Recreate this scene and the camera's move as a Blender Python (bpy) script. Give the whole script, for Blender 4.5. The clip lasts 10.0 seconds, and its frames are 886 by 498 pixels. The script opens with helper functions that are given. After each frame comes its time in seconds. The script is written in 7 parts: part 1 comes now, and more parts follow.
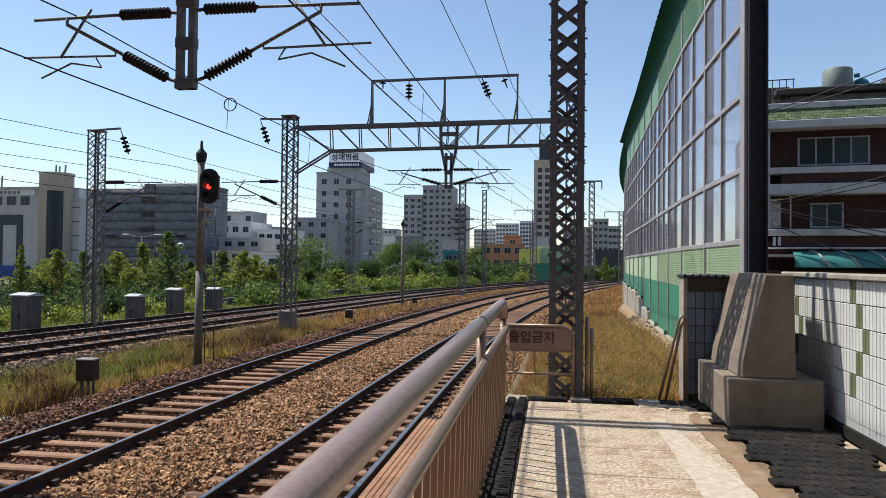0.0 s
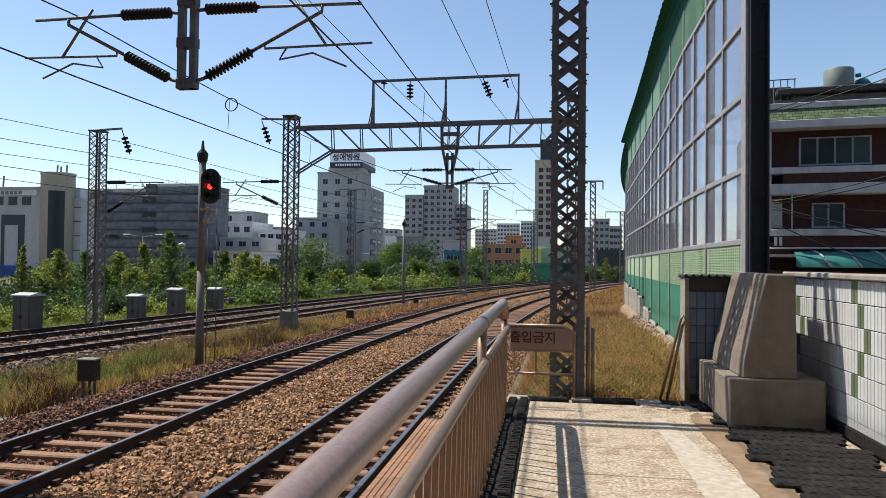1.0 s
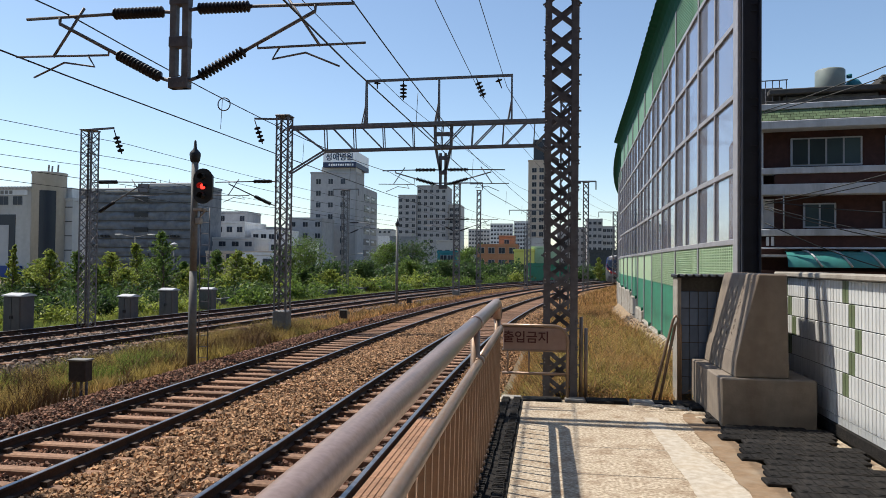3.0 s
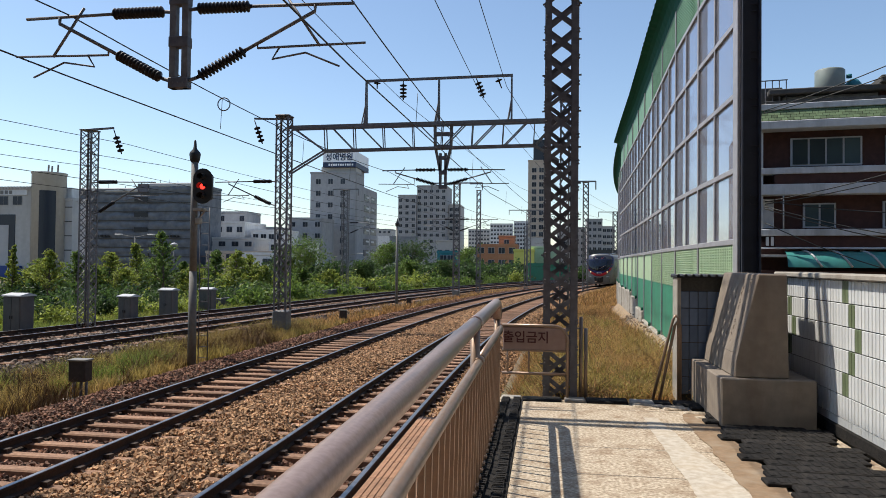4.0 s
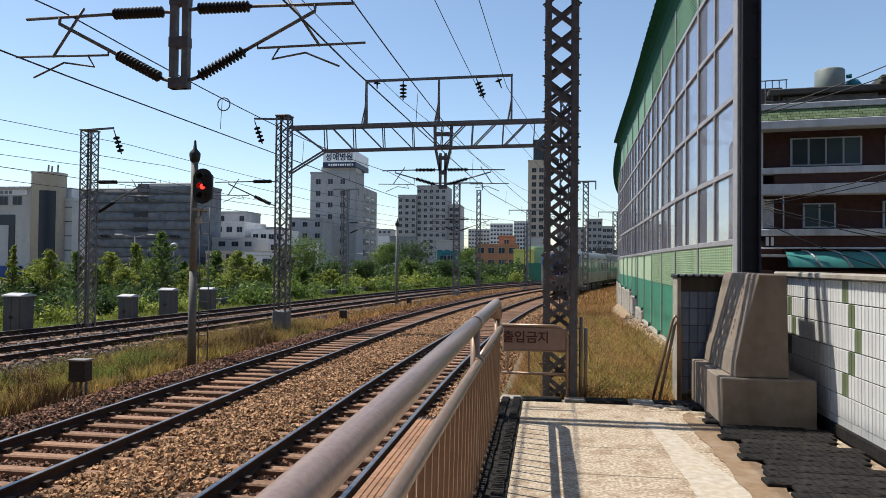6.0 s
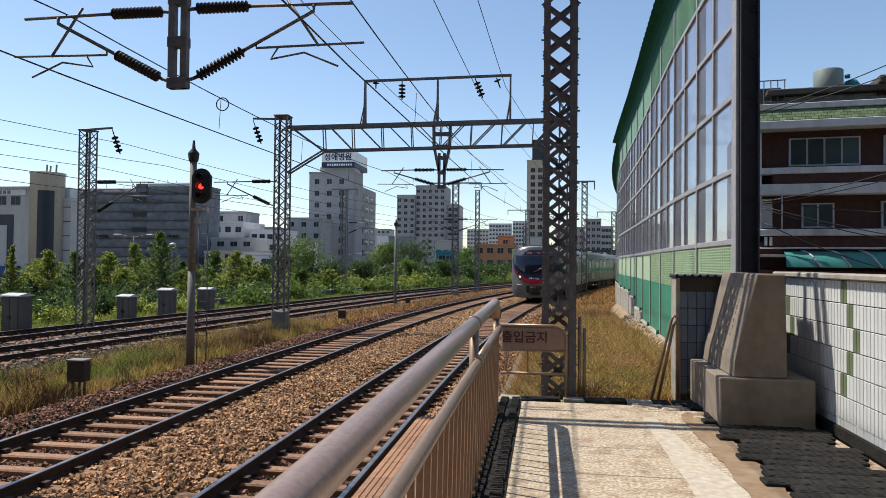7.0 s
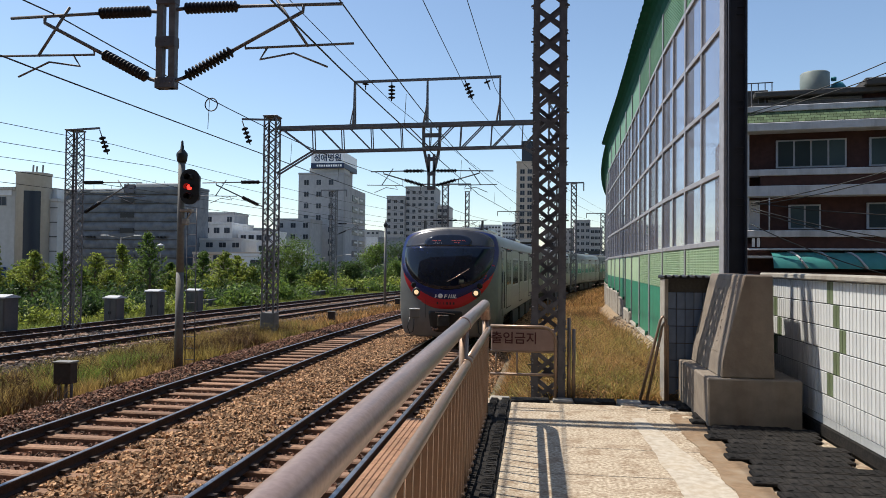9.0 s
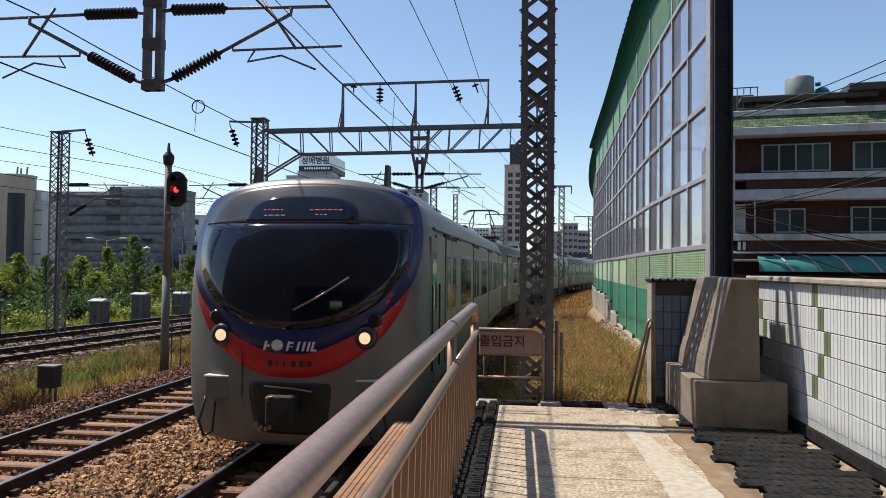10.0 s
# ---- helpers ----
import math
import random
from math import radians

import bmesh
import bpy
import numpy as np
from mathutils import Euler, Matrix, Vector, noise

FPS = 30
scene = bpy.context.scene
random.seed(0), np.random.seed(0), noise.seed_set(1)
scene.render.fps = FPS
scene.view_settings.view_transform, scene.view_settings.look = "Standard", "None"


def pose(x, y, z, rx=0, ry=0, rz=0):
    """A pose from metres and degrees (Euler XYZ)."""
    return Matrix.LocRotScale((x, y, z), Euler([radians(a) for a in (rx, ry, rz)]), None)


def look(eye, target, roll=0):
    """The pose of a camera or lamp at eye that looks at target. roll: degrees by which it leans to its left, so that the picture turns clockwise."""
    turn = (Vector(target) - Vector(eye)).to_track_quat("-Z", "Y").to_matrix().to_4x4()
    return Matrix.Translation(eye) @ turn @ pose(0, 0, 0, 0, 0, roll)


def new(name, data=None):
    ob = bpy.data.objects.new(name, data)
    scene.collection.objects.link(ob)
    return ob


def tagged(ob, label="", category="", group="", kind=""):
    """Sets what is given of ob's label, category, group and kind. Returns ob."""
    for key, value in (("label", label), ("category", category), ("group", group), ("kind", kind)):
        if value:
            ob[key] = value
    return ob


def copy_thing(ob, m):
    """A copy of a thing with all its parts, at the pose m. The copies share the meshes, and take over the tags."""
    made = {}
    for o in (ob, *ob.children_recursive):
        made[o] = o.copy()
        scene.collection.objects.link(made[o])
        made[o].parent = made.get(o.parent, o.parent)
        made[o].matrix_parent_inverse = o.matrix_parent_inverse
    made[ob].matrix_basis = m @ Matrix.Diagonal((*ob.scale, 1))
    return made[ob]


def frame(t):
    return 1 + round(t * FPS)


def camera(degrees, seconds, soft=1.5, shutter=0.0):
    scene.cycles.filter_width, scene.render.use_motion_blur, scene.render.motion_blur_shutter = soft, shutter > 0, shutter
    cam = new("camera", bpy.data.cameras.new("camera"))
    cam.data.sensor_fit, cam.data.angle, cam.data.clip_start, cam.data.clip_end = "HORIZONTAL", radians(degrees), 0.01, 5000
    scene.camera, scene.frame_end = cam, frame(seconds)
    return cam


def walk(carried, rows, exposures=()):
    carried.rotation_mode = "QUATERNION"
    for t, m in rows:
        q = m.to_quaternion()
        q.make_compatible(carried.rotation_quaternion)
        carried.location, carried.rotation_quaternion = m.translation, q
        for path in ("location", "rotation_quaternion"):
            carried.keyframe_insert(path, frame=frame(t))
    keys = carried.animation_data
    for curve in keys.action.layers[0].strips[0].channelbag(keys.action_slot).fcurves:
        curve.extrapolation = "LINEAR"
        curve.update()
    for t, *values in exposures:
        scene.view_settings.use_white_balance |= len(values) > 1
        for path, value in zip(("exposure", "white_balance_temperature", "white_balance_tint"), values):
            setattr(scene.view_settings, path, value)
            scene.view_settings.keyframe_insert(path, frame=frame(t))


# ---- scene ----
# ------------------------------------------------------------ camera
cam = camera(65.0, 10.0, soft=0.8)
EYE_Z = 1.55
TURNS = ((0.0, 8.90, 1.10, -0.60), (0.5, 9.09, 1.09, -0.60), (1.0, 8.99, 1.10, -0.60), (1.5, 8.75, 1.10, -0.59),
         (2.0, 8.61, 1.11, -0.59), (2.5, 8.45, 1.11, -0.59), (4.0, 8.43, 1.11, -0.59), (4.5, 7.96, 1.11, -0.58),
         (5.0, 8.31, 1.10, -0.58), (5.5, 8.46, 1.11, -0.58), (7.0, 8.33, 1.11, -0.58), (7.5, 8.52, 1.11, -0.58),
         (8.0, 8.00, 1.11, -0.59), (8.5, 7.76, 1.20, -0.59), (9.0, 7.48, 1.21, -0.58), (9.5, 7.13, 1.22, -0.60),
         (10.0, 6.50, 1.47, -0.60))
walk(cam, [(t, pose(0, 0, EYE_Z, 90 + p, r, yw)) for t, yw, p, r in TURNS])

# ------------------------------------------------------------ sky and sun
SUN_AZ = radians(-69.7)      # from the way of the platform, to the left
SUN_EL = radians(58.8)
sun_way = Vector((math.sin(SUN_AZ) * math.cos(SUN_EL), math.cos(SUN_AZ) * math.cos(SUN_EL), math.sin(SUN_EL)))
world = bpy.data.worlds.new("sky")
scene.world = world
world.use_nodes = True
wn = world.node_tree
sky = wn.nodes.new("ShaderNodeTexSky")
sky.sky_type, sky.sun_disc = "NISHITA", False
sky.sun_elevation, sky.sun_rotation = SUN_EL, SUN_AZ
sky.air_density, sky.dust_density, sky.ozone_density = 1.0, 0.35, 1.8
wn.nodes["Background"].inputs["Strength"].default_value = 0.128
tint = wn.nodes.new("ShaderNodeMix")      # a clear, slightly hazy early-autumn sky
tint.data_type, tint.blend_type = "RGBA", "MULTIPLY"
tint.inputs["Factor"].default_value = 1.0
tint.inputs["B"].default_value = (1.08, 1.08, 1.07, 1)
wn.links.new(sky.outputs[0], tint.inputs["A"])
wn.links.new(tint.outputs["Result"], wn.nodes["Background"].inputs["Color"])
sun_data = bpy.data.lights.new("sun", "SUN")
sun_data.energy, sun_data.angle, sun_data.color = 5.0, radians(0.5), (1.0, 0.93, 0.82)
sun = new("sun", sun_data)
sun.matrix_world = look(sun_way * 100, (0, 0, 0))
scene.view_settings.exposure = 0.2


# ------------------------------------------------------------ materials
def material(name, colour, rough=0.7, metal=0.0, second=None, grain=40.0, stain=None, stain_scale=1.5, stain_amount=0.5,
             bump=0.2, bump_scale=None, vary=0.0, island=False, spec=0.5, streak=False):
    """Two scales of noise: grain between colour and second, stains over both; bump from the grain; vary: per-piece brightness."""
    m = bpy.data.materials.new(name)
    m.use_nodes = True
    n, l = m.node_tree.nodes, m.node_tree.links
    bs = n["Principled BSDF"]
    tc = n.new("ShaderNodeTexCoord")
    fine = n.new("ShaderNodeTexNoise")
    fine.inputs["Scale"].default_value, fine.inputs["Detail"].default_value = grain, 4
    l.new(tc.outputs["Object"], fine.inputs["Vector"])
    second = second or tuple(c * 0.75 for c in colour)
    ramp = n.new("ShaderNodeMapRange")
    ramp.inputs["From Min"].default_value, ramp.inputs["From Max"].default_value = 0.35, 0.65
    l.new(fine.outputs["Fac"], ramp.inputs["Value"])
    mix = n.new("ShaderNodeMix")
    mix.data_type = "RGBA"
    mix.inputs["A"].default_value, mix.inputs["B"].default_value = (*colour, 1), (*second, 1)
    l.new(ramp.outputs[0], mix.inputs["Factor"])
    out = mix.outputs["Result"]
    if stain:
        big = n.new("ShaderNodeTexNoise")
        big.inputs["Scale"].default_value, big.inputs["Detail"].default_value, big.inputs["Roughness"].default_value = stain_scale, 6, 0.65
        if streak:
            mp = n.new("ShaderNodeMapping")
            mp.inputs["Scale"].default_value = (1, 0.04, 1) if streak == "y" else (1, 1, 0.12)
            l.new(tc.outputs["Object"], mp.inputs["Vector"])
            l.new(mp.outputs[0], big.inputs["Vector"])
        else:
            l.new(tc.outputs["Object"], big.inputs["Vector"])
        r2 = n.new("ShaderNodeMapRange")
        r2.inputs["From Min"].default_value, r2.inputs["From Max"].default_value = 0.48, 0.68
        r2.inputs["To Max"].default_value = stain_amount
        l.new(big.outputs["Fac"], r2.inputs["Value"])
        m2 = n.new("ShaderNodeMix")
        m2.data_type = "RGBA"
        m2.inputs["B"].default_value = (*stain, 1)
        l.new(r2.outputs[0], m2.inputs["Factor"])
        l.new(out, m2.inputs["A"])
        out = m2.outputs["Result"]
    if vary:
        hsv = n.new("ShaderNodeHueSaturation")
        rnd = n.new("ShaderNodeNewGeometry").outputs["Random Per Island"] if island else n.new("ShaderNodeObjectInfo").outputs["Random"]
        mr = n.new("ShaderNodeMapRange")
        mr.inputs["To Min"].default_value, mr.inputs["To Max"].default_value = 1 - vary, 1 + vary
        l.new(rnd, mr.inputs["Value"])
        l.new(mr.outputs[0], hsv.inputs["Value"])
        l.new(out, hsv.inputs["Color"])
        out = hsv.outputs["Color"]
    l.new(out, bs.inputs["Base Color"])
    bs.inputs["Roughness"].default_value, bs.inputs["Metallic"].default_value = rough, metal
    bs.inputs["Specular IOR Level"].default_value = spec
    if bump:
        bp = n.new("ShaderNodeBump")
        bp.inputs["Strength"].default_value, bp.inputs["Distance"].default_value = bump, 0.01
        if bump_scale:
            f2 = n.new("ShaderNodeTexNoise")
            f2.inputs["Scale"].default_value, f2.inputs["Detail"].default_value = bump_scale, 5
            l.new(tc.outputs["Object"], f2.inputs["Vector"])
            l.new(f2.outputs["Fac"], bp.inputs["Height"])
        else:
            l.new(fine.outputs["Fac"], bp.inputs["Height"])
        l.new(bp.outputs[0], bs.inputs["Normal"])
    return m


def glow(name, colour, strength):
    m = bpy.data.materials.new(name)
    m.use_nodes = True
    bs = m.node_tree.nodes["Principled BSDF"]
    bs.inputs["Base Color"].default_value = (*colour, 1)
    bs.inputs["Emission Color"].default_value, bs.inputs["Emission Strength"].default_value = (*colour, 1), strength
    return m


def clear_pane(name, tint, clear=0.6, rough=0.1, gloss=(0.8, 0.85, 0.9)):
    """See-through sheet: part clear, part scratched diffuse, with a mirror's gloss on top."""
    m = bpy.data.materials.new(name)
    m.use_nodes = True
    n, l = m.node_tree.nodes, m.node_tree.links
    bs = n["Principled BSDF"]
    bs.inputs["Base Color"].default_value, bs.inputs["Roughness"].default_value = (*tint, 1), rough
    tr = n.new("ShaderNodeBsdfTransparent")
    tr.inputs["Color"].default_value = (*gloss, 1)
    mx = n.new("ShaderNodeMixShader")
    tc, nz, mr = n.new("ShaderNodeTexCoord"), n.new("ShaderNodeTexNoise"), n.new("ShaderNodeMapRange")
    nz.inputs["Scale"].default_value, nz.inputs["Detail"].default_value = 1.2, 5
    mr.inputs["To Min"].default_value, mr.inputs["To Max"].default_value = clear - 0.15, clear + 0.15
    l.new(tc.outputs["Object"], nz.inputs["Vector"])
    l.new(nz.outputs["Fac"], mr.inputs["Value"])
    l.new(mr.outputs[0], mx.inputs["Fac"])
    l.new(bs.outputs[0], mx.inputs[1])
    l.new(tr.outputs[0], mx.inputs[2])
    l.new(mx.outputs[0], n["Material Output"].inputs["Surface"])
    return m


M = {}
# bed far darker than its stones: the shade of the gaps is in its colour
M["ballast"] = material("ballast", (0.055, 0.036, 0.024), 0.95, second=(0.028, 0.018, 0.013), grain=22, stain=(0.17, 0.09, 0.05), bump=1.0, bump_scale=18)
M["stone_rust"] = material("rusty_stone", (0.26, 0.14, 0.088), 0.95, second=(0.12, 0.06, 0.038), grain=14, stain=(0.13, 0.045, 0.024), stain_scale=0.5, stain_amount=0.7, bump=0.3, vary=0.75, island=True)
M["stone"] = material("ballast_stone", (0.46, 0.275, 0.15), 0.95, second=(0.23, 0.135, 0.072), grain=14, stain=(0.26, 0.125, 0.055), stain_scale=0.5, stain_amount=0.5, bump=0.3, vary=0.7, island=True)
M["stone_grey"] = material("grey_stone", (0.34, 0.265, 0.21), 0.95, second=(0.18, 0.13, 0.10), grain=14, bump=0.3, vary=0.5, island=True)
M["dirt"] = material("dirt", (0.17, 0.125, 0.075), 1.0, second=(0.10, 0.075, 0.045), grain=6, stain=(0.10, 0.12, 0.04), stain_scale=0.25, stain_amount=0.8, bump=0.8, bump_scale=12)
M["sleeper"] = material("sleeper", (0.33, 0.195, 0.125), 0.95, second=(0.21, 0.115, 0.07), grain=18, stain=(0.12, 0.07, 0.05), stain_scale=3, bump=0.5, vary=0.3)
M["rail"] = material("rail_rust", (0.06, 0.03, 0.02), 0.9, second=(0.035, 0.02, 0.014), grain=25, metal=0.1, bump=0.3)
M["rail_top"] = material("rail_running_surface", (0.34, 0.33, 0.33), 0.38, 1.0, second=(0.24, 0.23, 0.23), grain=8, bump=0.05)
M["clip"] = material("rail_clip", (0.06, 0.04, 0.03), 0.9)
M["concrete_floor"] = material("platform_concrete", (0.56, 0.475, 0.36), 0.95, second=(0.27, 0.205, 0.14), grain=38, stain=(0.19, 0.115, 0.06), stain_scale=4.5, stain_amount=0.75, bump=1.0, bump_scale=30)
M["concrete_patch"] = material("smooth_concrete", (0.51, 0.455, 0.375), 0.9, second=(0.38, 0.325, 0.255), grain=16, stain=(0.45, 0.36, 0.25), stain_scale=2, bump=0.2)
M["concrete"] = material("concrete", (0.38, 0.35, 0.30), 0.92, second=(0.29, 0.26, 0.22), grain=8, stain=(0.16, 0.12, 0.085), stain_scale=1.6, stain_amount=0.55, bump=0.35, bump_scale=45)
M["block"] = material("footing_concrete", (0.24, 0.20, 0.16), 0.92, second=(0.185, 0.152, 0.122), grain=7, stain=(0.16, 0.105, 0.07), stain_scale=2.2, stain_amount=0.5, bump=0.3, bump_scale=40, streak=True)
M["mat"] = material("rubber_mat", (0.013, 0.0125, 0.0125), 0.95, second=(0.024, 0.022, 0.021), grain=30, spec=0.2, stain=(0.05, 0.042, 0.035), stain_scale=9, stain_amount=0.35, bump=1.0, bump_scale=90, vary=0.3)
M["tactile"] = material("edge_tile", (0.34, 0.185, 0.105), 0.85, second=(0.26, 0.135, 0.075), grain=12, stain=(0.22, 0.13, 0.08), stain_scale=3, bump=0.3, vary=0.15)
# lengthwise colour streaks paint the long highlights of the handrail
M["stainless"] = material("glint_streaked_stainless", (0.42, 0.285, 0.225), 0.33, 0.45, second=(0.34, 0.225, 0.175), grain=60, stain=(0.20, 0.155, 0.135), stain_scale=28, stain_amount=0.6, bump=0.03, streak="y")
M["fence"] = material("fence_stainless", (0.34, 0.235, 0.17), 0.42, 0.6, second=(0.28, 0.21, 0.16), grain=30, stain=(0.25, 0.16, 0.10), stain_scale=4, stain_amount=0.5, bump=0.05)
M["tile_white"] = material("white_tile", (0.66, 0.67, 0.66), 0.3, second=(0.59, 0.60, 0.60), grain=6, stain=(0.55, 0.55, 0.5), stain_scale=2, stain_amount=0.3, bump=0.03, vary=0.06)
M["tile_green"] = material("green_tile", (0.17, 0.21, 0.12), 0.3, second=(0.13, 0.16, 0.09), grain=6, bump=0.03, vary=0.1)
M["tile_blue"] = material("blue_tile", (0.13, 0.18, 0.27), 0.25, second=(0.105, 0.15, 0.23), grain=6, stain=(0.08, 0.09, 0.10), stain_scale=2, bump=0.03, vary=0.12)
M["grout"] = material("grout", (0.07, 0.07, 0.067), 0.95, grain=30)
M["galv"] = material("galvanised_steel", (0.20, 0.195, 0.20), 0.6, 0.35, second=(0.14, 0.135, 0.14), grain=12, stain=(0.11, 0.075, 0.055), stain_scale=2.5, stain_amount=0.5, bump=0.1)
M["steel_dark"] = material("weathered_steel", (0.145, 0.143, 0.162), 0.6, 0.25, second=(0.10, 0.098, 0.112), grain=10, stain=(0.085, 0.07, 0.065), stain_scale=2, stain_amount=0.5, bump=0.15)
M["insulator"] = material("insulator_brown", (0.016, 0.011, 0.012), 0.45, spec=0.25, second=(0.012, 0.009, 0.009), grain=10, bump=0)
M["wire"] = material("wire", (0.05, 0.05, 0.05), 0.6, 0.4, bump=0)
M["black"] = material("black_paint", (0.012, 0.012, 0.013), 0.5, second=(0.018, 0.018, 0.018), bump=0.05)
M["post_paint"] = material("grey_post", (0.20, 0.195, 0.185), 0.7, second=(0.16, 0.155, 0.145), grain=10, stain=(0.135, 0.12, 0.105), stain_scale=2, bump=0.15)
M["cabinet"] = material("grey_cabinet", (0.085, 0.088, 0.095), 0.6, second=(0.07, 0.072, 0.08), grain=8, stain=(0.16, 0.14, 0.12), stain_scale=2, bump=0.1, streak=True)
M["cabinet_top"] = material("cabinet_roof", (0.48, 0.48, 0.48), 0.5, second=(0.40, 0.40, 0.40), grain=6)
M["green_dark"] = material("dark_green_panel", (0.045, 0.25, 0.15), 0.5, second=(0.038, 0.21, 0.125), grain=5, stain=(0.05, 0.12, 0.08), stain_scale=1, bump=0.05)
M["green_pale"] = material("pale_green_panel", (0.44, 0.57, 0.37), 0.5, second=(0.39, 0.52, 0.33), grain=5, stain=(0.30, 0.38, 0.24), stain_scale=1, bump=0.05)
M["hood"] = material("green_hood", (0.012, 0.10, 0.06), 0.8, spec=0.15, second=(0.01, 0.085, 0.05), grain=5, bump=0.05)
M["alu"] = material("aluminium_frame", (0.40, 0.39, 0.405), 0.5, 0.2, second=(0.34, 0.33, 0.345), grain=9, stain=(0.24, 0.23, 0.24), stain_scale=1.5, bump=0.05)
M["beam"] = material("painted_beam", (0.045, 0.052, 0.075), 0.55, 0.2, second=(0.037, 0.042, 0.06), grain=6, stain=(0.06, 0.06, 0.075), stain_scale=1.2, bump=0.1)
M["green_mid"] = material("mid_green_louvre", (0.17, 0.33, 0.20), 0.55, second=(0.14, 0.28, 0.17), grain=5, bump=0.05)
M["pane"] = clear_pane("barrier_pane", (0.42, 0.42, 0.47), 0.74, 0.05, (0.87, 0.88, 0.92))


# ------------------------------------------------------------ mesh tools
def box(bm, x0, y0, z0, x1, y1, z1):
    v = [bm.verts.new(p) for p in ((x0, y0, z0), (x1, y0, z0), (x1, y1, z0), (x0, y1, z0), (x0, y0, z1), (x1, y0, z1), (x1, y1, z1), (x0, y1, z1))]
    return [bm.faces.new([v[i] for i in f]) for f in ((3, 2, 1, 0), (4, 5, 6, 7), (0, 1, 5, 4), (1, 2, 6, 5), (2, 3, 7, 6), (3, 0, 4, 7))]


def rbox(bm, x0, y0, z0, x1, y1, z1, b=0.01, seg=1):
    fs = box(bm, x0, y0, z0, x1, y1, z1)
    es = list({e for f in fs for e in f.edges})
    bmesh.ops.bevel(bm, geom=es, offset=b, segments=seg, profile=0.6, affect="EDGES", clamp_overlap=True)


def tube(bm, p, q, r, n=8, r2=None, caps=True):
    p, q = Vector(p), Vector(q)
    d = (q - p).normalized()
    a = d.orthogonal().normalized()
    b = d.cross(a)
    r2 = r if r2 is None else r2
    rings = []
    for c, rr in ((p, r), (q, r2)):
        rings.append([bm.verts.new(c + (a * math.cos(k * math.tau / n) + b * math.sin(k * math.tau / n)) * rr) for k in range(n)])
    for k in range(n):
        f = bm.faces.new((rings[0][k], rings[0][(k + 1) % n], rings[1][(k + 1) % n], rings[1][k]))
        f.smooth = n > 5
    if caps:
        bm.faces.new(rings[0][::-1])
        bm.faces.new(rings[1])


def pipe(bm, pts, r, n=10, caps=True):
    """A round tube along a polyline."""
    pts = [Vector(p) for p in pts]
    a, rings = None, []
    for i, p in enumerate(pts):
        d = (pts[min(i + 1, len(pts) - 1)] - pts[max(i - 1, 0)]).normalized()
        a = d.orthogonal().normalized() if a is None else (a - d * a.dot(d)).normalized()
        b = d.cross(a)
        rings.append([bm.verts.new(p + (a * math.cos(k * math.tau / n) + b * math.sin(k * math.tau / n)) * r) for k in range(n)])
    for r0, r1 in zip(rings, rings[1:]):
        for k in range(n):
            bm.faces.new((r0[k], r0[(k + 1) % n], r1[(k + 1) % n], r1[k])).smooth = n > 4
    if caps:
        bm.faces.new(rings[0][::-1])
        bm.faces.new(rings[-1])


def bar(bm, p, q, w, h=None, up=(0, 0, 1)):
    """A square bar from p to q."""
    p, q, h = Vector(p), Vector(q), h or w
    d = (q - p).normalized()
    a = d.cross(Vector(up))
    a = a.normalized() if a.length > 1e-3 else d.orthogonal().normalized()
    b = a.cross(d)
    v = [bm.verts.new(c + a * sx * w / 2 + b * sz * h / 2) for c in (p, q) for sx, sz in ((-1, -1), (1, -1), (1, 1), (-1, 1))]
    for f in ((3, 2, 1, 0), (4, 5, 6, 7), (0, 1, 5, 4), (1, 2, 6, 5), (2, 3, 7, 6), (3, 0, 4, 7)):
        bm.faces.new([v[i] for i in f])


def lathe(bm, p, q, profile, n=12):
    """Turned shape between p and q: profile of (part of the way, radius)."""
    p, q = Vector(p), Vector(q)
    d = (q - p).normalized()
    a = d.orthogonal().normalized()
    b = d.cross(a)
    rings = [[bm.verts.new(p.lerp(q, s) + (a * math.cos(k * math.tau / n) + b * math.sin(k * math.tau / n)) * r) for k in range(n)] for s, r in profile]
    for r0, r1 in zip(rings, rings[1:]):
        for k in range(n):
            bm.faces.new((r0[k], r0[(k + 1) % n], r1[(k + 1) % n], r1[k])).smooth = True
    bm.faces.new(rings[0][::-1])
    bm.faces.new(rings[-1])


def thing(name, label, category, x=0, y=0, z=0, rz=0, group="", kind=""):
    ob = new(name)
    ob.matrix_basis = pose(x, y, z, 0, 0, rz)
    return tagged(ob, label, category, group, kind)


def finish(bm, name, mat, fix=True):
    if fix:
        bmesh.ops.recalc_face_normals(bm, faces=bm.faces[:])
    me = bpy.data.meshes.new(name)
    bm.to_mesh(me)
    bm.free()
    me.materials.append(M[mat] if isinstance(mat, str) else mat)
    return me


def part(name, bm, mat, parent=None, label="", fix=True):
    ob = new(name, finish(bm, name, mat, fix))
    if parent:
        ob.parent = parent
    if label:
        ob["label"] = label
    return ob


def single(name, bm, mat, label, category, kind="", group=""):
    return tagged(part(name, bm, mat), label, category, group, kind)


def soup(name, verts, faces, mat, parent=None, smooth=False):
    """A mesh from arrays."""
    me = bpy.data.meshes.new(name)
    me.from_pydata(np.asarray(verts).tolist(), [], np.asarray(faces).tolist())
    me.materials.append(M[mat] if isinstance(mat, str) else mat)
    if smooth:
        me.polygons.foreach_set("use_smooth", [True] * len(me.polygons))
    ob = new(name, me)
    if parent:
        ob.parent = parent
    return ob


def bmf(fn, *a, **k):
    bm = bmesh.new()
    fn(bm, *a, **k)
    return bm


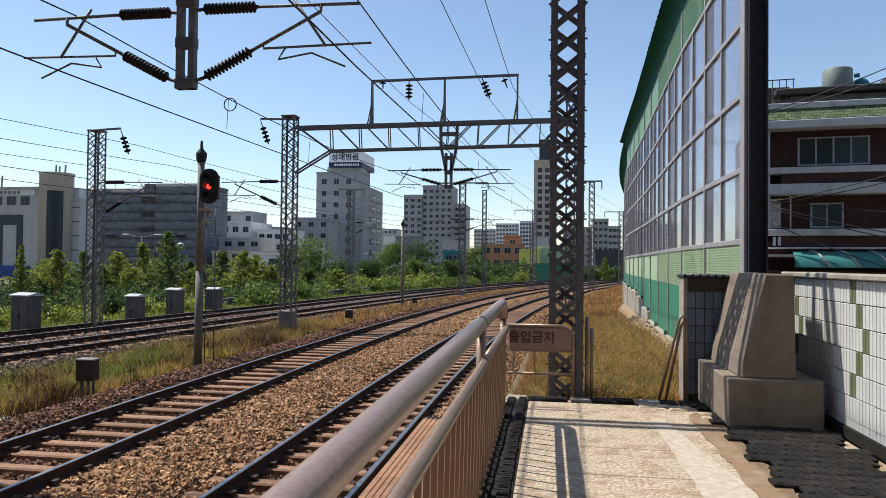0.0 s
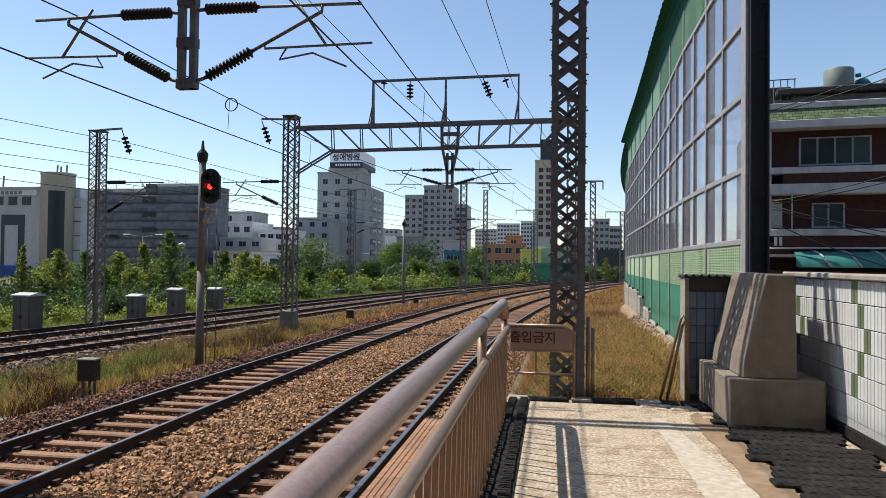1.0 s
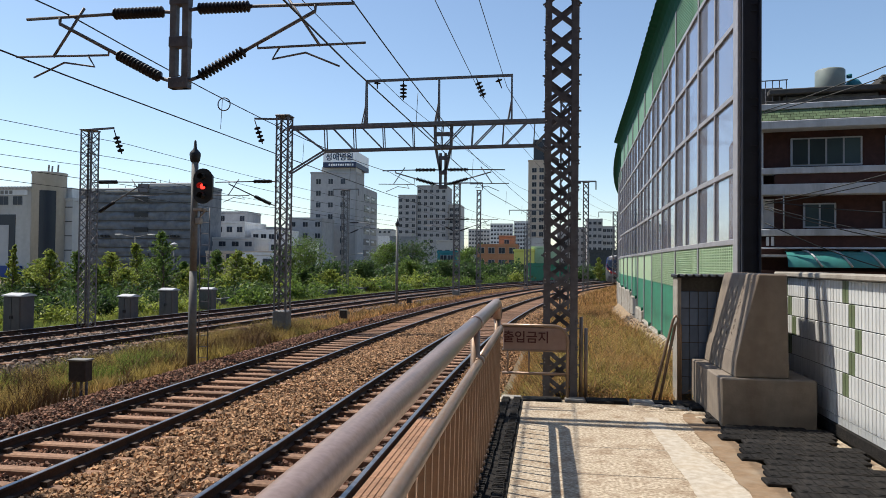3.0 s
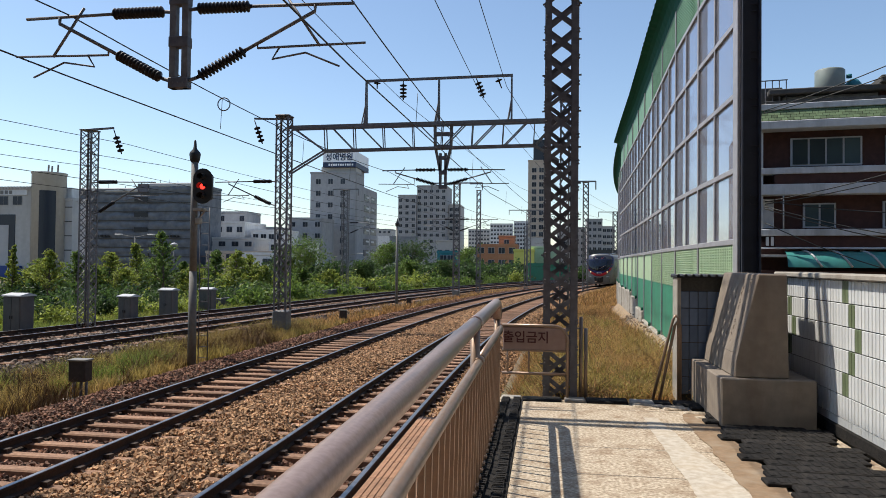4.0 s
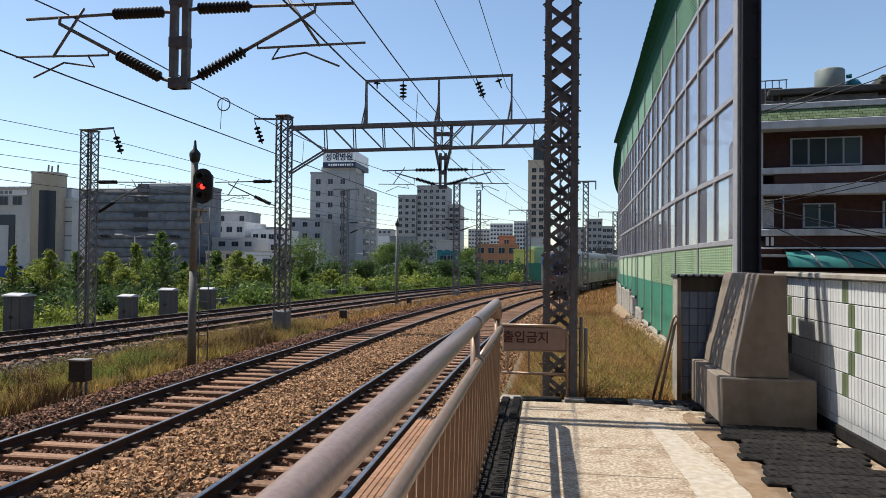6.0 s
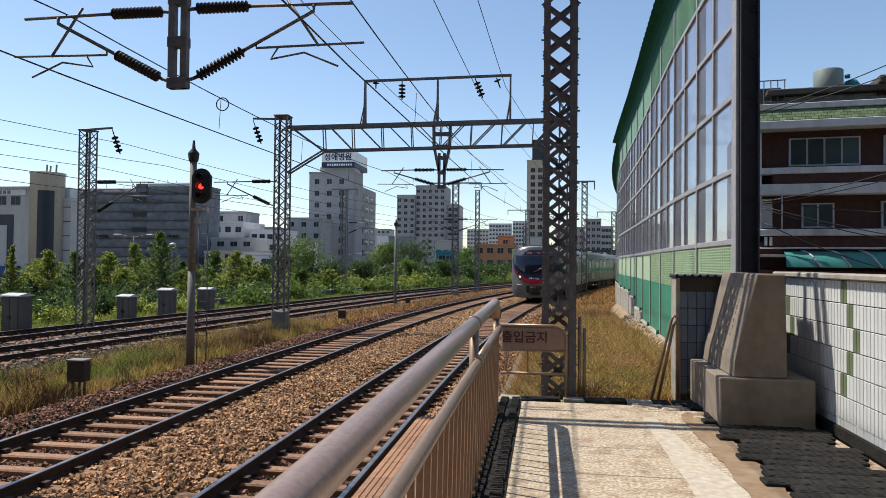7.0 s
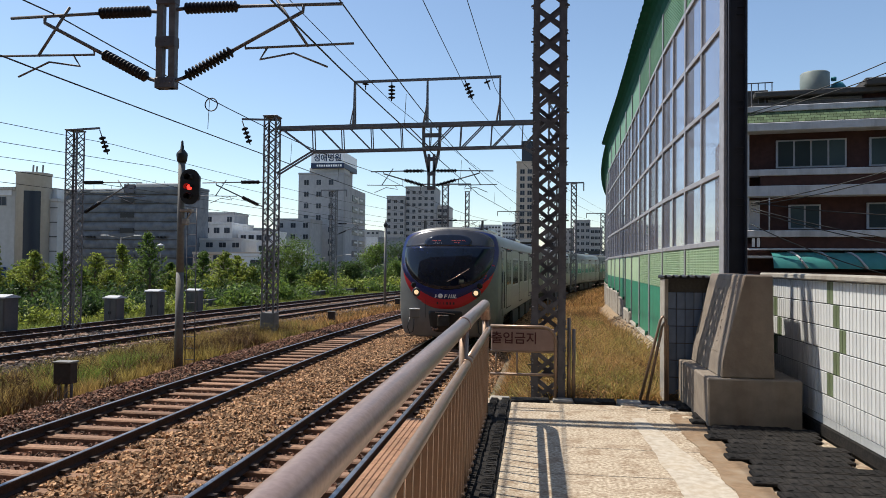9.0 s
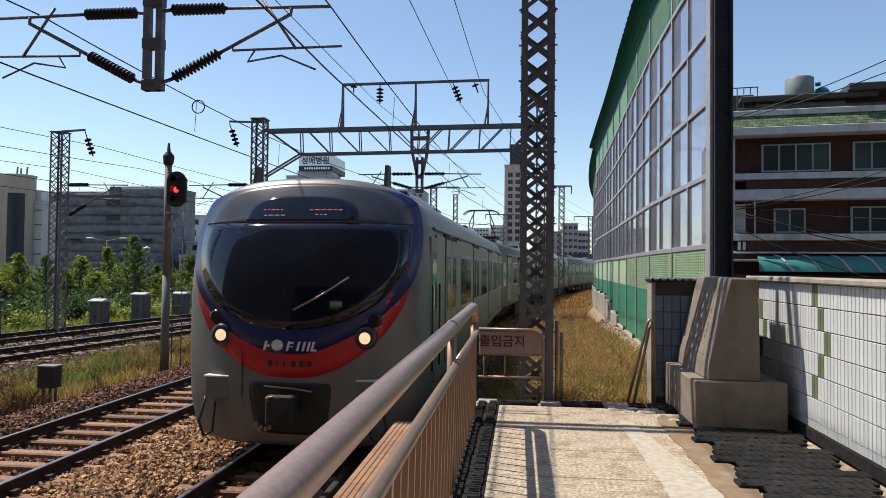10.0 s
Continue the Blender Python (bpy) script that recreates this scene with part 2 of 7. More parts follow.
# ------------------------------------------------------------ the lines of the tracks
A_X, B_X, HALF, RAIL_Z = -2.88, -6.60, 0.755, -0.95
CURVE_Y, RADIUS = 11.5, 278.0


def line_a(s, off=0.0):
    """Point and heading of the near line at s metres along it from y = 0, moved off to its right."""
    if s <= CURVE_Y:
        return Vector((A_X + off, s, 0)), 0.0
    th = (s - CURVE_Y) / RADIUS
    r = RADIUS - off
    return Vector((A_X + RADIUS - r * math.cos(th), CURVE_Y + r * math.sin(th), 0)), th


C_HEAD = math.atan(0.14)


def line_c(s, off=0.0):
    """The far pair's centre line: straight on a slant, then the same kind of curve."""
    base, bend, rad = Vector((-16.7, 0, 0)), 46.0, 290.0
    ux, uy = math.sin(C_HEAD), math.cos(C_HEAD)
    if s <= bend:
        return base + Vector((ux * s + uy * off, uy * s - ux * off, 0)), C_HEAD
    th = C_HEAD + (s - bend) / rad
    c = base + Vector((ux * bend + uy * rad, uy * bend - ux * rad, 0))
    r = rad - off
    return c + Vector((-math.cos(th) * r, math.sin(th) * r, 0)), th


def sweep(bm, line, stations, section, closed=False):
    """Section of (offset, z) swept along a line."""
    rows = []
    for s in stations:
        rows.append([bm.verts.new((*line(s, o)[0].xy, z)) for o, z in section])
    n = len(section)
    for r0, r1 in zip(rows, rows[1:]):
        for k in range(n if closed else n - 1):
            bm.faces.new((r0[k], r0[(k + 1) % n], r1[(k + 1) % n], r1[k]))
    if closed:
        bm.faces.new(rows[0])
        bm.faces.new(rows[-1][::-1])


def steps(a, b, d):
    n = max(1, round((b - a) / d))
    return [a + (b - a) * i / n for i in range(n + 1)]


# ------------------------------------------------------------ ground
GROUND = -1.42


def ground_height(x, y):
    """Level land with the grassy bank at the foot of the noise barrier."""
    if y > CURVE_Y:
        cx = A_X + RADIUS
        ax = cx - math.sqrt(max(RADIUS ** 2 - (y - CURVE_Y) ** 2, 1.0)) if y - CURVE_Y < RADIUS else cx
    else:
        ax = A_X
    d = x - ax
    z = GROUND
    if y < 150:
        k = min(max((d - 1.75) / 1.5, 0), 1)
        k = k * k * (3 - 2 * k)
        rise = 1.14 - 0.62 * min(max((y - 16) / 26, 0), 1)
        fall = min(max((d - 9) / 6, 0), 1)
        z += k * rise * (1 - fall) * (1 - min(max((y - 110) / 40, 0), 1))
        z += 0.05 * noise.noise((x * 0.8, y * 0.8, 3)) if 2.0 < d < 9 else 0
    if d < -8:
        z += 0.06 * noise.noise((x * 0.5, y * 0.5, 0))
    return z


def build_ground():
    xs = [-3000, -1500, -700, -350, -180, -100, -60, -40, -30] + steps(-24, 14, 0.45) + [18, 24, 32, 45, 70, 120, 250, 600, 1500, 3000]
    ys = [-400, -100, -40, -15] + steps(-6, 60, 0.75) + steps(62, 150, 3) + [180, 220, 300, 450, 700, 1200, 2200, 3500]
    v = [(x, y, ground_height(x, y)) for y in ys for x in xs]
    w = len(xs)
    f = [(j * w + i, j * w + i + 1, (j + 1) * w + i + 1, (j + 1) * w + i) for j in range(len(ys) - 1) for i in range(w - 1)]
    tagged(soup("ground", v, f, "dirt", smooth=True), "bare brown earth with patches of thin weeds", "ground", kind="structure")


build_ground()


# ------------------------------------------------------------ railway
def rail_meshes(track, line, centre, s0, s1):
    for side in (-1, 1):
        o = centre + side * HALF
        z = RAIL_Z
        sec = [(o - 0.065, z - 0.15), (o + 0.065, z - 0.15), (o + 0.065, z - 0.135), (o + 0.012, z - 0.115), (o + 0.012, z - 0.045), (o + 0.036, z - 0.03),
               (o + 0.036, z - 0.004), (o - 0.036, z - 0.004), (o - 0.036, z - 0.03), (o - 0.012, z - 0.045), (o - 0.012, z - 0.115), (o - 0.065, z - 0.135)]
        bm = bmesh.new()
        sweep(bm, line, steps(s0, s1, 2.0), sec, True)
        rail = part("rail", bm, "rail", track, "rust-brown steel rail")
        bm = bmesh.new()
        sweep(bm, line, steps(s0, s1, 2.0), [(o - 0.03, z - 0.004), (o - 0.022, z), (o + 0.022, z), (o + 0.03, z - 0.004)], True)
        part("running_surface", bm, "rail_top", rail, "polished rail head")


SLEEPER_Z = RAIL_Z - 0.15


def sleeper_mesh():
    bm = bmesh.new()
    rbox(bm, -1.22, -0.095, -0.16, 1.22, 0.095, 0.0, 0.02)
    return finish(bm, "sleeper", "sleeper")


def clip_verts(line, centre, ss):
    bm = bmesh.new()
    for s in ss:
        p, th = line(s, 0)
        ca, sa = math.cos(th), math.sin(th)
        for side in (-1, 1):
            for k in (-1, 1):
                o = centre + side * HALF + k * 0.10
                q, _ = line(s, o)
                box(bm, q.x - 0.045, q.y - 0.05, SLEEPER_Z, q.x + 0.045, q.y + 0.05, SLEEPER_Z + 0.055)
    return bm


def build_track(line, centre, s0, s1, sl_end, label, rng):
    track = thing("railway_track", label, "track", kind="structure")
    rail_meshes(track, line, centre, s0, s1)
    ss = steps(s0, sl_end, 0.58)
    for s in ss:
        ob = new("sleeper", SLEEPER)
        p, th = line(s + rng.uniform(-0.02, 0.02), centre)
        ob.matrix_basis = pose(p.x, p.y, SLEEPER_Z + rng.uniform(-0.012, 0.004), 0, 0, -math.degrees(th) + rng.uniform(-0.6, 0.6))
        ob.parent = track
    tagged(part("rail_fastenings", clip_verts(line, centre, [s for s in ss if s < 45]), "clip", track, "rusty rail clips"), kind="stuff")
    return track


SLEEPER = sleeper_mesh()
trng = random.Random(5)
build_track(line_a, 0.0, -24.52, 290, 120, "near railway track on timber sleepers, curving right", trng)
build_track(line_a, B_X - A_X, -24.52, 290, 120, "second railway track on rust-stained sleepers", trng)
build_track(line_c, -0.1, -19.2, 200, 95, "third railway track with dark rusty rails", trng)
build_track(line_c, -3.75, -19.2, 200, 95, "outermost railway track beside the green verge", trng)


def build_beds():
    bm = bmesh.new()
    sweep(bm, line_a, steps(-26, 290, 1.0), [(2.1, -1.6), (1.45, -1.15), (0.82, -1.15), (0.66, -1.20), (-0.66, -1.20), (-0.82, -1.15), (-1.35, -1.10), (-1.86, -1.075), (-2.37, -1.10), (-2.9, -1.15), (-3.06, -1.20), (-4.38, -1.20), (-4.54, -1.15), (-5.2, -1.04), (-5.6, -1.05), (-6.7, -1.5)])
    single("ballast_bed", bm, "ballast", "dark ballast bed under the two near tracks, gap shade put into its colour", "ballast", "structure")
    bm = bmesh.new()
    sweep(bm, line_c, steps(-26, 200, 1.0), [(2.2, -1.6), (1.4, -1.15), (0.6, -1.16), (-0.6, -1.16), (-1.9, -1.13), (-3.2, -1.16), (-4.3, -1.16), (-5.2, -1.15), (-6.1, -1.6)])
    single("ballast_bed", bm, "ballast", "dark ballast bed under the two far tracks, gap shade put into its colour", "ballast", "structure")


build_beds()

CUBE = np.array([(-1, -1, -1), (1, -1, -1), (1, 1, -1), (-1, 1, -1), (-1, -1, 1), (1, -1, 1), (1, 1, 1), (-1, 1, 1)], float)
CUBE_F = np.array([(3, 2, 1, 0), (4, 5, 6, 7), (0, 1, 5, 4), (1, 2, 6, 5), (2, 3, 7, 6), (3, 0, 4, 7)])


def stones(name, centres, sizes, mat, label, seed):
    """Broken angular stones, each a skewed block turned at random."""
    rng = np.random.default_rng(seed)
    n = len(centres)
    v = CUBE[None] * rng.uniform(0.45, 1.0, (n, 8, 3)) * rng.uniform(0.55, 1.0, (n, 1, 3))
    q = rng.normal(size=(n, 4))
    q /= np.linalg.norm(q, axis=1, keepdims=True)
    w, x, y, z = q.T
    rot = np.stack([1 - 2 * (y * y + z * z), 2 * (x * y - z * w), 2 * (x * z + y * w), 2 * (x * y + z * w), 1 - 2 * (x * x + z * z), 2 * (y * z - x * w),
                    2 * (x * z - y * w), 2 * (y * z + x * w), 1 - 2 * (x * x + y * y)], 1).reshape(n, 3, 3)
    v = np.einsum("nij,nkj->nki", rot, v) * sizes[:, None, None] * 0.62 + centres[:, None, :]
    f = (CUBE_F[None] + (np.arange(n) * 8)[:, None, None]).reshape(-1, 4)
    return tagged(soup(name, v.reshape(-1, 3), f, mat), label, "ballast", kind="stuff")


def strew(line, n, s0, s1, o0, o1, top, seed, power=1.0, avoid=()):
    """Random places on a bed: denser near s0; kept off the sleepers' middles and rails."""
    rng = np.random.default_rng(seed)
    out = []
    for u, o, k in zip(rng.random(n), rng.uniform(o0, o1, n), rng.random(n)):
        s = s0 + (s1 - s0) * u ** power
        z = top(o)
        for c in avoid:
            if abs(abs(o - c) - HALF) < 0.09:
                z = None
                break
            if abs(o - c) < 1.25 and abs(((s - 1.0) / 0.58 + 0.5) % 1 - 0.5) * 0.58 < 0.12 and k < 0.96:
                z = None
                break
        if z is None:
            continue
        p, _ = line(s, o)
        out.append((p.x, p.y, z + 0.028 * k * k))
    return np.array(out)


def bed_top(o):
    """Top of the near bed: sunk between the rails, heaped between the tracks."""
    if abs(o) < 0.7 or abs(o - (B_X - A_X)) < 0.7:
        return -1.185
    if -2.9 < o < -0.82:
        return -1.135 + 0.075 * max(1 - ((o + 1.86) / 1.0) ** 2, 0)
    if o < -4.4:
        return float(np.interp(o, (-6.7, -5.6, -5.2, -4.5), (-1.48, -1.03, -1.02, -1.13)))
    return -1.12 - max(o - 1.45, 0) * 0.62


NEAR_CENTRES = (0.0, B_X - A_X)
ZONES = ((-2.95, -0.80, "stone", 1.35, "loose golden-brown ballast stones heaped between the near tracks"),
         (-0.7, 0.7, "stone_rust", 0.9, "rust-stained ballast between the near rails"),
         (-4.42, -3.02, "stone_rust", 0.9, "rust-stained ballast between the second track's rails"),
         (-6.6, -4.5, "stone_rust", 1.1, "dark brown ballast on the outer shoulder"),
         (0.8, 1.9, "stone", 1.0, "loose brown ballast beside the near track"))
for zi, (o0, o1, mat, dense, label) in enumerate(ZONES):
    for s0, s1, per_m, lo, hi, power in ((-9, 3.6, 1700, 0.04, 0.075, 1.0), (3.5, 26, 9500, 0.034, 0.068, 1.5), (26, 75, 4000, 0.06, 0.105, 1.3)):
        pts = strew(line_a, int(per_m * (o1 - o0) * dense), s0, s1, o0, o1, bed_top, 100 + zi * 7 + int(s0), power, NEAR_CENTRES)
        stones("ballast_stones", pts, np.random.default_rng(zi + 40).uniform(lo, hi, len(pts)), mat, label + (" on the straight" if s0 < 26 else " along the curve"), 60 + zi)
pts = strew(line_c, 16000, 8, 60, -5.6, 1.9, lambda o: -1.14 - max(o - 1.4, -5.2 - o, 0) * 0.6, 7, 1.2, (-0.1, -3.75))
stones("ballast_stones", pts, np.random.default_rng(8).uniform(0.06, 0.1, len(pts)), "stone_grey", "greyer ballast stones between the far tracks", 9)


# ------------------------------------------------------------ platform
def build_platform():
    plat = thing("platform", "worn pale concrete station platform end", "platform", kind="structure")
    bm = bmesh.new()
    rbox(bm, -0.62, -6, -1.6, 2.66, 8.22, -0.02, 0.03)
    part("slab", bm, "concrete_floor", plat)
    bm = bmesh.new()
    rbox(bm, -0.25, -5.9, -0.02, 1.62, 7.92, 0.0, 0.012)
    part("screed", bm, "concrete_floor", plat, "cracked pale screed")
    bm = bmesh.new()
    def ragged(x_in, x_out, y0, y1, z, amp):
        left, right = [], []
        for y in steps(y0, y1, 0.05):
            left.append(bm.verts.new((x_in(y) + amp * noise.noise((y * 3.1, 1.0, z * 900)) + 0.4 * amp * noise.noise((y * 14, 2.0, z * 900)), y, z)))
            right.append(bm.verts.new((x_out(y) + amp * noise.noise((y * 3.7, 5.0, z * 900)) + 0.4 * amp * noise.noise((y * 13, 7.0, z * 900)), y, z)))
        for k in range(len(left) - 1):
            bm.faces.new((left[k], right[k], right[k + 1], left[k + 1]))
    ragged(lambda y: 0.98 + 0.015 * (7.2 - y), lambda y: 1.12 + 0.12 * (7.2 - y), 2.0, 7.3, 0.004, 0.02)
    part("repair_patch", bm, "concrete_patch", plat, "smooth lighter concrete patch")
    bm = bmesh.new()
    ragged(lambda y: 1.38 + 0.015 * (y - 6.5), lambda y: 1.66, 3.0, 7.6, 0.007, 0.05)
    part("earth_strip", bm, "earth", plat, "brown earth washed along the mats")
    for k in range(7):
        bm = bmesh.new()
        yy = 7.6 - 0.78 * k
        ragged(lambda y: -0.2 + 0 * y, lambda y: 1.4 + 0 * y, yy, yy + 0.05, 0.003, 0.02)
        for v in bm.verts:
            v.co.y = yy + (0.006 if v.co.y > yy + 0.02 else 0.0) + 0.015 * noise.noise((v.co.x * 3, yy, 0))
        part("crack", bm, "grout", plat, "thin dark joint crack")
    # outer coping with grooved edge tiles
    bm = bmesh.new()
    rbox(bm, -1.2, -6, -1.6, -0.62, 6.9, -0.03, 0.02)
    rbox(bm, -1.1, 6.9, -1.6, -0.62, 8.2, -0.3, 0.02)
    part("coping", bm, "concrete", plat)
    bm = bmesh.new()
    rbox(bm, 0, 0, 0, 0.60, 0.395, 0.03, 0.004)
    for k in range(6):
        box(bm, 0.03 + k * 0.045, 0.0, 0.03, 0.05 + k * 0.045, 0.395, 0.036)
    me = finish(bm, "edge_tile", "tactile")
    for k in range(31):
        ob = new("edge_tile", me)
        ob.matrix_basis = pose(-1.25, 6.9 - 0.4 * (k + 1), -0.03)
        ob.parent = plat
    bm = bmesh.new()
    rbox(bm, -1.28, -6, -0.16, -1.2, 6.9, -0.035, 0.01)
    part("edge_rubber", bm, "mat", plat, "dark rubber gap filler")
    # broken end of the slab
    rng = random.Random(3)
    for k in range(9):
        bm = bmesh.new()
        x = -0.5 + 0.24 * k
        w = 0.2 + 0.12 * rng.random()
        rbox(bm, x, 7.93 + 0.05 * rng.random(), -0.02, x + w, 8.18, 0.01 + 0.02 * rng.random(), 0.012)
        part("end_kerb", bm, "mat" if k % 3 else "concrete", plat)
    for x0, x1, y0, y1, h in ((0.95, 1.28, 7.80, 7.97, 0.014), (1.25, 1.5, 7.70, 7.9, 0.022), (1.42, 1.66, 7.52, 7.62, 0.02), (1.5, 1.63, 7.32, 7.42, 0.018), (1.1, 1.22, 7.7, 7.78, 0.012)):
        bm = bmesh.new()
        rbox(bm, x0, y0, -0.01, x1, y1, h, 0.02)
        part("rubble", bm, "concrete_floor", plat, "broken lump of pale mortar")


def build_mats():
    bm = bmesh.new()
    rbox(bm, 0, 0, 0, 0.235, 0.155, 0.028, 0.006)
    for i in range(3):
        box(bm, 0.02 + i * 0.075, 0.02, 0.028, 0.06 + i * 0.075, 0.135, 0.032)
    me = finish(bm, "mat_tile", "mat")
    rng = random.Random(8)
    floor_mat = thing("rubber_mat", "black interlocking rubber mats laid over the slab edge", "mat", kind="structure")
    for j in range(26):
        y = 8.05 - 0.16 * (j + 1)
        start = 1.60 + (0.10 if (j // 2) % 2 else 0.0) - 0.06 * (j % 2)
        for i in range(6):
            x = start + i * 0.24
            if x > 2.39:
                continue
            ob = new("mat_tile", me)
            ob.matrix_basis = pose(x, y, 0.0 + rng.uniform(0, 0.006), rng.uniform(-0.6, 0.6), rng.uniform(-0.6, 0.6), rng.uniform(-1, 1))
            ob.parent = floor_mat
    part("backing", bmf(box, -0.45, -1, -0.015, -0.25, 8.0, 0.003), "mat", floor_mat)
    strip = thing("rubber_mat", "narrow row of black rubber tiles along the fence foot", "mat", kind="structure")
    for j in range(48):
        y = 8.0 - 0.16 * (j + 1)
        ob = new("mat_tile", me)
        ob.matrix_basis = pose(-0.27 + rng.uniform(-0.006, 0.006), y, 0.0, 0, 0, 90 + rng.uniform(-2, 2)) @ Matrix.Diagonal((0.64, 0.55, 1, 1))
        ob.parent = strip
        ob = new("mat_tile", me)
        ob.matrix_basis = pose(-0.40 + rng.uniform(-0.006, 0.006), y, 0.0, 0, 0, 90 + rng.uniform(-2, 2)) @ Matrix.Diagonal((0.64, 0.55, 1, 1))
        ob.parent = strip


def fence_x(y):
    return -0.48 + 0.006 * (6.99 - y)


def build_fence():
    f = thing("platform_fence", "brushed stainless steel platform railing with thin balusters", "railing")
    bm = bmesh.new()
    pts = [(fence_x(y), y, 1.115 + 0.006 * y) for y in steps(-2.5, 6.8, 0.8)] + [(fence_x(7), 6.9, 1.145), (fence_x(7), 6.97, 1.09), (fence_x(7), 6.99, 1.0)]
    pipe(bm, pts, 0.048, 22)
    part("handrail", bm, "stainless", f, "thick round steel handrail")
    for y0, y1, dx, dz in ((-2.5, 4.6, 0.028, 0.0), (4.72, 6.99, 0.034, 0.015)):
        bm = bmesh.new()
        pipe(bm, [(fence_x(y) + dx, y, 0.885 + dz) for y in steps(y0, y1, 0.8)], 0.029, 14)
        part("mid_rail", bm, "fence", f)
    bm = bmesh.new()
    pipe(bm, [(fence_x(y), y, 0.07) for y in steps(-2.5, 6.99, 1.0)], 0.018, 8)
    part("bottom_rail", bm, "fence", f)
    for y in (-1.2, 4.66, 6.99):
        x = fence_x(y)
        bm = bmesh.new()
        tube(bm, (x, y, 0.0), (x, y, 1.12 if y < 6.9 else 1.01), 0.033, 14)
        tube(bm, (x, y, 0.0), (x, y, 0.012), 0.06, 14)
        post = part("post", bm, "fence", f)
        if y < 6.9:
            z = 1.115 + 0.006 * y
            part("sleeve", bmf(tube, (x, y - 0.07, z), (x, y + 0.07, z), 0.052, 22), "stainless", post, "joint sleeve of the handrail")
            part("collar", bmf(tube, (x + 0.028, y - 0.05, 0.885), (x + 0.028, y + 0.05, 0.89), 0.034, 14), "fence", post, "clamp of the middle rail")
    bm = bmesh.new()
    rbox(bm, -0.013, -0.007, 0.07, 0.013, 0.007, 0.885, 0.002)
    me = finish(bm, "baluster", "fence")
    bm = bmesh.new()
    tube(bm, (0, 0, 0.055), (0, 0, 0.085), 0.022, 8)
    foot = finish(bm, "foot_ring", "fence")
    for y in steps(-2.4, 6.88, 0.172):
        ob = new("baluster", me)
        ob.matrix_basis = pose(fence_x(y) + 0.012, y, 0, 0, 1.0)
        ob.parent = f
        ring = new("foot_ring", foot)
        ring.parent = ob


def letters(name, text, size, mat, parent, m, label="", bold=0.0):
    c = bpy.data.curves.new(name, "FONT")
    c.body, c.size, c.extrude, c.align_x, c.align_y, c.offset = text, size, 0.002, "CENTER", "CENTER", bold
    tmp = bpy.data.objects.new(name, c)
    scene.collection.objects.link(tmp)
    bpy.context.view_layer.update()
    me = bpy.data.meshes.new_from_object(tmp.evaluated_get(bpy.context.evaluated_depsgraph_get()))
    bpy.data.objects.remove(tmp)
    me.materials.clear()
    me.materials.append(M[mat])
    ob = new(name, me)
    ob.matrix_basis = m
    ob.parent = parent
    if label:
        ob["label"] = label
    return ob


M["sign_board"] = material("sign_board", (0.33, 0.225, 0.19), 0.6, second=(0.28, 0.185, 0.155), grain=8, stain=(0.26, 0.17, 0.13), stain_scale=5, bump=0.05)
M["sign_text"] = material("sign_text", (0.085, 0.02, 0.02), 0.6, bump=0)


def build_gate():
    g = thing("barrier_gate", "low tubular gate with a no-entry sign at the platform end", "gate", 0, 8.12, 0)
    bm = bmesh.new()
    arc = [(0.25 - 0.16 + 0.16 * math.sin(a), 0, 0.83 - 0.16 + 0.16 * math.cos(a)) for a in np.linspace(0, math.pi / 2, 7)]
    pipe(bm, [(-0.5, 0, 0.83)] + arc + [(0.25, 0, 0.0)], 0.02, 10)
    part("gate_frame", bm, "fence", g)
    bm = bmesh.new()
    tube(bm, (-0.5, 0, 0.28), (0.25, 0, 0.28), 0.017, 8)
    tube(bm, (-0.5, 0, 0.545), (0.25, 0, 0.545), 0.014, 8)
    part("cross_bar", bm, "fence", g)
    for x in (-0.435, -0.19):
        bm = bmesh.new()
        tube(bm, (x, 0, 0.28), (x, 0, 0.545), 0.011, 6)
        part("upright", bm, "fence", g)
    bm = bmesh.new()
    rbox(bm, -0.49, -0.012, 0.55, 0.235, 0.012, 0.81, 0.01)
    board = part("sign", bm, "sign_board", g, "pinkish-brown sign board with dark letters")
    letters("sign_letters", "출입금지", 0.146, "sign_text", board, pose(-0.225, -0.016, 0.69, 90), bold=0.002)
    post = thing("gate_post", "pair of slim steel tube posts at the platform end", "post", 0.41, 8.3, 0)
    for x, h in ((0, 0.93), (0.055, 0.80)):
        bm = bmesh.new()
        tube(bm, (x, 0, -0.3), (x, 0, h), 0.021, 8)
        part("tube", bm, "fence", post)
    rack = thing("pipe_frame", "bent steel pipe frame leaning at the tile wall corner", "frame", 1.36, 8.3, 0)
    for x0, x1, xt, h in ((-0.06, 0.15, 0.12, 0.97), (0.02, 0.17, 0.14, 0.9)):
        bm = bmesh.new()
        pipe(bm, [(x0 - 0.1, 0, -0.1), (xt - 0.03, 0.02, h - 0.05), (xt, 0.02, h), (xt + 0.03, 0.02, h - 0.04), (x1, 0, -0.1)], 0.017, 8)
        part("tube", bm, "fence", rack)


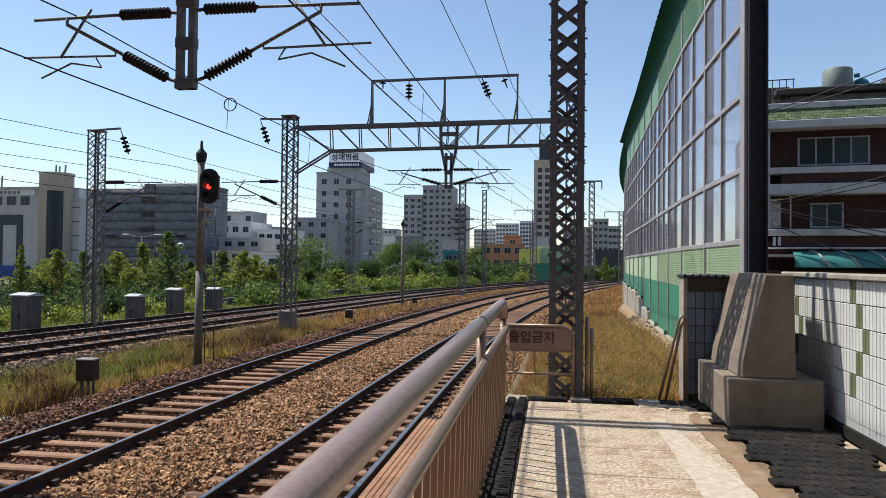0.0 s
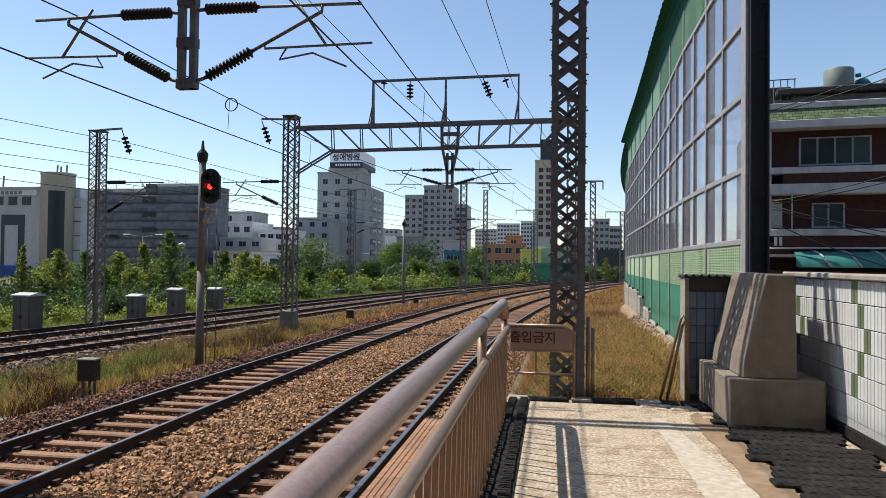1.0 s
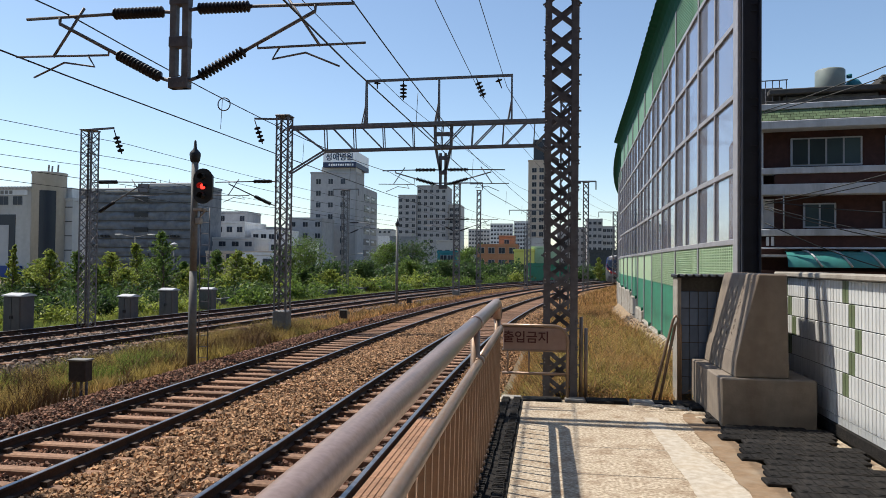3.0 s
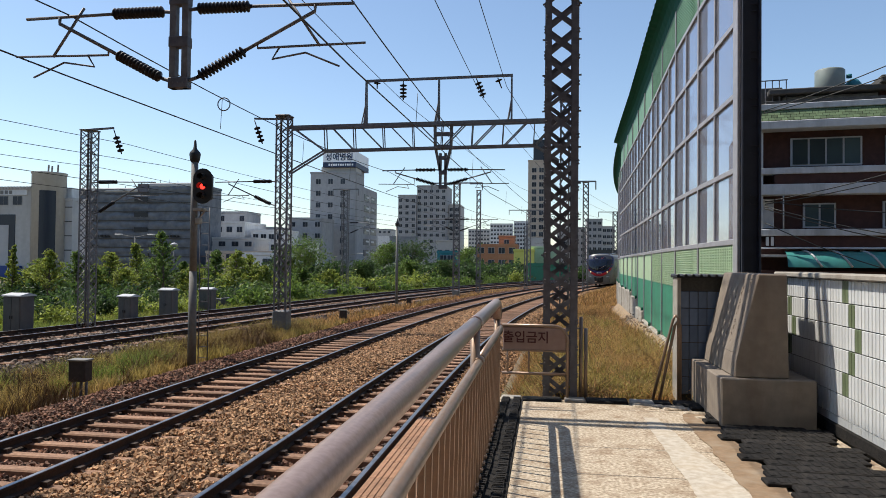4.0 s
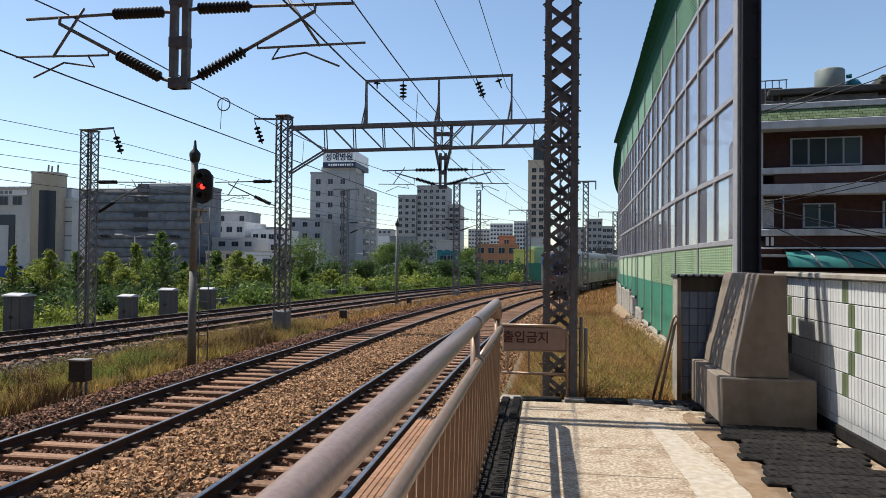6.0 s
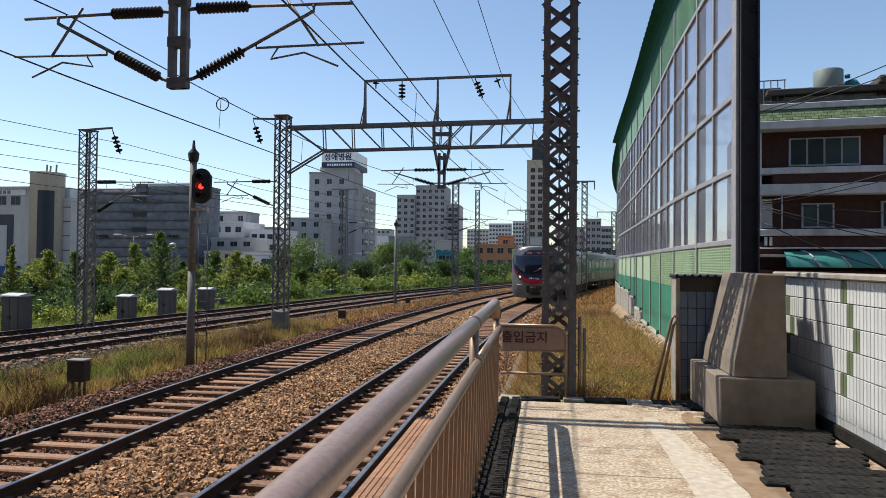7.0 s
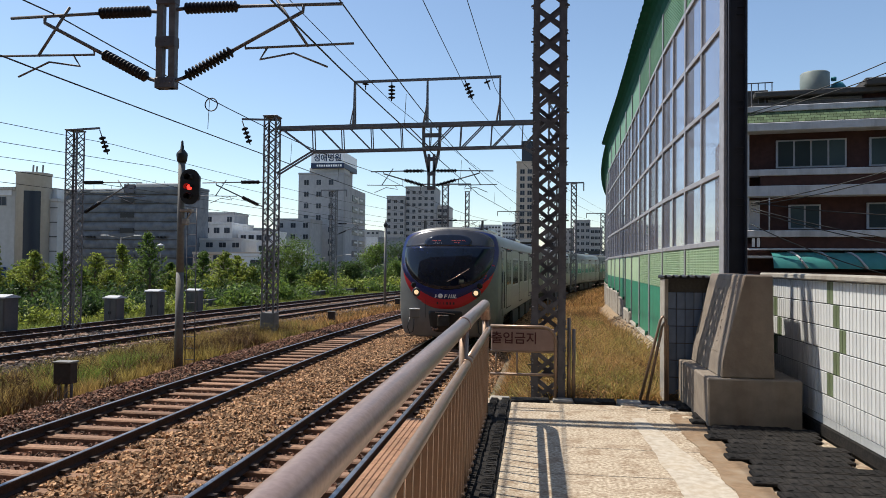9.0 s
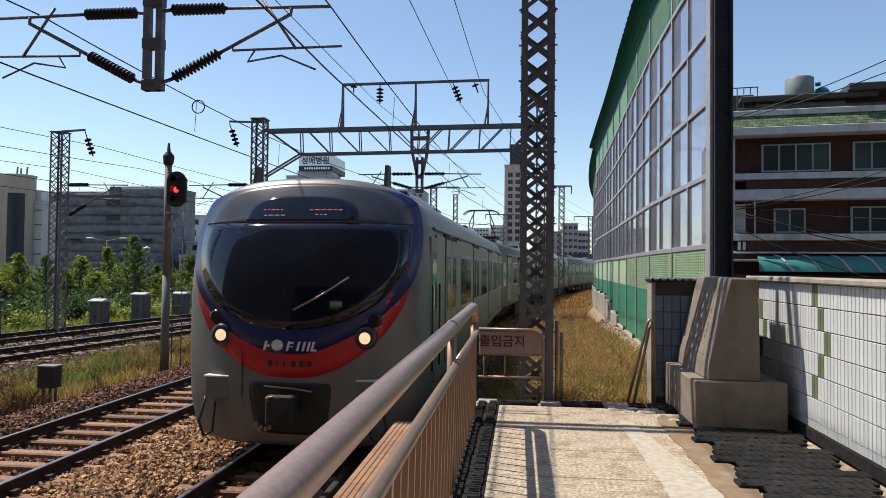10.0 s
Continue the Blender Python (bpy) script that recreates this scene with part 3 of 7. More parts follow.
def tile_face(parent, origin, along, length, height, tile_w, tile_h, gap, mats, pick, out, th=0.012):
    """Rows of upright tiles on a wall: origin, direction along, outward normal; one object each."""
    o, a, n = Vector(origin), Vector(along).normalized(), Vector(out).normalized()
    meshes = {}
    for key in mats:
        bm = bmesh.new()
        rbox(bm, 0.0, 0.0, 0.0, tile_w - gap, th, tile_h - gap, 0.003)
        meshes[key] = finish(bm, "tile", key)
    basis = Matrix((a, n, Vector((0, 0, 1)))).transposed().to_4x4()
    for j in range(int(height / tile_h + 0.01)):
        for i in range(int(length / tile_w + 0.01)):
            ob = new("tile", meshes[pick(i, j)])
            ob.matrix_basis = Matrix.Translation(o + a * (i * tile_w) + Vector((0, 0, j * tile_h))) @ basis
            ob.parent = parent


def build_tile_walls():
    wall = thing("wall_east", "low parapet wall faced with white and green upright tiles", "wall", kind="structure")
    bm = bmesh.new()
    box(bm, 2.66, -8.55, -1.6, 2.88, 8.45, 1.43)
    part("core", bm, "grout", wall)
    bm = bmesh.new()
    rbox(bm, 2.585, -8.55, 1.43, 2.92, 8.45, 1.485, 0.012)
    part("capping", bm, "concrete", wall, "pale stone capping")
    bm = bmesh.new()
    rbox(bm, 2.62, -8.55, 0.0, 2.66, 8.45, 0.115, 0.01)
    part("skirting", bm, "mat", wall, "dark skirting strip")
    greens = {5: 2, 4: 4, 3: 6, 2: 4, 1: 2}

    def pick(i, j):
        c = greens[j] if j in greens else -9
        return "tile_green" if i % 24 in (c, c + 1) else "tile_white"
    tile_face(wall, (2.66, 8.42, 0.19), (0, -1, 0), 3.25, 1.243, 0.065, 0.207, 0.009, ("tile_white", "tile_green"), pick, (-1, 0, 0), 0.02)
    bm = bmesh.new()
    for i in range(50, 255):
        for j in range(6):
            box(bm, 2.64, 8.42 - 0.065 * (i + 1) + 0.009, 0.19 + 0.207 * j, 2.66, 8.42 - 0.065 * i, 0.19 + 0.207 * (j + 1) - 0.009)
    for i in range(255):
        box(bm, 2.64, 8.42 - 0.065 * (i + 1) + 0.005, 0.118, 2.66, 8.42 - 0.065 * i, 0.185)
    tagged(part("tiles", bm, "tile_white", wall, "further white tiles and the low tile course"), kind="stuff")
    low = thing("wall_north", "short wall end faced with blue-grey tiles", "wall", kind="structure")
    bm = bmesh.new()
    box(bm, 1.56, 8.47, -1.4, 2.90, 8.70, 1.40)
    part("core", bm, "grout", low)
    tile_face(low, (1.56, 8.47, 0.05), (1, 0, 0), 1.3, 1.35, 0.1, 0.2, 0.008, ("tile_blue",), lambda i, j: "tile_blue", (0, -1, 0), 0.012)
    bm = bmesh.new()
    rbox(bm, 1.50, 8.38, 1.40, 2.86, 8.78, 1.425, 0.006)
    for k in range(16):
        tube(bm, (1.52 + k * 0.085, 8.38, 1.425), (1.52 + k * 0.085, 8.78, 1.425), 0.02, 6)
    part("capping", bm, "black", low, "black corrugated cover sheet")
    bm = bmesh.new()
    rbox(bm, 1.515, 8.43, -0.4, 1.56, 8.72, 1.40, 0.005)
    part("corner_strip", bm, "concrete", low)


def build_footing():
    f = thing("concrete_footing", "tapered concrete footing block on a plinth, rust-stained", "footing")
    bm = bmesh.new()
    rbox(bm, 1.67, 7.0, 0, 2.53, 8.42, 0.47, 0.012)
    part("plinth", bm, "block", f)
    bm = bmesh.new()
    v = [(1.80, 7.06, 0.47), (2.30, 7.06, 0.47), (2.30, 8.36, 0.47), (1.80, 8.36, 0.47), (2.02, 7.06, 1.47), (2.28, 7.06, 1.47), (2.28, 8.36, 1.47), (2.02, 8.36, 1.47)]
    vs = [bm.verts.new(p) for p in v]
    mid = [bm.verts.new(p) for p in ((1.82, 7.06, 0.64), (1.82, 8.36, 0.64))]
    for q in ((3, 2, 1, 0), (4, 5, 6, 7), (1, 2, 6, 5)):
        bm.faces.new([vs[i] for i in q])
    bm.faces.new((vs[0], vs[1], vs[5], vs[4], mid[0]))
    bm.faces.new((vs[2], vs[3], mid[1], vs[7], vs[6]))
    bm.faces.new((vs[3], vs[0], mid[0], mid[1]))
    bm.faces.new((mid[1], mid[0], vs[4], vs[7]))
    bmesh.ops.bevel(bm, geom=bm.edges[:], offset=0.012, segments=1, affect="EDGES")
    stem = part("stem", bm, "block", f)
    # worn carved writing: rows of small raised bars on the slanted face
    rng = random.Random(12)
    up = Vector((0.20, 0, 0.83)).normalized()
    out = Vector((-up.z, 0, up.x))
    bm = bmesh.new()
    for row in range(4):
        y = 7.86 - 0.21 * row
        u = 0.16 + 0.05 * (row % 2)
        while u < 0.74:
            w = rng.uniform(0.02, 0.035)
            c = Vector((1.82, y, 0.64)) + up * u
            for dy, du, a, b in ((0.0, 0.0, 0.05, 0.007), (0.0, w, 0.035, 0.006), (rng.uniform(-0.02, 0.02), w * 0.5, 0.007, w)):
                if rng.random() < 0.85:
                    q = c + up * du + Vector((0, dy, 0)) - out * 0.004
                    bar(bm, q - Vector((0, a / 2, 0)), q + Vector((0, a / 2, 0)), 0.016, b, up)
            u += w + rng.uniform(0.025, 0.05)
    for u in (0.06, 0.8):
        q = Vector((1.82, 7.55, 0.64)) + up * u - out * 0.004
        bar(bm, q - Vector((0, 0.36, 0)), q + Vector((0, 0.36, 0)), 0.016, 0.008, up)
    tagged(part("carved_bars", bm, "block", stem, "worn raised bars of carved writing"), kind="stuff")


def build_unseen_station():
    """Unseen walls and roof added behind the camera: they block sky light and darken reflections."""
    st = thing("station_building", "unseen plain dark walls added behind the camera to block sky light", "building", kind="structure")
    part("wall", bmf(rbox, -45, -75, 5.0, 45, -9, 26, 0.1), "wall_unseen", st)
    part("wall", bmf(rbox, -45, -75, -1.6, -9.5, -9, 5.0, 0.1), "wall_unseen", st)
    part("wall", bmf(rbox, 2.92, -75, -1.6, 34, -8.6, 16, 0.05), "wall_unseen", st)
    part("roof", bmf(rbox, -0.9, -8.9, 3.5, 4.2, -1.6, 3.75, 0.05), "wall_unseen", st, "unseen flat roof added to keep off sky light")
    for y in (-7.5, -3.0):
        part("column", bmf(rbox, 2.2, y - 0.15, 0, 2.5, y + 0.15, 3.49, 0.02), "wall_unseen", st)


# dark render for the unseen walls, so little light bounces back
M["wall_unseen"] = material("unseen_wall_render", (0.09, 0.09, 0.093), 0.9, second=(0.075, 0.075, 0.077), grain=2, stain=(0.1, 0.1, 0.1), stain_scale=0.5, bump=0.1)
M["earth"] = material("earth", (0.26, 0.175, 0.105), 1.0, second=(0.20, 0.13, 0.075), grain=20, stain=(0.36, 0.30, 0.22), stain_scale=5, bump=0.7)
build_unseen_station()
build_platform()
build_mats()
build_fence()
build_gate()
build_tile_walls()
build_footing()


# ------------------------------------------------------------ noise barrier
def barrier_line():
    pts = [(2.62, 10.2), (2.62, 12.55), (2.655, 14.9), (2.76, 17.25), (2.87, 19.6), (2.98, 21.95), (3.09, 24.3), (3.18, 26.65), (3.27, 29.0), (3.37, 31.35), (3.47, 33.7)]
    far = [(3.66, 33.75)]
    th = 0.058
    for k in range(32):
        x, y = far[-1]
        far.append((x + 2.35 * math.sin(th), y + 2.35 * math.cos(th)))
        th += 2.35 / 272
    return pts, far


PANE_Z = (1.88, 2.88, 3.93, 4.95, 5.98)
WALL_TOP = 6.86


def barrier_meshes(L, fine):
    """Parts of one bay, L long, in its own space: x along the bay, -y to the railway."""
    out = []

    def add(name, mat, fn, *a, **k):
        out.append((name, finish(bmf(fn, *a, **k), name, mat)))

    def slats(bm, z0, z1, step):
        box(bm, 0.06, 0.02, z0, L - 0.06, 0.06, z1)
        for z in steps(z0 + 0.02, z1 - 0.02, step):
            box(bm, 0.06, -0.012, z, L - 0.06, 0.025, z + step * 0.45)
        for x in steps(0.1, L - 0.12, 0.105):
            box(bm, x, -0.016, z0, x + 0.035, 0.025, z1)

    if fine:
        add("louvre_panel", "green_pale", slats, 1.10, 1.86, 0.042)
        add("upper_louvre", "green_mid", slats, 6.02, 6.84, 0.06)
    else:
        add("louvre_panel", "green_pale", rbox, 0.06, 0.0, 1.10, L - 0.06, 0.06, 1.86, 0.004)
        add("upper_louvre", "green_mid", rbox, 0.06, 0.0, 6.02, L - 0.06, 0.06, 6.84, 0.004)

    def hood(bm):
        prof = [(0.0, 6.86), (-0.02, 7.05), (-0.09, 7.2), (-0.2, 7.3), (-0.34, 7.33)]
        n = 12 if fine else 2
        prev = None
        for (y0, z0) in prof:
            row = []
            for k in range(n + 1):
                w = 0.012 * (k % 2) if fine else 0
                row.append(bm.verts.new((L * k / n, y0 - w, z0 + w)))
            row2 = [bm.verts.new((v.co.x, v.co.y + 0.03, v.co.z - 0.03)) for v in row]
            if prev:
                for k in range(n):
                    bm.faces.new((prev[0][k], prev[0][k + 1], row[k + 1], row[k]))
                    bm.faces.new((prev[1][k + 1], prev[1][k], row2[k], row2[k + 1]))
            prev = (row, row2)
    add("hood", "hood", hood)
    for z in PANE_Z:
        add("transom", "alu", rbox, 0.04, -0.03, z - 0.04, L - 0.04, 0.05, z + 0.04, 0.006)
    for z0, z1 in zip(PANE_Z, PANE_Z[1:]):
        add("mullion", "alu", rbox, L / 2 - 0.03, -0.03, z0 + 0.045, L / 2 + 0.03, 0.04, z1 - 0.045, 0.005)
        for x0, x1 in ((0.06, L / 2 - 0.03), (L / 2 + 0.03, L - 0.06)):
            add("pane", "pane", box, x0, -0.004, z0 + 0.045, x1, 0.004, z1 - 0.045)
    return out


def barrier_post(bm):
    rbox(bm, -0.04, -0.035, -1.3, 0.04, 0.12, WALL_TOP - 0.05, 0.006)


def build_barrier(pts, label, fine_n):
    b = thing("noise_barrier", label, "noise barrier", kind="structure")
    kits = {}
    post = finish(bmf(barrier_post), "post", "alu")
    for i, (p, q) in enumerate(zip(pts, pts[1:])):
        d = Vector((q[0] - p[0], q[1] - p[1], 0))
        fine = i < fine_n
        key = (round(d.length, 2), fine)
        kits.setdefault(key, barrier_meshes(d.length, fine))
        rz = math.degrees(math.atan2(d.y, d.x))
        m = pose(p[0], p[1], 0, 0, 0, rz) @ Matrix.Diagonal((1, -1, 1, 1))
        for name, me in kits[key]:
            ob = new(name, me)
            ob.matrix_basis = m
            ob.parent = b
        ob = new("post", post)
        ob.matrix_basis = m
        ob.parent = b
    # footing and base panels, stepping up with the bank
    for i, (p, q) in enumerate(zip(pts, pts[1:])):
        d = Vector((q[0] - p[0], q[1] - p[1], 0))
        low = -0.12 if p[1] < 21 else min(-0.12 + 0.26 * math.ceil((p[1] - 21) / 2.35), 0.55)
        m = pose(p[0], p[1], 0, 0, 0, math.degrees(math.atan2(d.y, d.x)))
        ob = part("base_panel", bmf(rbox, 0.06, -0.06, low + 0.01, d.length - 0.06, 0.004, 1.096, 0.004), "green_dark", b)
        ob.matrix_basis = m
        ob = part("footing", bmf(rbox, 0.0, -0.2, -1.4, d.length - 0.004, 0.08 + 0.02 * (i % 2), low, 0.03), "concrete", b)
        ob.matrix_basis = m
        ob = part("foot_bolt", bmf(tube, (0.12, 0.05, low - 0.02), (0.12, 0.05, low + 0.09), 0.05, 8), "hood", b)
        ob.matrix_basis = m
    return b


M["sand"] = material("sandy_soil", (0.33, 0.245, 0.155), 1.0, second=(0.22, 0.155, 0.095), grain=14, stain=(0.15, 0.105, 0.06), stain_scale=2.5, bump=1.0, bump_scale=16)


def build_berm(pts):
    """Sandy soil banked against the barrier's foot."""
    bm = bmesh.new()
    rows = []
    for (x0, y0), (x1, y1) in zip(pts, pts[1:]):
        for u in (0.0, 0.2, 0.4, 0.6, 0.8):
            x, y = x0 + (x1 - x0) * u, y0 + (y1 - y0) * u
            n = noise.noise((y * 1.3, 0, 5)) * 0.12
            top = -0.17 - 0.1 * min(max((y - 17) / 8, 0), 1)
            row = []
            for k, (o, h) in enumerate(((-0.085, 1.0), (-0.16, 0.97), (-0.30, 0.6), (-0.46, 0.22), (-0.64 + n, -0.06))):
                g = ground_height(x + o, y)
                row.append(bm.verts.new((x + o, y + 0.04 * noise.noise((y * 5, k, 1)), g + (top - g) * h + 0.03 * noise.noise((y * 4, k * 2.0, 2)))))
            rows.append(row)
    for r0, r1 in zip(rows, rows[1:]):
        for k in range(4):
            bm.faces.new((r0[k], r0[k + 1], r1[k + 1], r1[k])).smooth = True
    single("soil_berm", bm, "sand", "pale sandy soil banked against the barrier foot", "soil", "structure")
    rng = np.random.default_rng(61)
    c = []
    for y in 9.5 + 16 * rng.random(420) ** 1.4:
        x = np.interp(y, [p[1] for p in pts], [p[0] for p in pts]) - rng.uniform(0.1, 0.75)
        w = (np.interp(y, [p[1] for p in pts], [p[0] for p in pts]) - x - 0.09) / 0.5
        g = ground_height(x, y)
        c.append((x, y, g + max(0.0, (-0.17 - g) * (1 - w)) + 0.01))
    stones("rubble_stones", np.array(c), rng.uniform(0.03, 0.075, len(c)), "stone_grey", "loose pale stones along the barrier foot", 62)


near_pts, far_pts = barrier_line()
build_berm([(2.62, 8.75)] + near_pts)
nb = build_barrier(near_pts, "tall noise barrier of green louvres and clear panes", 4)
build_barrier(far_pts, "further noise barrier following the curve", 0)
bm = bmesh.new()
rbox(bm, 2.625, 10.02, -1.4, 2.875, 10.05, 7.4, 0.004)
rbox(bm, 2.625, 9.92, -1.4, 2.65, 10.20, 7.4, 0.004)
rbox(bm, 2.85, 9.92, -1.4, 2.875, 10.20, 7.4, 0.004)
end_post = part("end_beam", bm, "beam", nb, "dark blue steel beam at the barrier end")
bm = bmesh.new()
rbox(bm, 2.575, 9.97, -1.4, 2.622, 10.13, 7.4, 0.006)
part("end_flange", bm, "alu", nb, "pale flange of the end beam")
for z in (2.4, 3.1, 3.75, 4.4, 5.05):
    bm = bmesh.new()
    bar(bm, (2.76, 10.0, z), (2.85, 10.0, z), 0.02)
    bar(bm, (2.76, 10.0, z + 0.1), (2.85, 10.0, z + 0.1), 0.02)
    part("cleat", bm, "beam", end_post)


# ------------------------------------------------------------ overhead line
def lattice_mast(x, y, z0, z1, w, label, base=0.0, mat="galv", pitch=0.55, leg=0.075, lace=0.05, rz=0.0, single_bars=False):
    m = thing("lattice_mast", label, "mast", x, y, z0, rz)
    h, r = z1 - z0, w / 2
    if base:
        bm = bmesh.new()
        rbox(bm, -r - 0.02, -r - 0.02, -0.25, r + 0.02, r + 0.02, base - 0.2, 0.03)
        part("plinth", bm, "post_paint", m, "concrete mast plinth")
    for sx in (-1, 1):
        for sy in (-1, 1):
            bm = bmesh.new()
            x0, y0 = sx * r, sy * r
            box(bm, min(x0, x0 - sx * leg), min(y0, y0 - sy * 0.012), 0, max(x0, x0 - sx * leg), max(y0, y0 - sy * 0.012), h)
            box(bm, min(x0, x0 - sx * 0.012), min(y0 - sy * 0.012, y0 - sy * leg), 0, max(x0, x0 - sx * 0.012), max(y0 - sy * 0.012, y0 - sy * leg), h)
            part("leg", bm, mat, m)
    n = max(2, round((h - base) / pitch))
    dz = (h - base) / n
    c = r - 0.018
    shared = {}
    for s in (-1, 1):
        bm = bmesh.new()
        bar(bm, (-s * r, -c, 0), (s * r, -c, dz), lace, 0.008 if s > 0 else 0.014, (0, 1, 0))
        shared[s] = finish(bm, "lacing_bar", mat)
    if single_bars:
        for quarter in range(4):
            for i in range(n):
                for s in (-1, 1) if not (quarter > 1 and i == n - 1) else ():
                    ob = new("lacing_bar", shared[s])
                    ob.matrix_basis = pose(0, 0, base + dz * (i + 0.5 * (quarter > 1)), 0, 0, (0, 90, 180, 270)[quarter])
                    ob.parent = m
        bm = bmesh.new()
        for sx in (-1, 1):
            for z in steps(0.4, h - 0.3, 0.42):
                bar(bm, (sx * r, -r + 0.03, z), (sx * (r + 0.03), -r + 0.03, z), 0.018)
        tagged(part("step_bolts", bm, mat, m), kind="stuff")
    else:
        bm = bmesh.new()
        for quarter in range(4):
            turn = Matrix.Rotation(math.pi / 2 * quarter, 3, "Z")
            for i in range(n):
                for s in (-1, 1):
                    z = base + dz * i
                    bar(bm, turn @ Vector((-s * r, -c, z)), turn @ Vector((s * r, -c, z + dz)), lace, 0.008 if s > 0 else 0.014, turn @ Vector((0, 1, 0)))
        tagged(part("lacing", bm, mat, m), kind="stuff")
    bm = bmesh.new()
    rbox(bm, -r - 0.03, -r - 0.03, h, r + 0.03, r + 0.03, h + 0.05, 0.01)
    part("cap", bm, mat, m)
    return m


def insulator(parent, p, q, discs=12, r=0.07):
    prof = []
    for i in range(discs):
        s = 0.06 + 0.88 * i / discs
        d = 0.88 / discs
        prof += [(s, r * 0.45), (s + d * 0.35, r), (s + d * 0.55, r), (s + d * 0.9, r * 0.45)]
    bm = bmesh.new()
    lathe(bm, p, q, [(0, 0.02), (0.05, 0.028)] + prof + [(0.95, 0.028), (1.0, 0.02)], 12)
    return part("insulator", bm, "insulator", parent, "ribbed brown insulator")


def rod(parent, name, pts, r, mat="galv"):
    bm = bmesh.new()
    pipe(bm, pts, r, 8)
    return part(name, bm, mat, parent)


def drop_post(x, y, z0, z1, w, label):
    d = thing("drop_post", label, "mast", x, y, 0)
    for sx in (-1, 1):
        bm = bmesh.new()
        rbox(bm, min(sx * w * 0.5, sx * w * 0.16), -0.05, z0, max(sx * w * 0.5, sx * w * 0.16), 0.05, z1, 0.006)
        part("channel", bm, "galv", d)
    for z in (z0, z0 + 0.54, z0 + 1.10, z0 + 1.66):
        if z < z1 - 0.1:
            bm = bmesh.new()
            rbox(bm, -w * 0.52, -0.065, z, w * 0.52, 0.065, z + 0.14, 0.008)
            for bx in (-0.07, 0.0, 0.07):
                tube(bm, (bx, -0.075, z + 0.07), (bx, 0.075, z + 0.07), 0.014, 6)
            part("batten", bm, "steel_dark", d)
    return d


def cantilever(x, y, side, reach, ztop, zlow, k=1.0, owner=None, label="cantilever arm with ribbed insulators carrying the contact wire"):
    """Arm from a post at x, y towards side (-1 or 1): top tube, raking strut, steady arm."""
    c = owner or thing("cantilever_arm", label, "cantilever", x, y, 0)
    s = side
    insulator(c, (s * 0.2, 0, ztop + 0.02), (s * (0.2 + 0.85 * k), 0, ztop + 0.02), 14, 0.075)
    rod(c, "bracket", [(s * 0.04, 0, ztop), (s * 0.22, 0, ztop + 0.02)], 0.025, "steel_dark")
    rod(c, "top_tube", [(s * (1.0 * k), 0, ztop + 0.02), (s * reach, 0, ztop)], 0.022)
    e = Vector((s * reach * 0.78, 0, ztop - 0.08))
    b = Vector((s * 0.24, 0, zlow + 0.06))
    d = e - b
    insulator(c, b, b + d.normalized() * 0.82 * k, 13, 0.075)
    rod(c, "bracket", [(s * 0.04, 0, zlow), b], 0.025, "steel_dark")
    rod(c, "strut", [b + d.normalized() * 0.8 * k, e, e + Vector((0, 0, 0.08))], 0.024)
    st = b + d * 0.52
    zs = ztop - 0.53
    rod(c, "steady_tube", [(st.x, 0, st.z), (st.x - s * 0.0, 0, zs), (s * (reach + 0.15), 0, zs + 0.02)], 0.016)
    rod(c, "brace", [(s * reach * 0.62, 0, ztop + 0.12), (s * (reach * 0.62 + 0.45), 0, zs)], 0.018)
    rod(c, "registration_arm", [(s * (st.x * s + 0.30), 0, zs), (s * (st.x * s + 0.2), 0, zs - 0.15), (s * (st.x * s + 0.65), 0, zs - 0.08), (s * (st.x * s + 1.1), 0, zs - 0.27)], 0.013)
    return c


# top cut short out of view, keeping most mast shadow off the tile wall
main_mast = lattice_mast(0.168, 8.44, -1.3, 4.92, 0.395, "heavy dark lattice steel mast behind the gate", mat="steel_dark", pitch=0.31, leg=0.08, lace=0.05, single_bars=True)
# two unseen rods added above it, only for the thin shadows they cast
for dx, dy in ((-0.1, 0.17), (0.1, 0.02)):
    part("head_rod", bmf(tube, (dx, dy, 6.22), (dx * 0.5, dy * 0.4, 8.05), 0.026, 8), "steel_dark", main_mast, "slim unseen rod added to cast a thin shadow line on the tile wall")
lattice_mast(-10.2, 26.0, -1.3, 7.2, 0.52, "lattice steel portal mast on a concrete plinth", base=1.1, pitch=0.42, leg=0.07, lace=0.04, single_bars=True)
lattice_mast(0.66, 26.2, -0.6, 7.6, 0.36, "slender lattice portal mast on the grassy bank", pitch=0.5, leg=0.06, lace=0.04)
lattice_mast(-17.55, 24.6, -1.4, 6.5, 0.48, "lattice steel mast at the green verge", pitch=0.4, leg=0.06, lace=0.035, single_bars=True)
lattice_mast(-7.3, 56.7, -1.3, 8.0, 0.55, "distant lattice mast between the tracks", base=0.8, pitch=0.6, leg=0.07, lace=0.045)
lattice_mast(-6.0, 62.0, -1.3, 8.0, 0.4, "distant lattice mast between the tracks", pitch=0.6, leg=0.07, lace=0.045)
lattice_mast(-18.3, 61.9, -1.3, 8.1, 0.6, "distant lattice mast beside the hedge", pitch=0.6, leg=0.07, lace=0.045)
lattice_mast(2.8, 51.0, -0.4, 7.4, 0.42, "distant lattice mast on the grassy bank", pitch=0.5, leg=0.06, lace=0.045)
lattice_mast(-2.2, 88.8, -1.3, 8.3, 0.6, "far lattice mast along the curve", pitch=0.7, leg=0.08, lace=0.05)
lattice_mast(8.4, 88.0, -0.8, 8.0, 0.6, "far lattice mast along the curve", pitch=0.7, leg=0.08, lace=0.05)
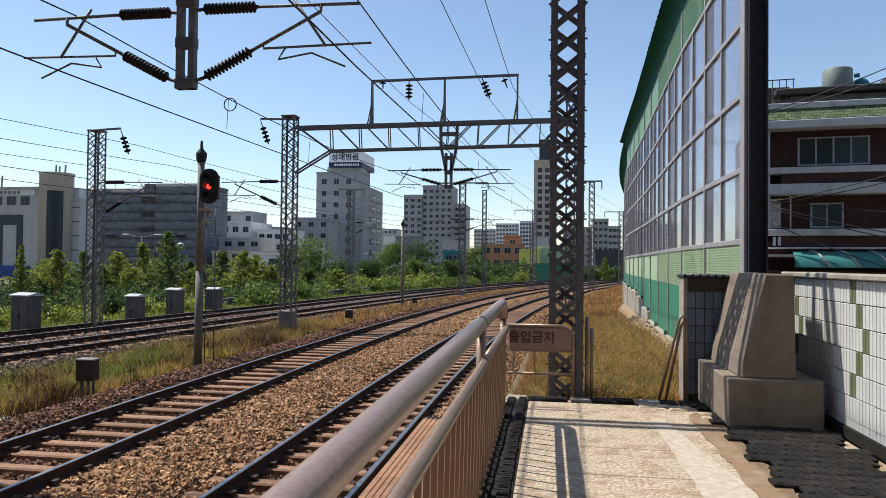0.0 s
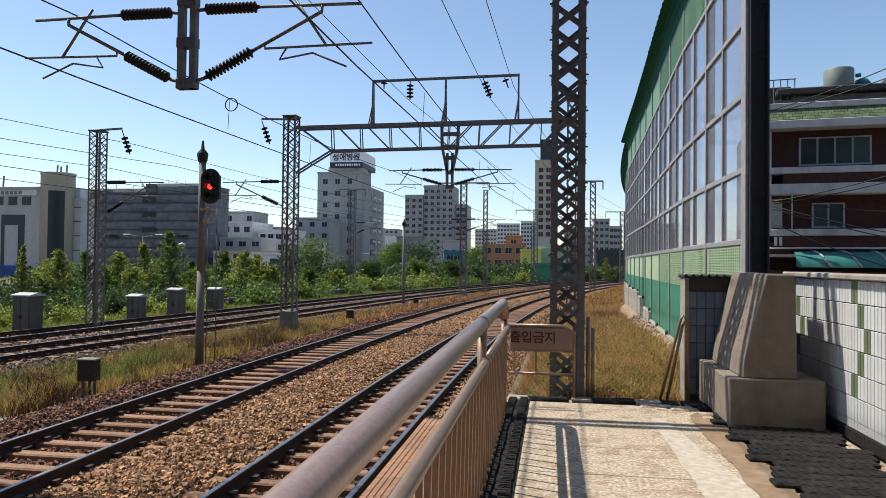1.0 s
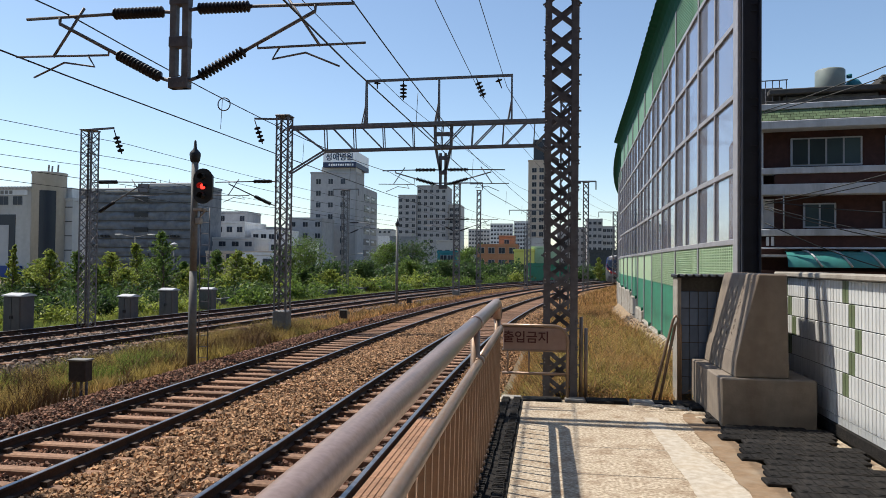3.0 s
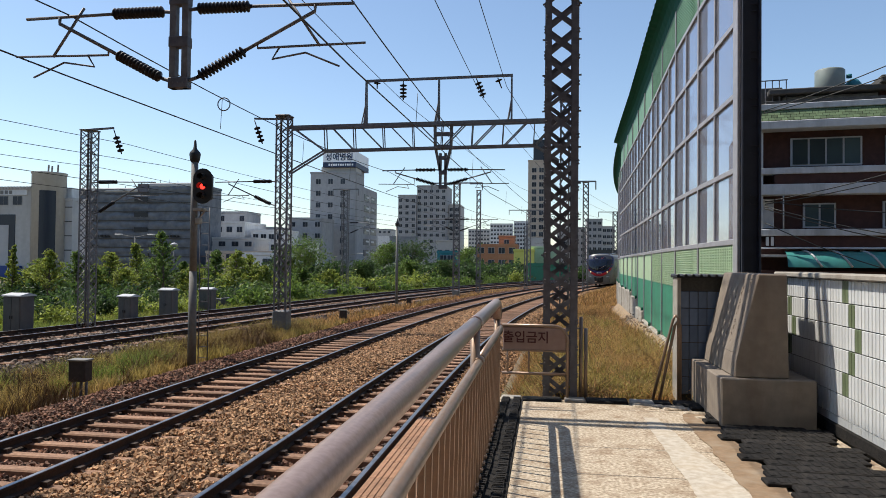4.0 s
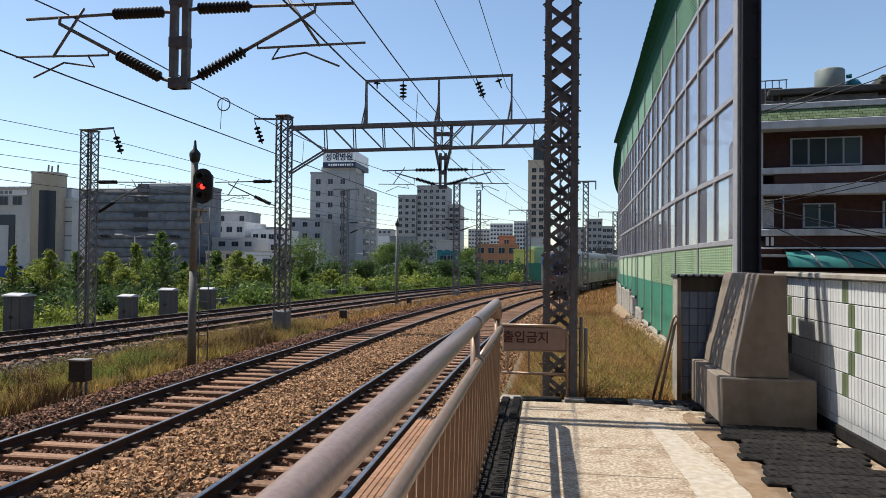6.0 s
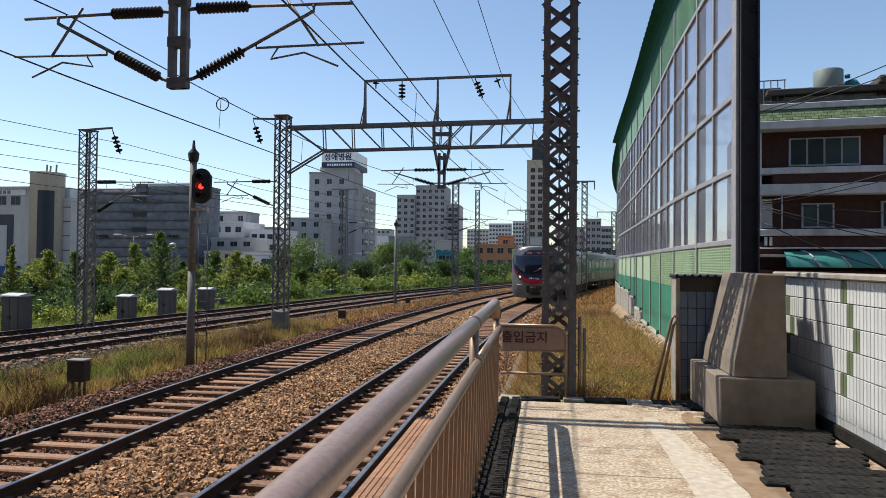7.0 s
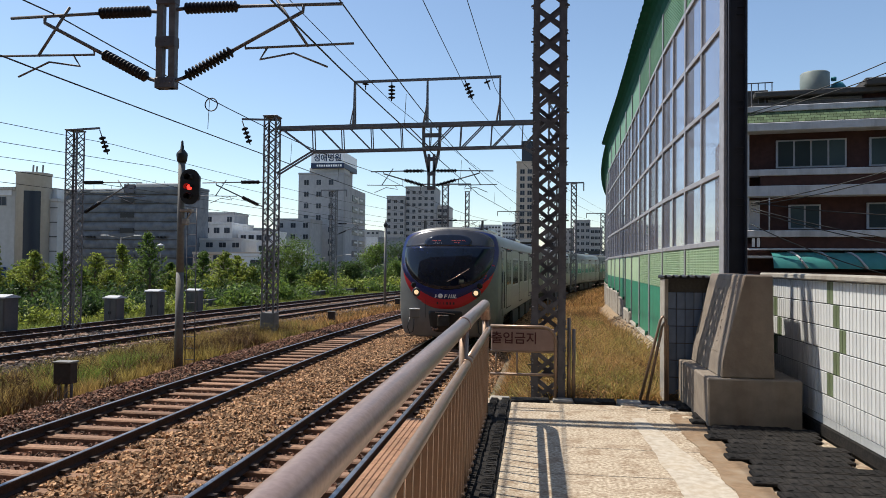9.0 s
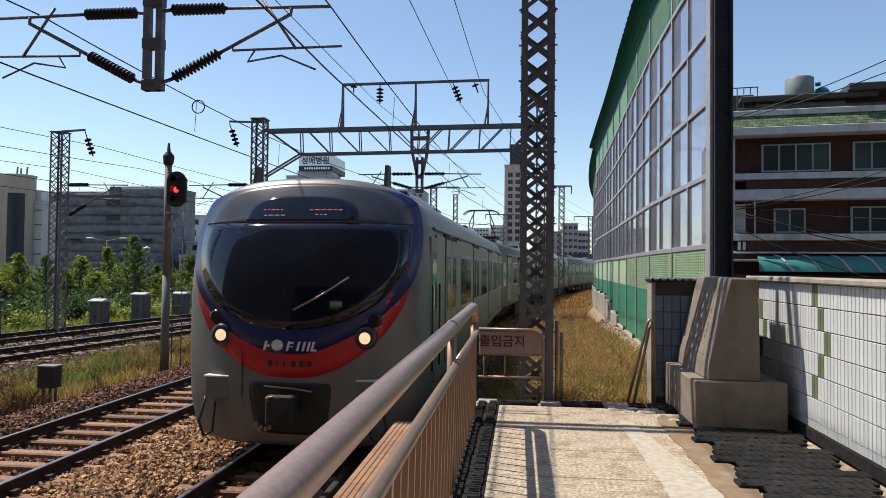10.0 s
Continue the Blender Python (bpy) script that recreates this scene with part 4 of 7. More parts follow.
lattice_mast(-2.0, 70.0, -1.3, 5.2, 0.35, "far lattice mast along the curve", pitch=0.7, leg=0.06, lace=0.04)


def truss(y, x0, x1, zt0, zt1, depth, label):
    """A portal beam: two chords with slanted web members, seen from the side."""
    t = thing("portal_beam", label, "beam", 0, y, 0)
    zt = lambda x: zt0 + (zt1 - zt0) * (x - x0) / (x1 - x0)
    for dy in (-0.16, 0.16):
        bm = bmesh.new()
        bar(bm, (x0, dy, zt(x0)), (x1, dy, zt(x1)), 0.09, 0.13)
        part("top_chord", bm, "galv", t)
        bm = bmesh.new()
        bar(bm, (x0 + 1.4, dy, zt(x0) - depth), (x1 - 0.9, dy, zt(x1) - depth), 0.07, 0.08)
        part("bottom_chord", bm, "galv", t)
        xs = steps(x0 + 1.4, x1 - 0.9, 1.22)
        mid = (xs[0] + xs[-1]) / 2
        for i, x in enumerate(xs):
            bm = bmesh.new()
            bar(bm, (x, dy, zt(x)), (x + (0.05 if x < mid else -0.05), dy, zt(x) - depth), 0.06, 0.03)
            part("web_post", bm, "galv", t)
            if i + 1 < len(xs):
                bm = bmesh.new()
                a, b = (x, xs[i + 1]) if x + 0.5 < mid else (xs[i + 1], x)
                bar(bm, (a + (0.25 if x + 0.5 < mid else -0.25), dy, zt(a)), (b, dy, zt(b) - depth), 0.045, 0.04)
                part("web_diagonal", bm, "galv", t)
        for a, b in (((x0, dy, zt(x0) - 1.75), (x0 + 1.4, dy, zt(x0) - depth)), ((x0 + 0.1, dy, zt(x0)), (x0 + 1.4, dy, zt(x0) - depth)),
                     ((x1, dy, zt(x1) - 1.5), (x1 - 0.9, dy, zt(x1) - depth)), ((x1 - 0.05, dy, zt(x1)), (x1 - 0.9, dy, zt(x1) - depth))):
            bm = bmesh.new()
            bar(bm, a, b, 0.06, 0.06)
            part("knee_brace", bm, "galv", t)
    return t


beam = truss(26.05, -9.95, 0.45, 6.76, 6.86, 0.92, "galvanised steel portal truss spanning the two near tracks")
# raised frame above the truss
for x in (-6.92, -4.08, -1.32):
    bm = bmesh.new()
    for dy in (-0.14, 0.14):
        bar(bm, (x, dy, 6.85), (x, dy * 0.3, 8.52), 0.06)
        bar(bm, (x - 0.14, dy, 6.85), (x, dy * 0.3, 7.7), 0.04)
    part("frame_post", bm, "galv", beam)
bm = bmesh.new()
bar(bm, (-6.95, 0, 8.53), (-1.28, 0, 8.60), 0.09)
part("frame_bar", bm, "galv", beam)
for x, dx, n, ln in ((-5.47, 0.0, 4, 0.75), (-2.66, 0.3, 4, 0.75), (-6.5, 0.0, 1, 0.3), (-1.85, 0.15, 1, 0.4)):
    bm = bmesh.new()
    prof = [(0, 0.02), (0.15, 0.02)]
    for i in range(n):
        s = 0.2 + 0.75 * i / n
        prof += [(s, 0.03), (s + 0.05, 0.14), (s + 0.09, 0.13), (s + 0.12, 0.03)]
    lathe(bm, (x, 0, 8.52), (x + dx, 0, 8.52 - ln), prof + [(1, 0.02)], 10)
    part("string_insulator", bm, "insulator", beam, "hanging disc insulators")

near_beam = thing("portal_beam", "steel portal truss over the near tracks", "beam", 0, 8.44, 0)
for z in (6.7, 7.5):
    bm = bmesh.new()
    bar(bm, (-10.4, 0, z), (0.4, 0, z), 0.1, 0.12)
    part("chord", bm, "galv", near_beam)
lattice_mast(-10.6, 8.6, -1.3, 7.6, 0.45, "lattice steel portal mast beside the second track", pitch=0.5)

d1 = drop_post(-4.79, 8.5, 3.80, 7.5, 0.26, "galvanised drop post hanging from the portal")
cantilever(-4.79, 8.5, -1, 2.25, 4.81, 3.88, 0.95)
cantilever(-4.79, 8.5, 1, 2.36, 4.83, 3.88, 0.95)
dp = drop_post(-3.9, 26.05, 4.35, 5.7, 0.3, "pale galvanised drop post tapering down from the truss")
for sx in (-1, 1):
    bm = bmesh.new()
    bar(bm, (sx * 0.32, 0, 6.85), (sx * 0.30, 0, 5.95), 0.11)
    bar(bm, (sx * 0.30, 0, 5.95), (sx * 0.08, 0, 4.9), 0.10)
    part("leg", bm, "galv", dp)
bm = bmesh.new()
rbox(bm, -0.34, -0.06, 6.35, 0.34, 0.06, 6.5, 0.01)
rbox(bm, -0.34, -0.06, 5.85, 0.34, 0.06, 6.02, 0.01)
part("tie_plate", bm, "galv", dp)
cantilever(-3.95, 26.05, -1, 2.3, 5.05, 4.45)
cantilever(-3.95, 26.05, 1, 2.4, 5.05, 4.45)
cantilever(-10.45, 26.0, -1, 2.6, 4.65, 3.7)
cantilever(-17.37, 24.6, 1, 2.6, 4.5, 3.3)
cantilever(-7.3, 56.7, -1, 2.6, 5.1, 4.1)
cantilever(-7.3, 56.7, 1, 3.4, 5.1, 4.1)
cantilever(-18.08, 61.9, 1, 2.8, 5.1, 4.1)
cantilever(2.5, 51.0, -1, 2.8, 5.1, 4.1)

for x, y, z, s, ln in ((-10.2, 26.0, 7.1, -1, 1.25), (-17.55, 24.6, 6.55, 1, 1.0)):
    a = thing("feeder_bracket", "steel bracket with a string of disc insulators", "bracket", x, y, 0)
    bm = bmesh.new()
    bar(bm, (-s * 0.3, 0, z), (s * ln, 0, z + 0.06), 0.07)
    part("arm", bm, "galv", a)
    bm = bmesh.new()
    prof = [(0, 0.02), (0.25, 0.02)]
    for i in range(4):
        t0 = 0.28 + 0.68 * i / 4
        prof += [(t0, 0.03), (t0 + 0.05, 0.13), (t0 + 0.09, 0.12), (t0 + 0.12, 0.03)]
    lathe(bm, (s * ln, 0, z), (s * ln + 0.35, 0, z - 0.95), prof + [(1, 0.02)], 10)
    part("string_insulator", bm, "insulator", a, "hanging disc insulators")
for x, y, z, w in ((-18.3, 61.9, 8.2, 2.4), (-7.3, 56.7, 8.1, 4.2), (-2.2, 88.8, 8.3, 5.0), (8.4, 88.0, 8.0, 4.0), (2.8, 51.0, 7.5, 1.4)):
    a = thing("feeder_bracket", "far cross bar carrying feeder wires", "bracket", x, y, 0)
    bm = bmesh.new()
    bar(bm, (-w * 0.5, 0, z), (w * 0.5, 0, z), 0.1)
    for sx in (-0.5, 0.5):
        bar(bm, (w * sx, 0, z), (w * sx, 0, z - 0.6), 0.06)
    part("arm", bm, "galv", a)


def wire(pts, r, label, sag=0.0, n=14):
    """A cable through its supports, hanging between them."""
    bm = bmesh.new()
    path = []
    for p, q in zip(pts, pts[1:]):
        p, q = Vector(p), Vector(q)
        for k in range(n):
            u = k / n
            c = p.lerp(q, u)
            c.z -= sag * 4 * u * (1 - u) * (q - p).length / 40
            path.append(c)
    path.append(Vector(pts[-1]))
    pipe(bm, path, r, 5)
    return single("overhead_wire", bm, "wire", label, "wire", group="overhead wires")


loop = bmesh.new()
pipe(loop, [(-6.42 + 0.13 * math.sin(a), 13.1, 4.68 + 0.13 * math.cos(a)) for a in np.linspace(0.2, math.tau + 0.2, 18)], 0.012, 5)
single("wire_loop", loop, "wire", "coiled jumper loop hanging on the catenary", "wire")


def along(line, off, z, ss):
    return [(*line(s, off)[0].xy, z) for s in ss]


SUP = (-25, 8.5, 26.05, 56.5, 90, 130)
CSUP = (-20, 24.6, 62, 100)
for off in (0.4, -3.57):
    wire([(*line_a(q, off)[0].xy, 4.03 if q < 20 else 4.17) for q in SUP], 0.011, "thin copper contact wire above the rails", 0.05)
    wire([(*line_a(q, off + 0.03)[0].xy, 4.85 if q < 20 else 5.03) for q in SUP], 0.010, "catenary wire sagging between supports", 0.5)
    for s in (13, 17.5, 21.5, 31, 37, 43, 49):
        i = 1 if s < 26 else 2
        u = (s - SUP[i]) / (SUP[i + 1] - SUP[i])
        zz = 4.95 - 0.5 * 4 * u * (1 - u) * (SUP[i + 1] - SUP[i]) / 40
        p, _ = line_a(s, off)
        wire([(p.x, p.y, 4.17), (p.x + 0.03, p.y, zz)], 0.006, "thin dropper wire between contact and catenary", 0, 2)
for off in (-0.95, -3.9):
    wire(along(line_c, off, 4.15, CSUP), 0.011, "copper contact wire above the far rails", 0.05)
    wire(along(line_c, off, 5.1, CSUP), 0.010, "catenary wire sagging between far supports", 0.35)
for off, z in ((0.1, 7.75), (-3.0, 7.75), (1.0, 8.15)):
    wire(along(line_a, off, z, SUP), 0.011, "feeder wire strung above the portal", 0.15)
for off, z in ((-2.8, 6.0),):
    wire(along(line_c, off, z, CSUP), 0.011, "feeder wire along the far tracks", 0.3)


# ------------------------------------------------------------ signal, boxes and lineside cabinets
M["red_lamp"] = glow("red_signal_light", (1.0, 0.03, 0.02), 3.0)
M["lens_dark"] = material("dark_lens", (0.02, 0.02, 0.02), 0.15, bump=0)


def build_signal(x, y):
    s = thing("railway_signal", "colour-light signal on a grey post showing red", "signal", x, y, -1.35)
    bm = bmesh.new()
    tube(bm, (0, 0, 0), (0, 0, 2.6), 0.115, 12, 0.10)
    tube(bm, (0, 0, 2.6), (0, 0, 5.55), 0.098, 12, 0.09)
    part("post", bm, "post_paint", s)
    bm = bmesh.new()
    lathe(bm, (0, 0, 5.5), (0, 0, 6.1), [(0, 0.1), (0.1, 0.13), (0.35, 0.15), (0.42, 0.14), (0.6, 0.05), (0.95, 0.03), (1, 0.005)], 12)
    part("finial", bm, "black", s, "pointed black finial")
    bm = bmesh.new()
    n, prof = 28, []
    for dy in (-0.02, 0.02):
        ring = []
        for k in range(n):
            a = k * math.tau / n
            ring.append(bm.verts.new((0.34 + 0.265 * math.cos(a), -0.2 + dy, 4.84 + (0.2 if math.sin(a) > 0 else -0.2) + 0.265 * math.sin(a))))
        prof.append(ring)
    for k in range(n):
        bm.faces.new((prof[0][k], prof[0][(k + 1) % n], prof[1][(k + 1) % n], prof[1][k]))
    bm.faces.new(prof[0][::-1])
    bm.faces.new(prof[1])
    rbox(bm, 0.16, -0.18, 4.5, 0.52, 0.08, 5.18, 0.05)
    head = part("signal_head", bm, "black", s, "black oval backboard")
    for z, mat in ((5.08, "lens_dark"), (4.83, "red_lamp"), (4.58, "lens_dark")):
        bm = bmesh.new()
        lathe(bm, (0.34, -0.22, z), (0.34, -0.24, z), [(0, 0.075), (0.7, 0.07), (1, 0.03)], 16)
        part("lens", bm, mat, head, "glowing red lens" if mat == "red_lamp" else "unlit dark lens")
        bm = bmesh.new()
        for k in range(9):
            a = math.radians(-10 + k * 25)
            b = math.radians(-10 + (k + 1) * 25)
            pa, pb = (0.34 + 0.09 * math.cos(a), z + 0.09 * math.sin(a)), (0.34 + 0.09 * math.cos(b), z + 0.09 * math.sin(b))
            v = [bm.verts.new(c) for c in ((pa[0], -0.22, pa[1]), (pb[0], -0.22, pb[1]), (pb[0], -0.38, pb[1]), (pa[0], -0.38, pa[1]))]
            bm.faces.new(v)
        part("hood", bm, "black", head)
    bm = bmesh.new()
    rbox(bm, 0.02, -0.12, 4.20, 0.30, 0.12, 4.27, 0.01)
    bar(bm, (0.08, 0, 3.9), (0.3, 0, 4.2), 0.03)
    rbox(bm, 0.07, -0.1, 3.85, 0.2, 0.1, 4.02, 0.02)
    part("bracket", bm, "concrete", s, "small pale bracket box")
    bm = bmesh.new()
    for dx in (0.12, 0.38):
        tube(bm, (dx, 0.12, 0), (dx, 0.12, 4.3), 0.014, 6)
    for z in steps(0.3, 4.2, 0.3):
        tube(bm, (0.12, 0.12, z), (0.38, 0.12, z), 0.011, 5)
    part("ladder", bm, "steel_dark", s)
    bm = bmesh.new()
    rbox(bm, -0.2, -0.2, -0.3, 0.2, 0.2, -0.04, 0.03)
    part("base", bm, "concrete", s)


build_signal(-9.27, 17.3)


def cabinet(x, y, w, h, d, rz, label):
    c = thing("lineside_cabinet", label, "cabinet", x, y, -1.42, rz)
    part("body", bmf(rbox, -w / 2, -d / 2, 0.08, w / 2, d / 2, h, 0.012), "cabinet", c)
    part("plinth", bmf(rbox, -w / 2 - 0.04, -d / 2 - 0.04, -0.1, w / 2 + 0.04, d / 2 + 0.04, 0.1, 0.01), "concrete", c)
    bm = bmesh.new()
    v = [(-w / 2 - 0.06, -d / 2 - 0.06, h), (w / 2 + 0.06, -d / 2 - 0.06, h), (w / 2 + 0.06, d / 2 + 0.06, h), (-w / 2 - 0.06, d / 2 + 0.06, h),
         (-w / 2 - 0.05, -d / 2 - 0.05, h + 0.04), (w / 2 + 0.05, -d / 2 - 0.05, h + 0.04), (w / 2 + 0.03, 0.05, h + 0.12), (-w / 2 - 0.03, 0.05, h + 0.12), (w / 2 + 0.05, d / 2 + 0.05, h + 0.04), (-w / 2 - 0.05, d / 2 + 0.05, h + 0.04)]
    vs = [bm.verts.new(p) for p in v]
    for q in ((3, 2, 1, 0), (0, 1, 5, 4), (4, 5, 6, 7), (7, 6, 8, 9), (2, 3, 9, 8), (1, 2, 8, 6, 5), (3, 0, 4, 7, 9)):
        bm.faces.new([vs[i] for i in q])
    part("roof", bm, "cabinet_top", c, "pale sheet-metal roof")
    for s in (-1, 1):
        door = part("door", bmf(rbox, min(s * 0.01, s * (w / 2 - 0.03)), -d / 2 - 0.018, 0.16, max(s * 0.01, s * (w / 2 - 0.03)), -d / 2, h - 0.05, 0.006), "cabinet", c)
        part("handle", bmf(rbox, s * 0.05 - 0.012, -d / 2 - 0.045, h * 0.5, s * 0.05 + 0.012, -d / 2 - 0.018, h * 0.5 + 0.12, 0.004), "black", door)


cabinet(-18.8, 22.6, 0.76, 1.60, 0.6, -6, "tall dark grey lineside cabinet with pale roof")
cabinet(-17.92, 27.9, 0.62, 1.34, 0.5, -6, "small grey lineside cabinet by the hedge")
cabinet(-18.12, 31.5, 0.7, 1.48, 0.5, -6, "pale grey lineside cabinet by the hedge")
cabinet(-18.3, 35.8, 0.74, 1.36, 0.5, -6, "dark grey lineside cabinet in the weeds")


M["box_brown"] = material("rusty_box", (0.055, 0.04, 0.032), 0.8, second=(0.04, 0.028, 0.022), grain=10, bump=0.2)


def track_box(x, y, label, k=1.0):
    c = thing("track_box", label, "junction box", x, y, -1.42)
    part("housing", bmf(rbox, -0.19 * k, -0.12 * k, 0.42 * k, 0.19 * k, 0.12 * k, 0.84 * k, 0.012), "box_brown", c)
    part("lid", bmf(rbox, -0.21 * k, -0.14 * k, 0.84 * k, 0.21 * k, 0.14 * k, 0.88 * k, 0.01), "post_paint", c, "flat metal lid")
    for sx in (-0.14, 0.02, 0.14):
        bm = bmesh.new()
        tube(bm, (sx * k, 0, 0), (sx * k, 0, 0.43 * k), 0.03 * k, 8)
        part("leg", bm, "steel_dark", c)
    part("base", bmf(rbox, -0.34 * k, -0.2 * k, -0.05, 0.24 * k, 0.2 * k, 0.06, 0.015), "concrete", c)


track_box(-9.6, 13.3, "rusty junction box on legs in the tall grass")
track_box(-9.2, 31.0, "small junction box beside the second track", 0.85)
track_box(-8.7, 44.0, "orange-brown point machine box", 0.8)

pole = thing("relay_post", "slim weathered post with a pointed cap", "post", -9.36, 43.2, -1.35)
bm = bmesh.new()
tube(bm, (0, 0, 0), (0, 0, 5.2), 0.09, 10, 0.075)
part("post", bm, "post_paint", pole)
bm = bmesh.new()
lathe(bm, (0, 0, 5.2), (0, 0, 5.7), [(0, 0.12), (0.3, 0.14), (0.5, 0.06), (1, 0.01)], 10)
part("cap", bm, "black", pole)
trough = bmesh.new()
for k in range(6):
    y0 = 6.0 + k * 1.0
    p, th = line_a(y0, B_X - A_X - 3.2)
    rbox(trough, p.x - 0.12, y0, -1.5, p.x + 0.12, y0 + 0.97, -1.34, 0.015)
single("cable_trough", trough, "concrete", "pale concrete cable trough lids along the ballast", "cable trough", "stuff")


# ------------------------------------------------------------ train
M["train_grey"] = material("train_grey", (0.165, 0.168, 0.165), 0.42, 0.3, second=(0.145, 0.148, 0.145), grain=4, stain=(0.22, 0.21, 0.20), stain_scale=1.2, stain_amount=0.4, bump=0.02)
M["train_top"] = material("train_silver_cap", (0.115, 0.113, 0.12), 0.24, 0.65, second=(0.10, 0.098, 0.105), grain=4, bump=0.02)
# greenish tint in the steel paints the green barrier's reflection
M["train_side"] = material("train_side", (0.235, 0.245, 0.215), 0.42, 0.5, second=(0.205, 0.215, 0.19), grain=5, stain=(0.17, 0.165, 0.145), stain_scale=1.0, stain_amount=0.45, bump=0.04, streak=True)
M["train_red"] = material("train_red", (0.48, 0.012, 0.025), 0.35, second=(0.42, 0.011, 0.02), grain=4, bump=0)
M["train_blue"] = material("train_blue", (0.006, 0.017, 0.12), 0.28, second=(0.005, 0.014, 0.10), grain=4, bump=0)
M["train_glass"] = material("train_glass", (0.009, 0.013, 0.030), 0.06, second=(0.008, 0.010, 0.018), grain=2, bump=0)
M["train_dark"] = material("train_underframe", (0.035, 0.033, 0.03), 0.8, second=(0.02, 0.019, 0.018), grain=8, stain=(0.06, 0.045, 0.03), bump=0.2)
M["train_white"] = material("white_mark", (0.75, 0.76, 0.78), 0.4, bump=0)
M["head_lamp"] = glow("head_lamp", (1.0, 0.70, 0.40), 0.75)
M["led"] = glow("amber_display", (1.0, 0.14, 0.08), 0.25)
M["lamp_rim"] = material("lamp_rim", (0.08, 0.08, 0.085), 0.3, 0.6, bump=0)

HALF_OUT = ((0, 0.22), (0.9, 0.22), (1.28, 0.25), (1.44, 0.36), (1.52, 0.7), (1.56, 1.2), (1.56, 1.7), (1.56, 2.2), (1.55, 2.65), (1.515, 2.97), (1.41, 3.24), (1.18, 3.42), (0.75, 3.535), (0.3, 3.575), (0, 3.58))


def smooth_ring(pts, sub):
    """A closed ring refined by Catmull-Rom."""
    out, n = [], len(pts)
    for i in range(n):
        p0, p1, p2, p3 = (Vector(pts[(i + k - 1) % n]) for k in range(4))
        for j in range(sub):
            t = j / sub
            out.append(0.5 * (2 * p1 + (p2 - p0) * t + (2 * p0 - 5 * p1 + 4 * p2 - p3) * t * t + (3 * p1 - p0 - 3 * p2 + p3) * t ** 3))
    return out


def body_ring(sub=3):
    full = list(HALF_OUT) + [(-x, z) for x, z in HALF_OUT[-2:0:-1]]
    return smooth_ring(full, sub)


def nose(x, z):
    """How far the front surface lies behind its tip."""
    c = lambda v: min(max(v, 0.0), 1.2)
    return 0.50 * (abs(x) / 1.56) ** 2.8 + 0.62 * c((z - 1.9) / 1.65) ** 2.0 + 0.16 * c((1.0 - z) / 0.8) ** 2


def nose_patch(bm, ring, proud, centre=None, rings=7):
    """A region of the front, bounded by a ring of (x, z), lifted proud of the shell."""
    c = Vector(centre) if centre else sum((Vector(p) for p in ring), Vector((0, 0))) / len(ring)
    mid = bm.verts.new((c.x, nose(c.x, c.y) - proud, c.y))
    prev = None
    levels = [(k + 1) / rings for k in range(rings)] + [1.0]
    for j, t in enumerate(levels):
        back = 0.012 if j == rings else 0.0
        row = []
        for p in ring:
            q = c + (Vector(p) - c) * t
            row.append(bm.verts.new((q.x, nose(q.x, q.y) - proud + back, q.y)))
        n = len(row)
        for k in range(n):
            f = bm.faces.new((prev[k], prev[(k + 1) % n], row[(k + 1) % n], row[k]) if prev else (mid, row[(k + 1) % n], row[k]))
            f.smooth = True
        prev = row


def mirror(pts):
    return list(pts) + [(-x, z) for x, z in pts[::-1] if abs(x) > 1e-6]


def car_shell(bm, front):
    ring = body_ring()
    rows = []
    if front:
        c = Vector((0, 1.7))
        mid = bm.verts.new((0, nose(0, 1.7), 1.7))
        for t in (0.12, 0.25, 0.4, 0.55, 0.7, 0.82, 0.9, 0.95, 0.98, 1.0):
            rows.append([bm.verts.new((q.x, nose(q.x, q.y) + (0.05 if t == 1.0 else 0.0), q.y)) for q in (c + (p - c) * t for p in ring)])
        n = len(ring)
        for k in range(n):
            bm.faces.new((mid, rows[0][(k + 1) % n], rows[0][k])).smooth = True
    for y, low in (((1.45, 0.0), (2.45, 0.0), (2.46, 0.78), (19.5, 0.78)) if front else ((0.0, 0.78), (19.5, 0.78))):
        rows.append([bm.verts.new((p.x, y, max(p.y, low))) for p in ring])
    n = len(ring)
    for r0, r1 in zip(rows, rows[1:]):
        for k in range(n):
            bm.faces.new((r0[k], r0[(k + 1) % n], r1[(k + 1) % n], r1[k])).smooth = True
    bm.faces.new(rows[-1])
    if not front:
        bm.faces.new(rows[0][::-1])


def shift(bm, d):
    bmesh.ops.translate(bm, verts=bm.verts[:], vec=(0, d, 0))
    bmesh.ops.scale(bm, verts=bm.verts[:], vec=(1.012, 1.0, 1.025))
    return bm


MID = -9.75     # parts are built from the front end and moved so that the car turns about its middle


def tpart(name, bm, mat, parent, label="", fix=True):
    return part(name, shift(bm, MID), mat, parent, label, fix)


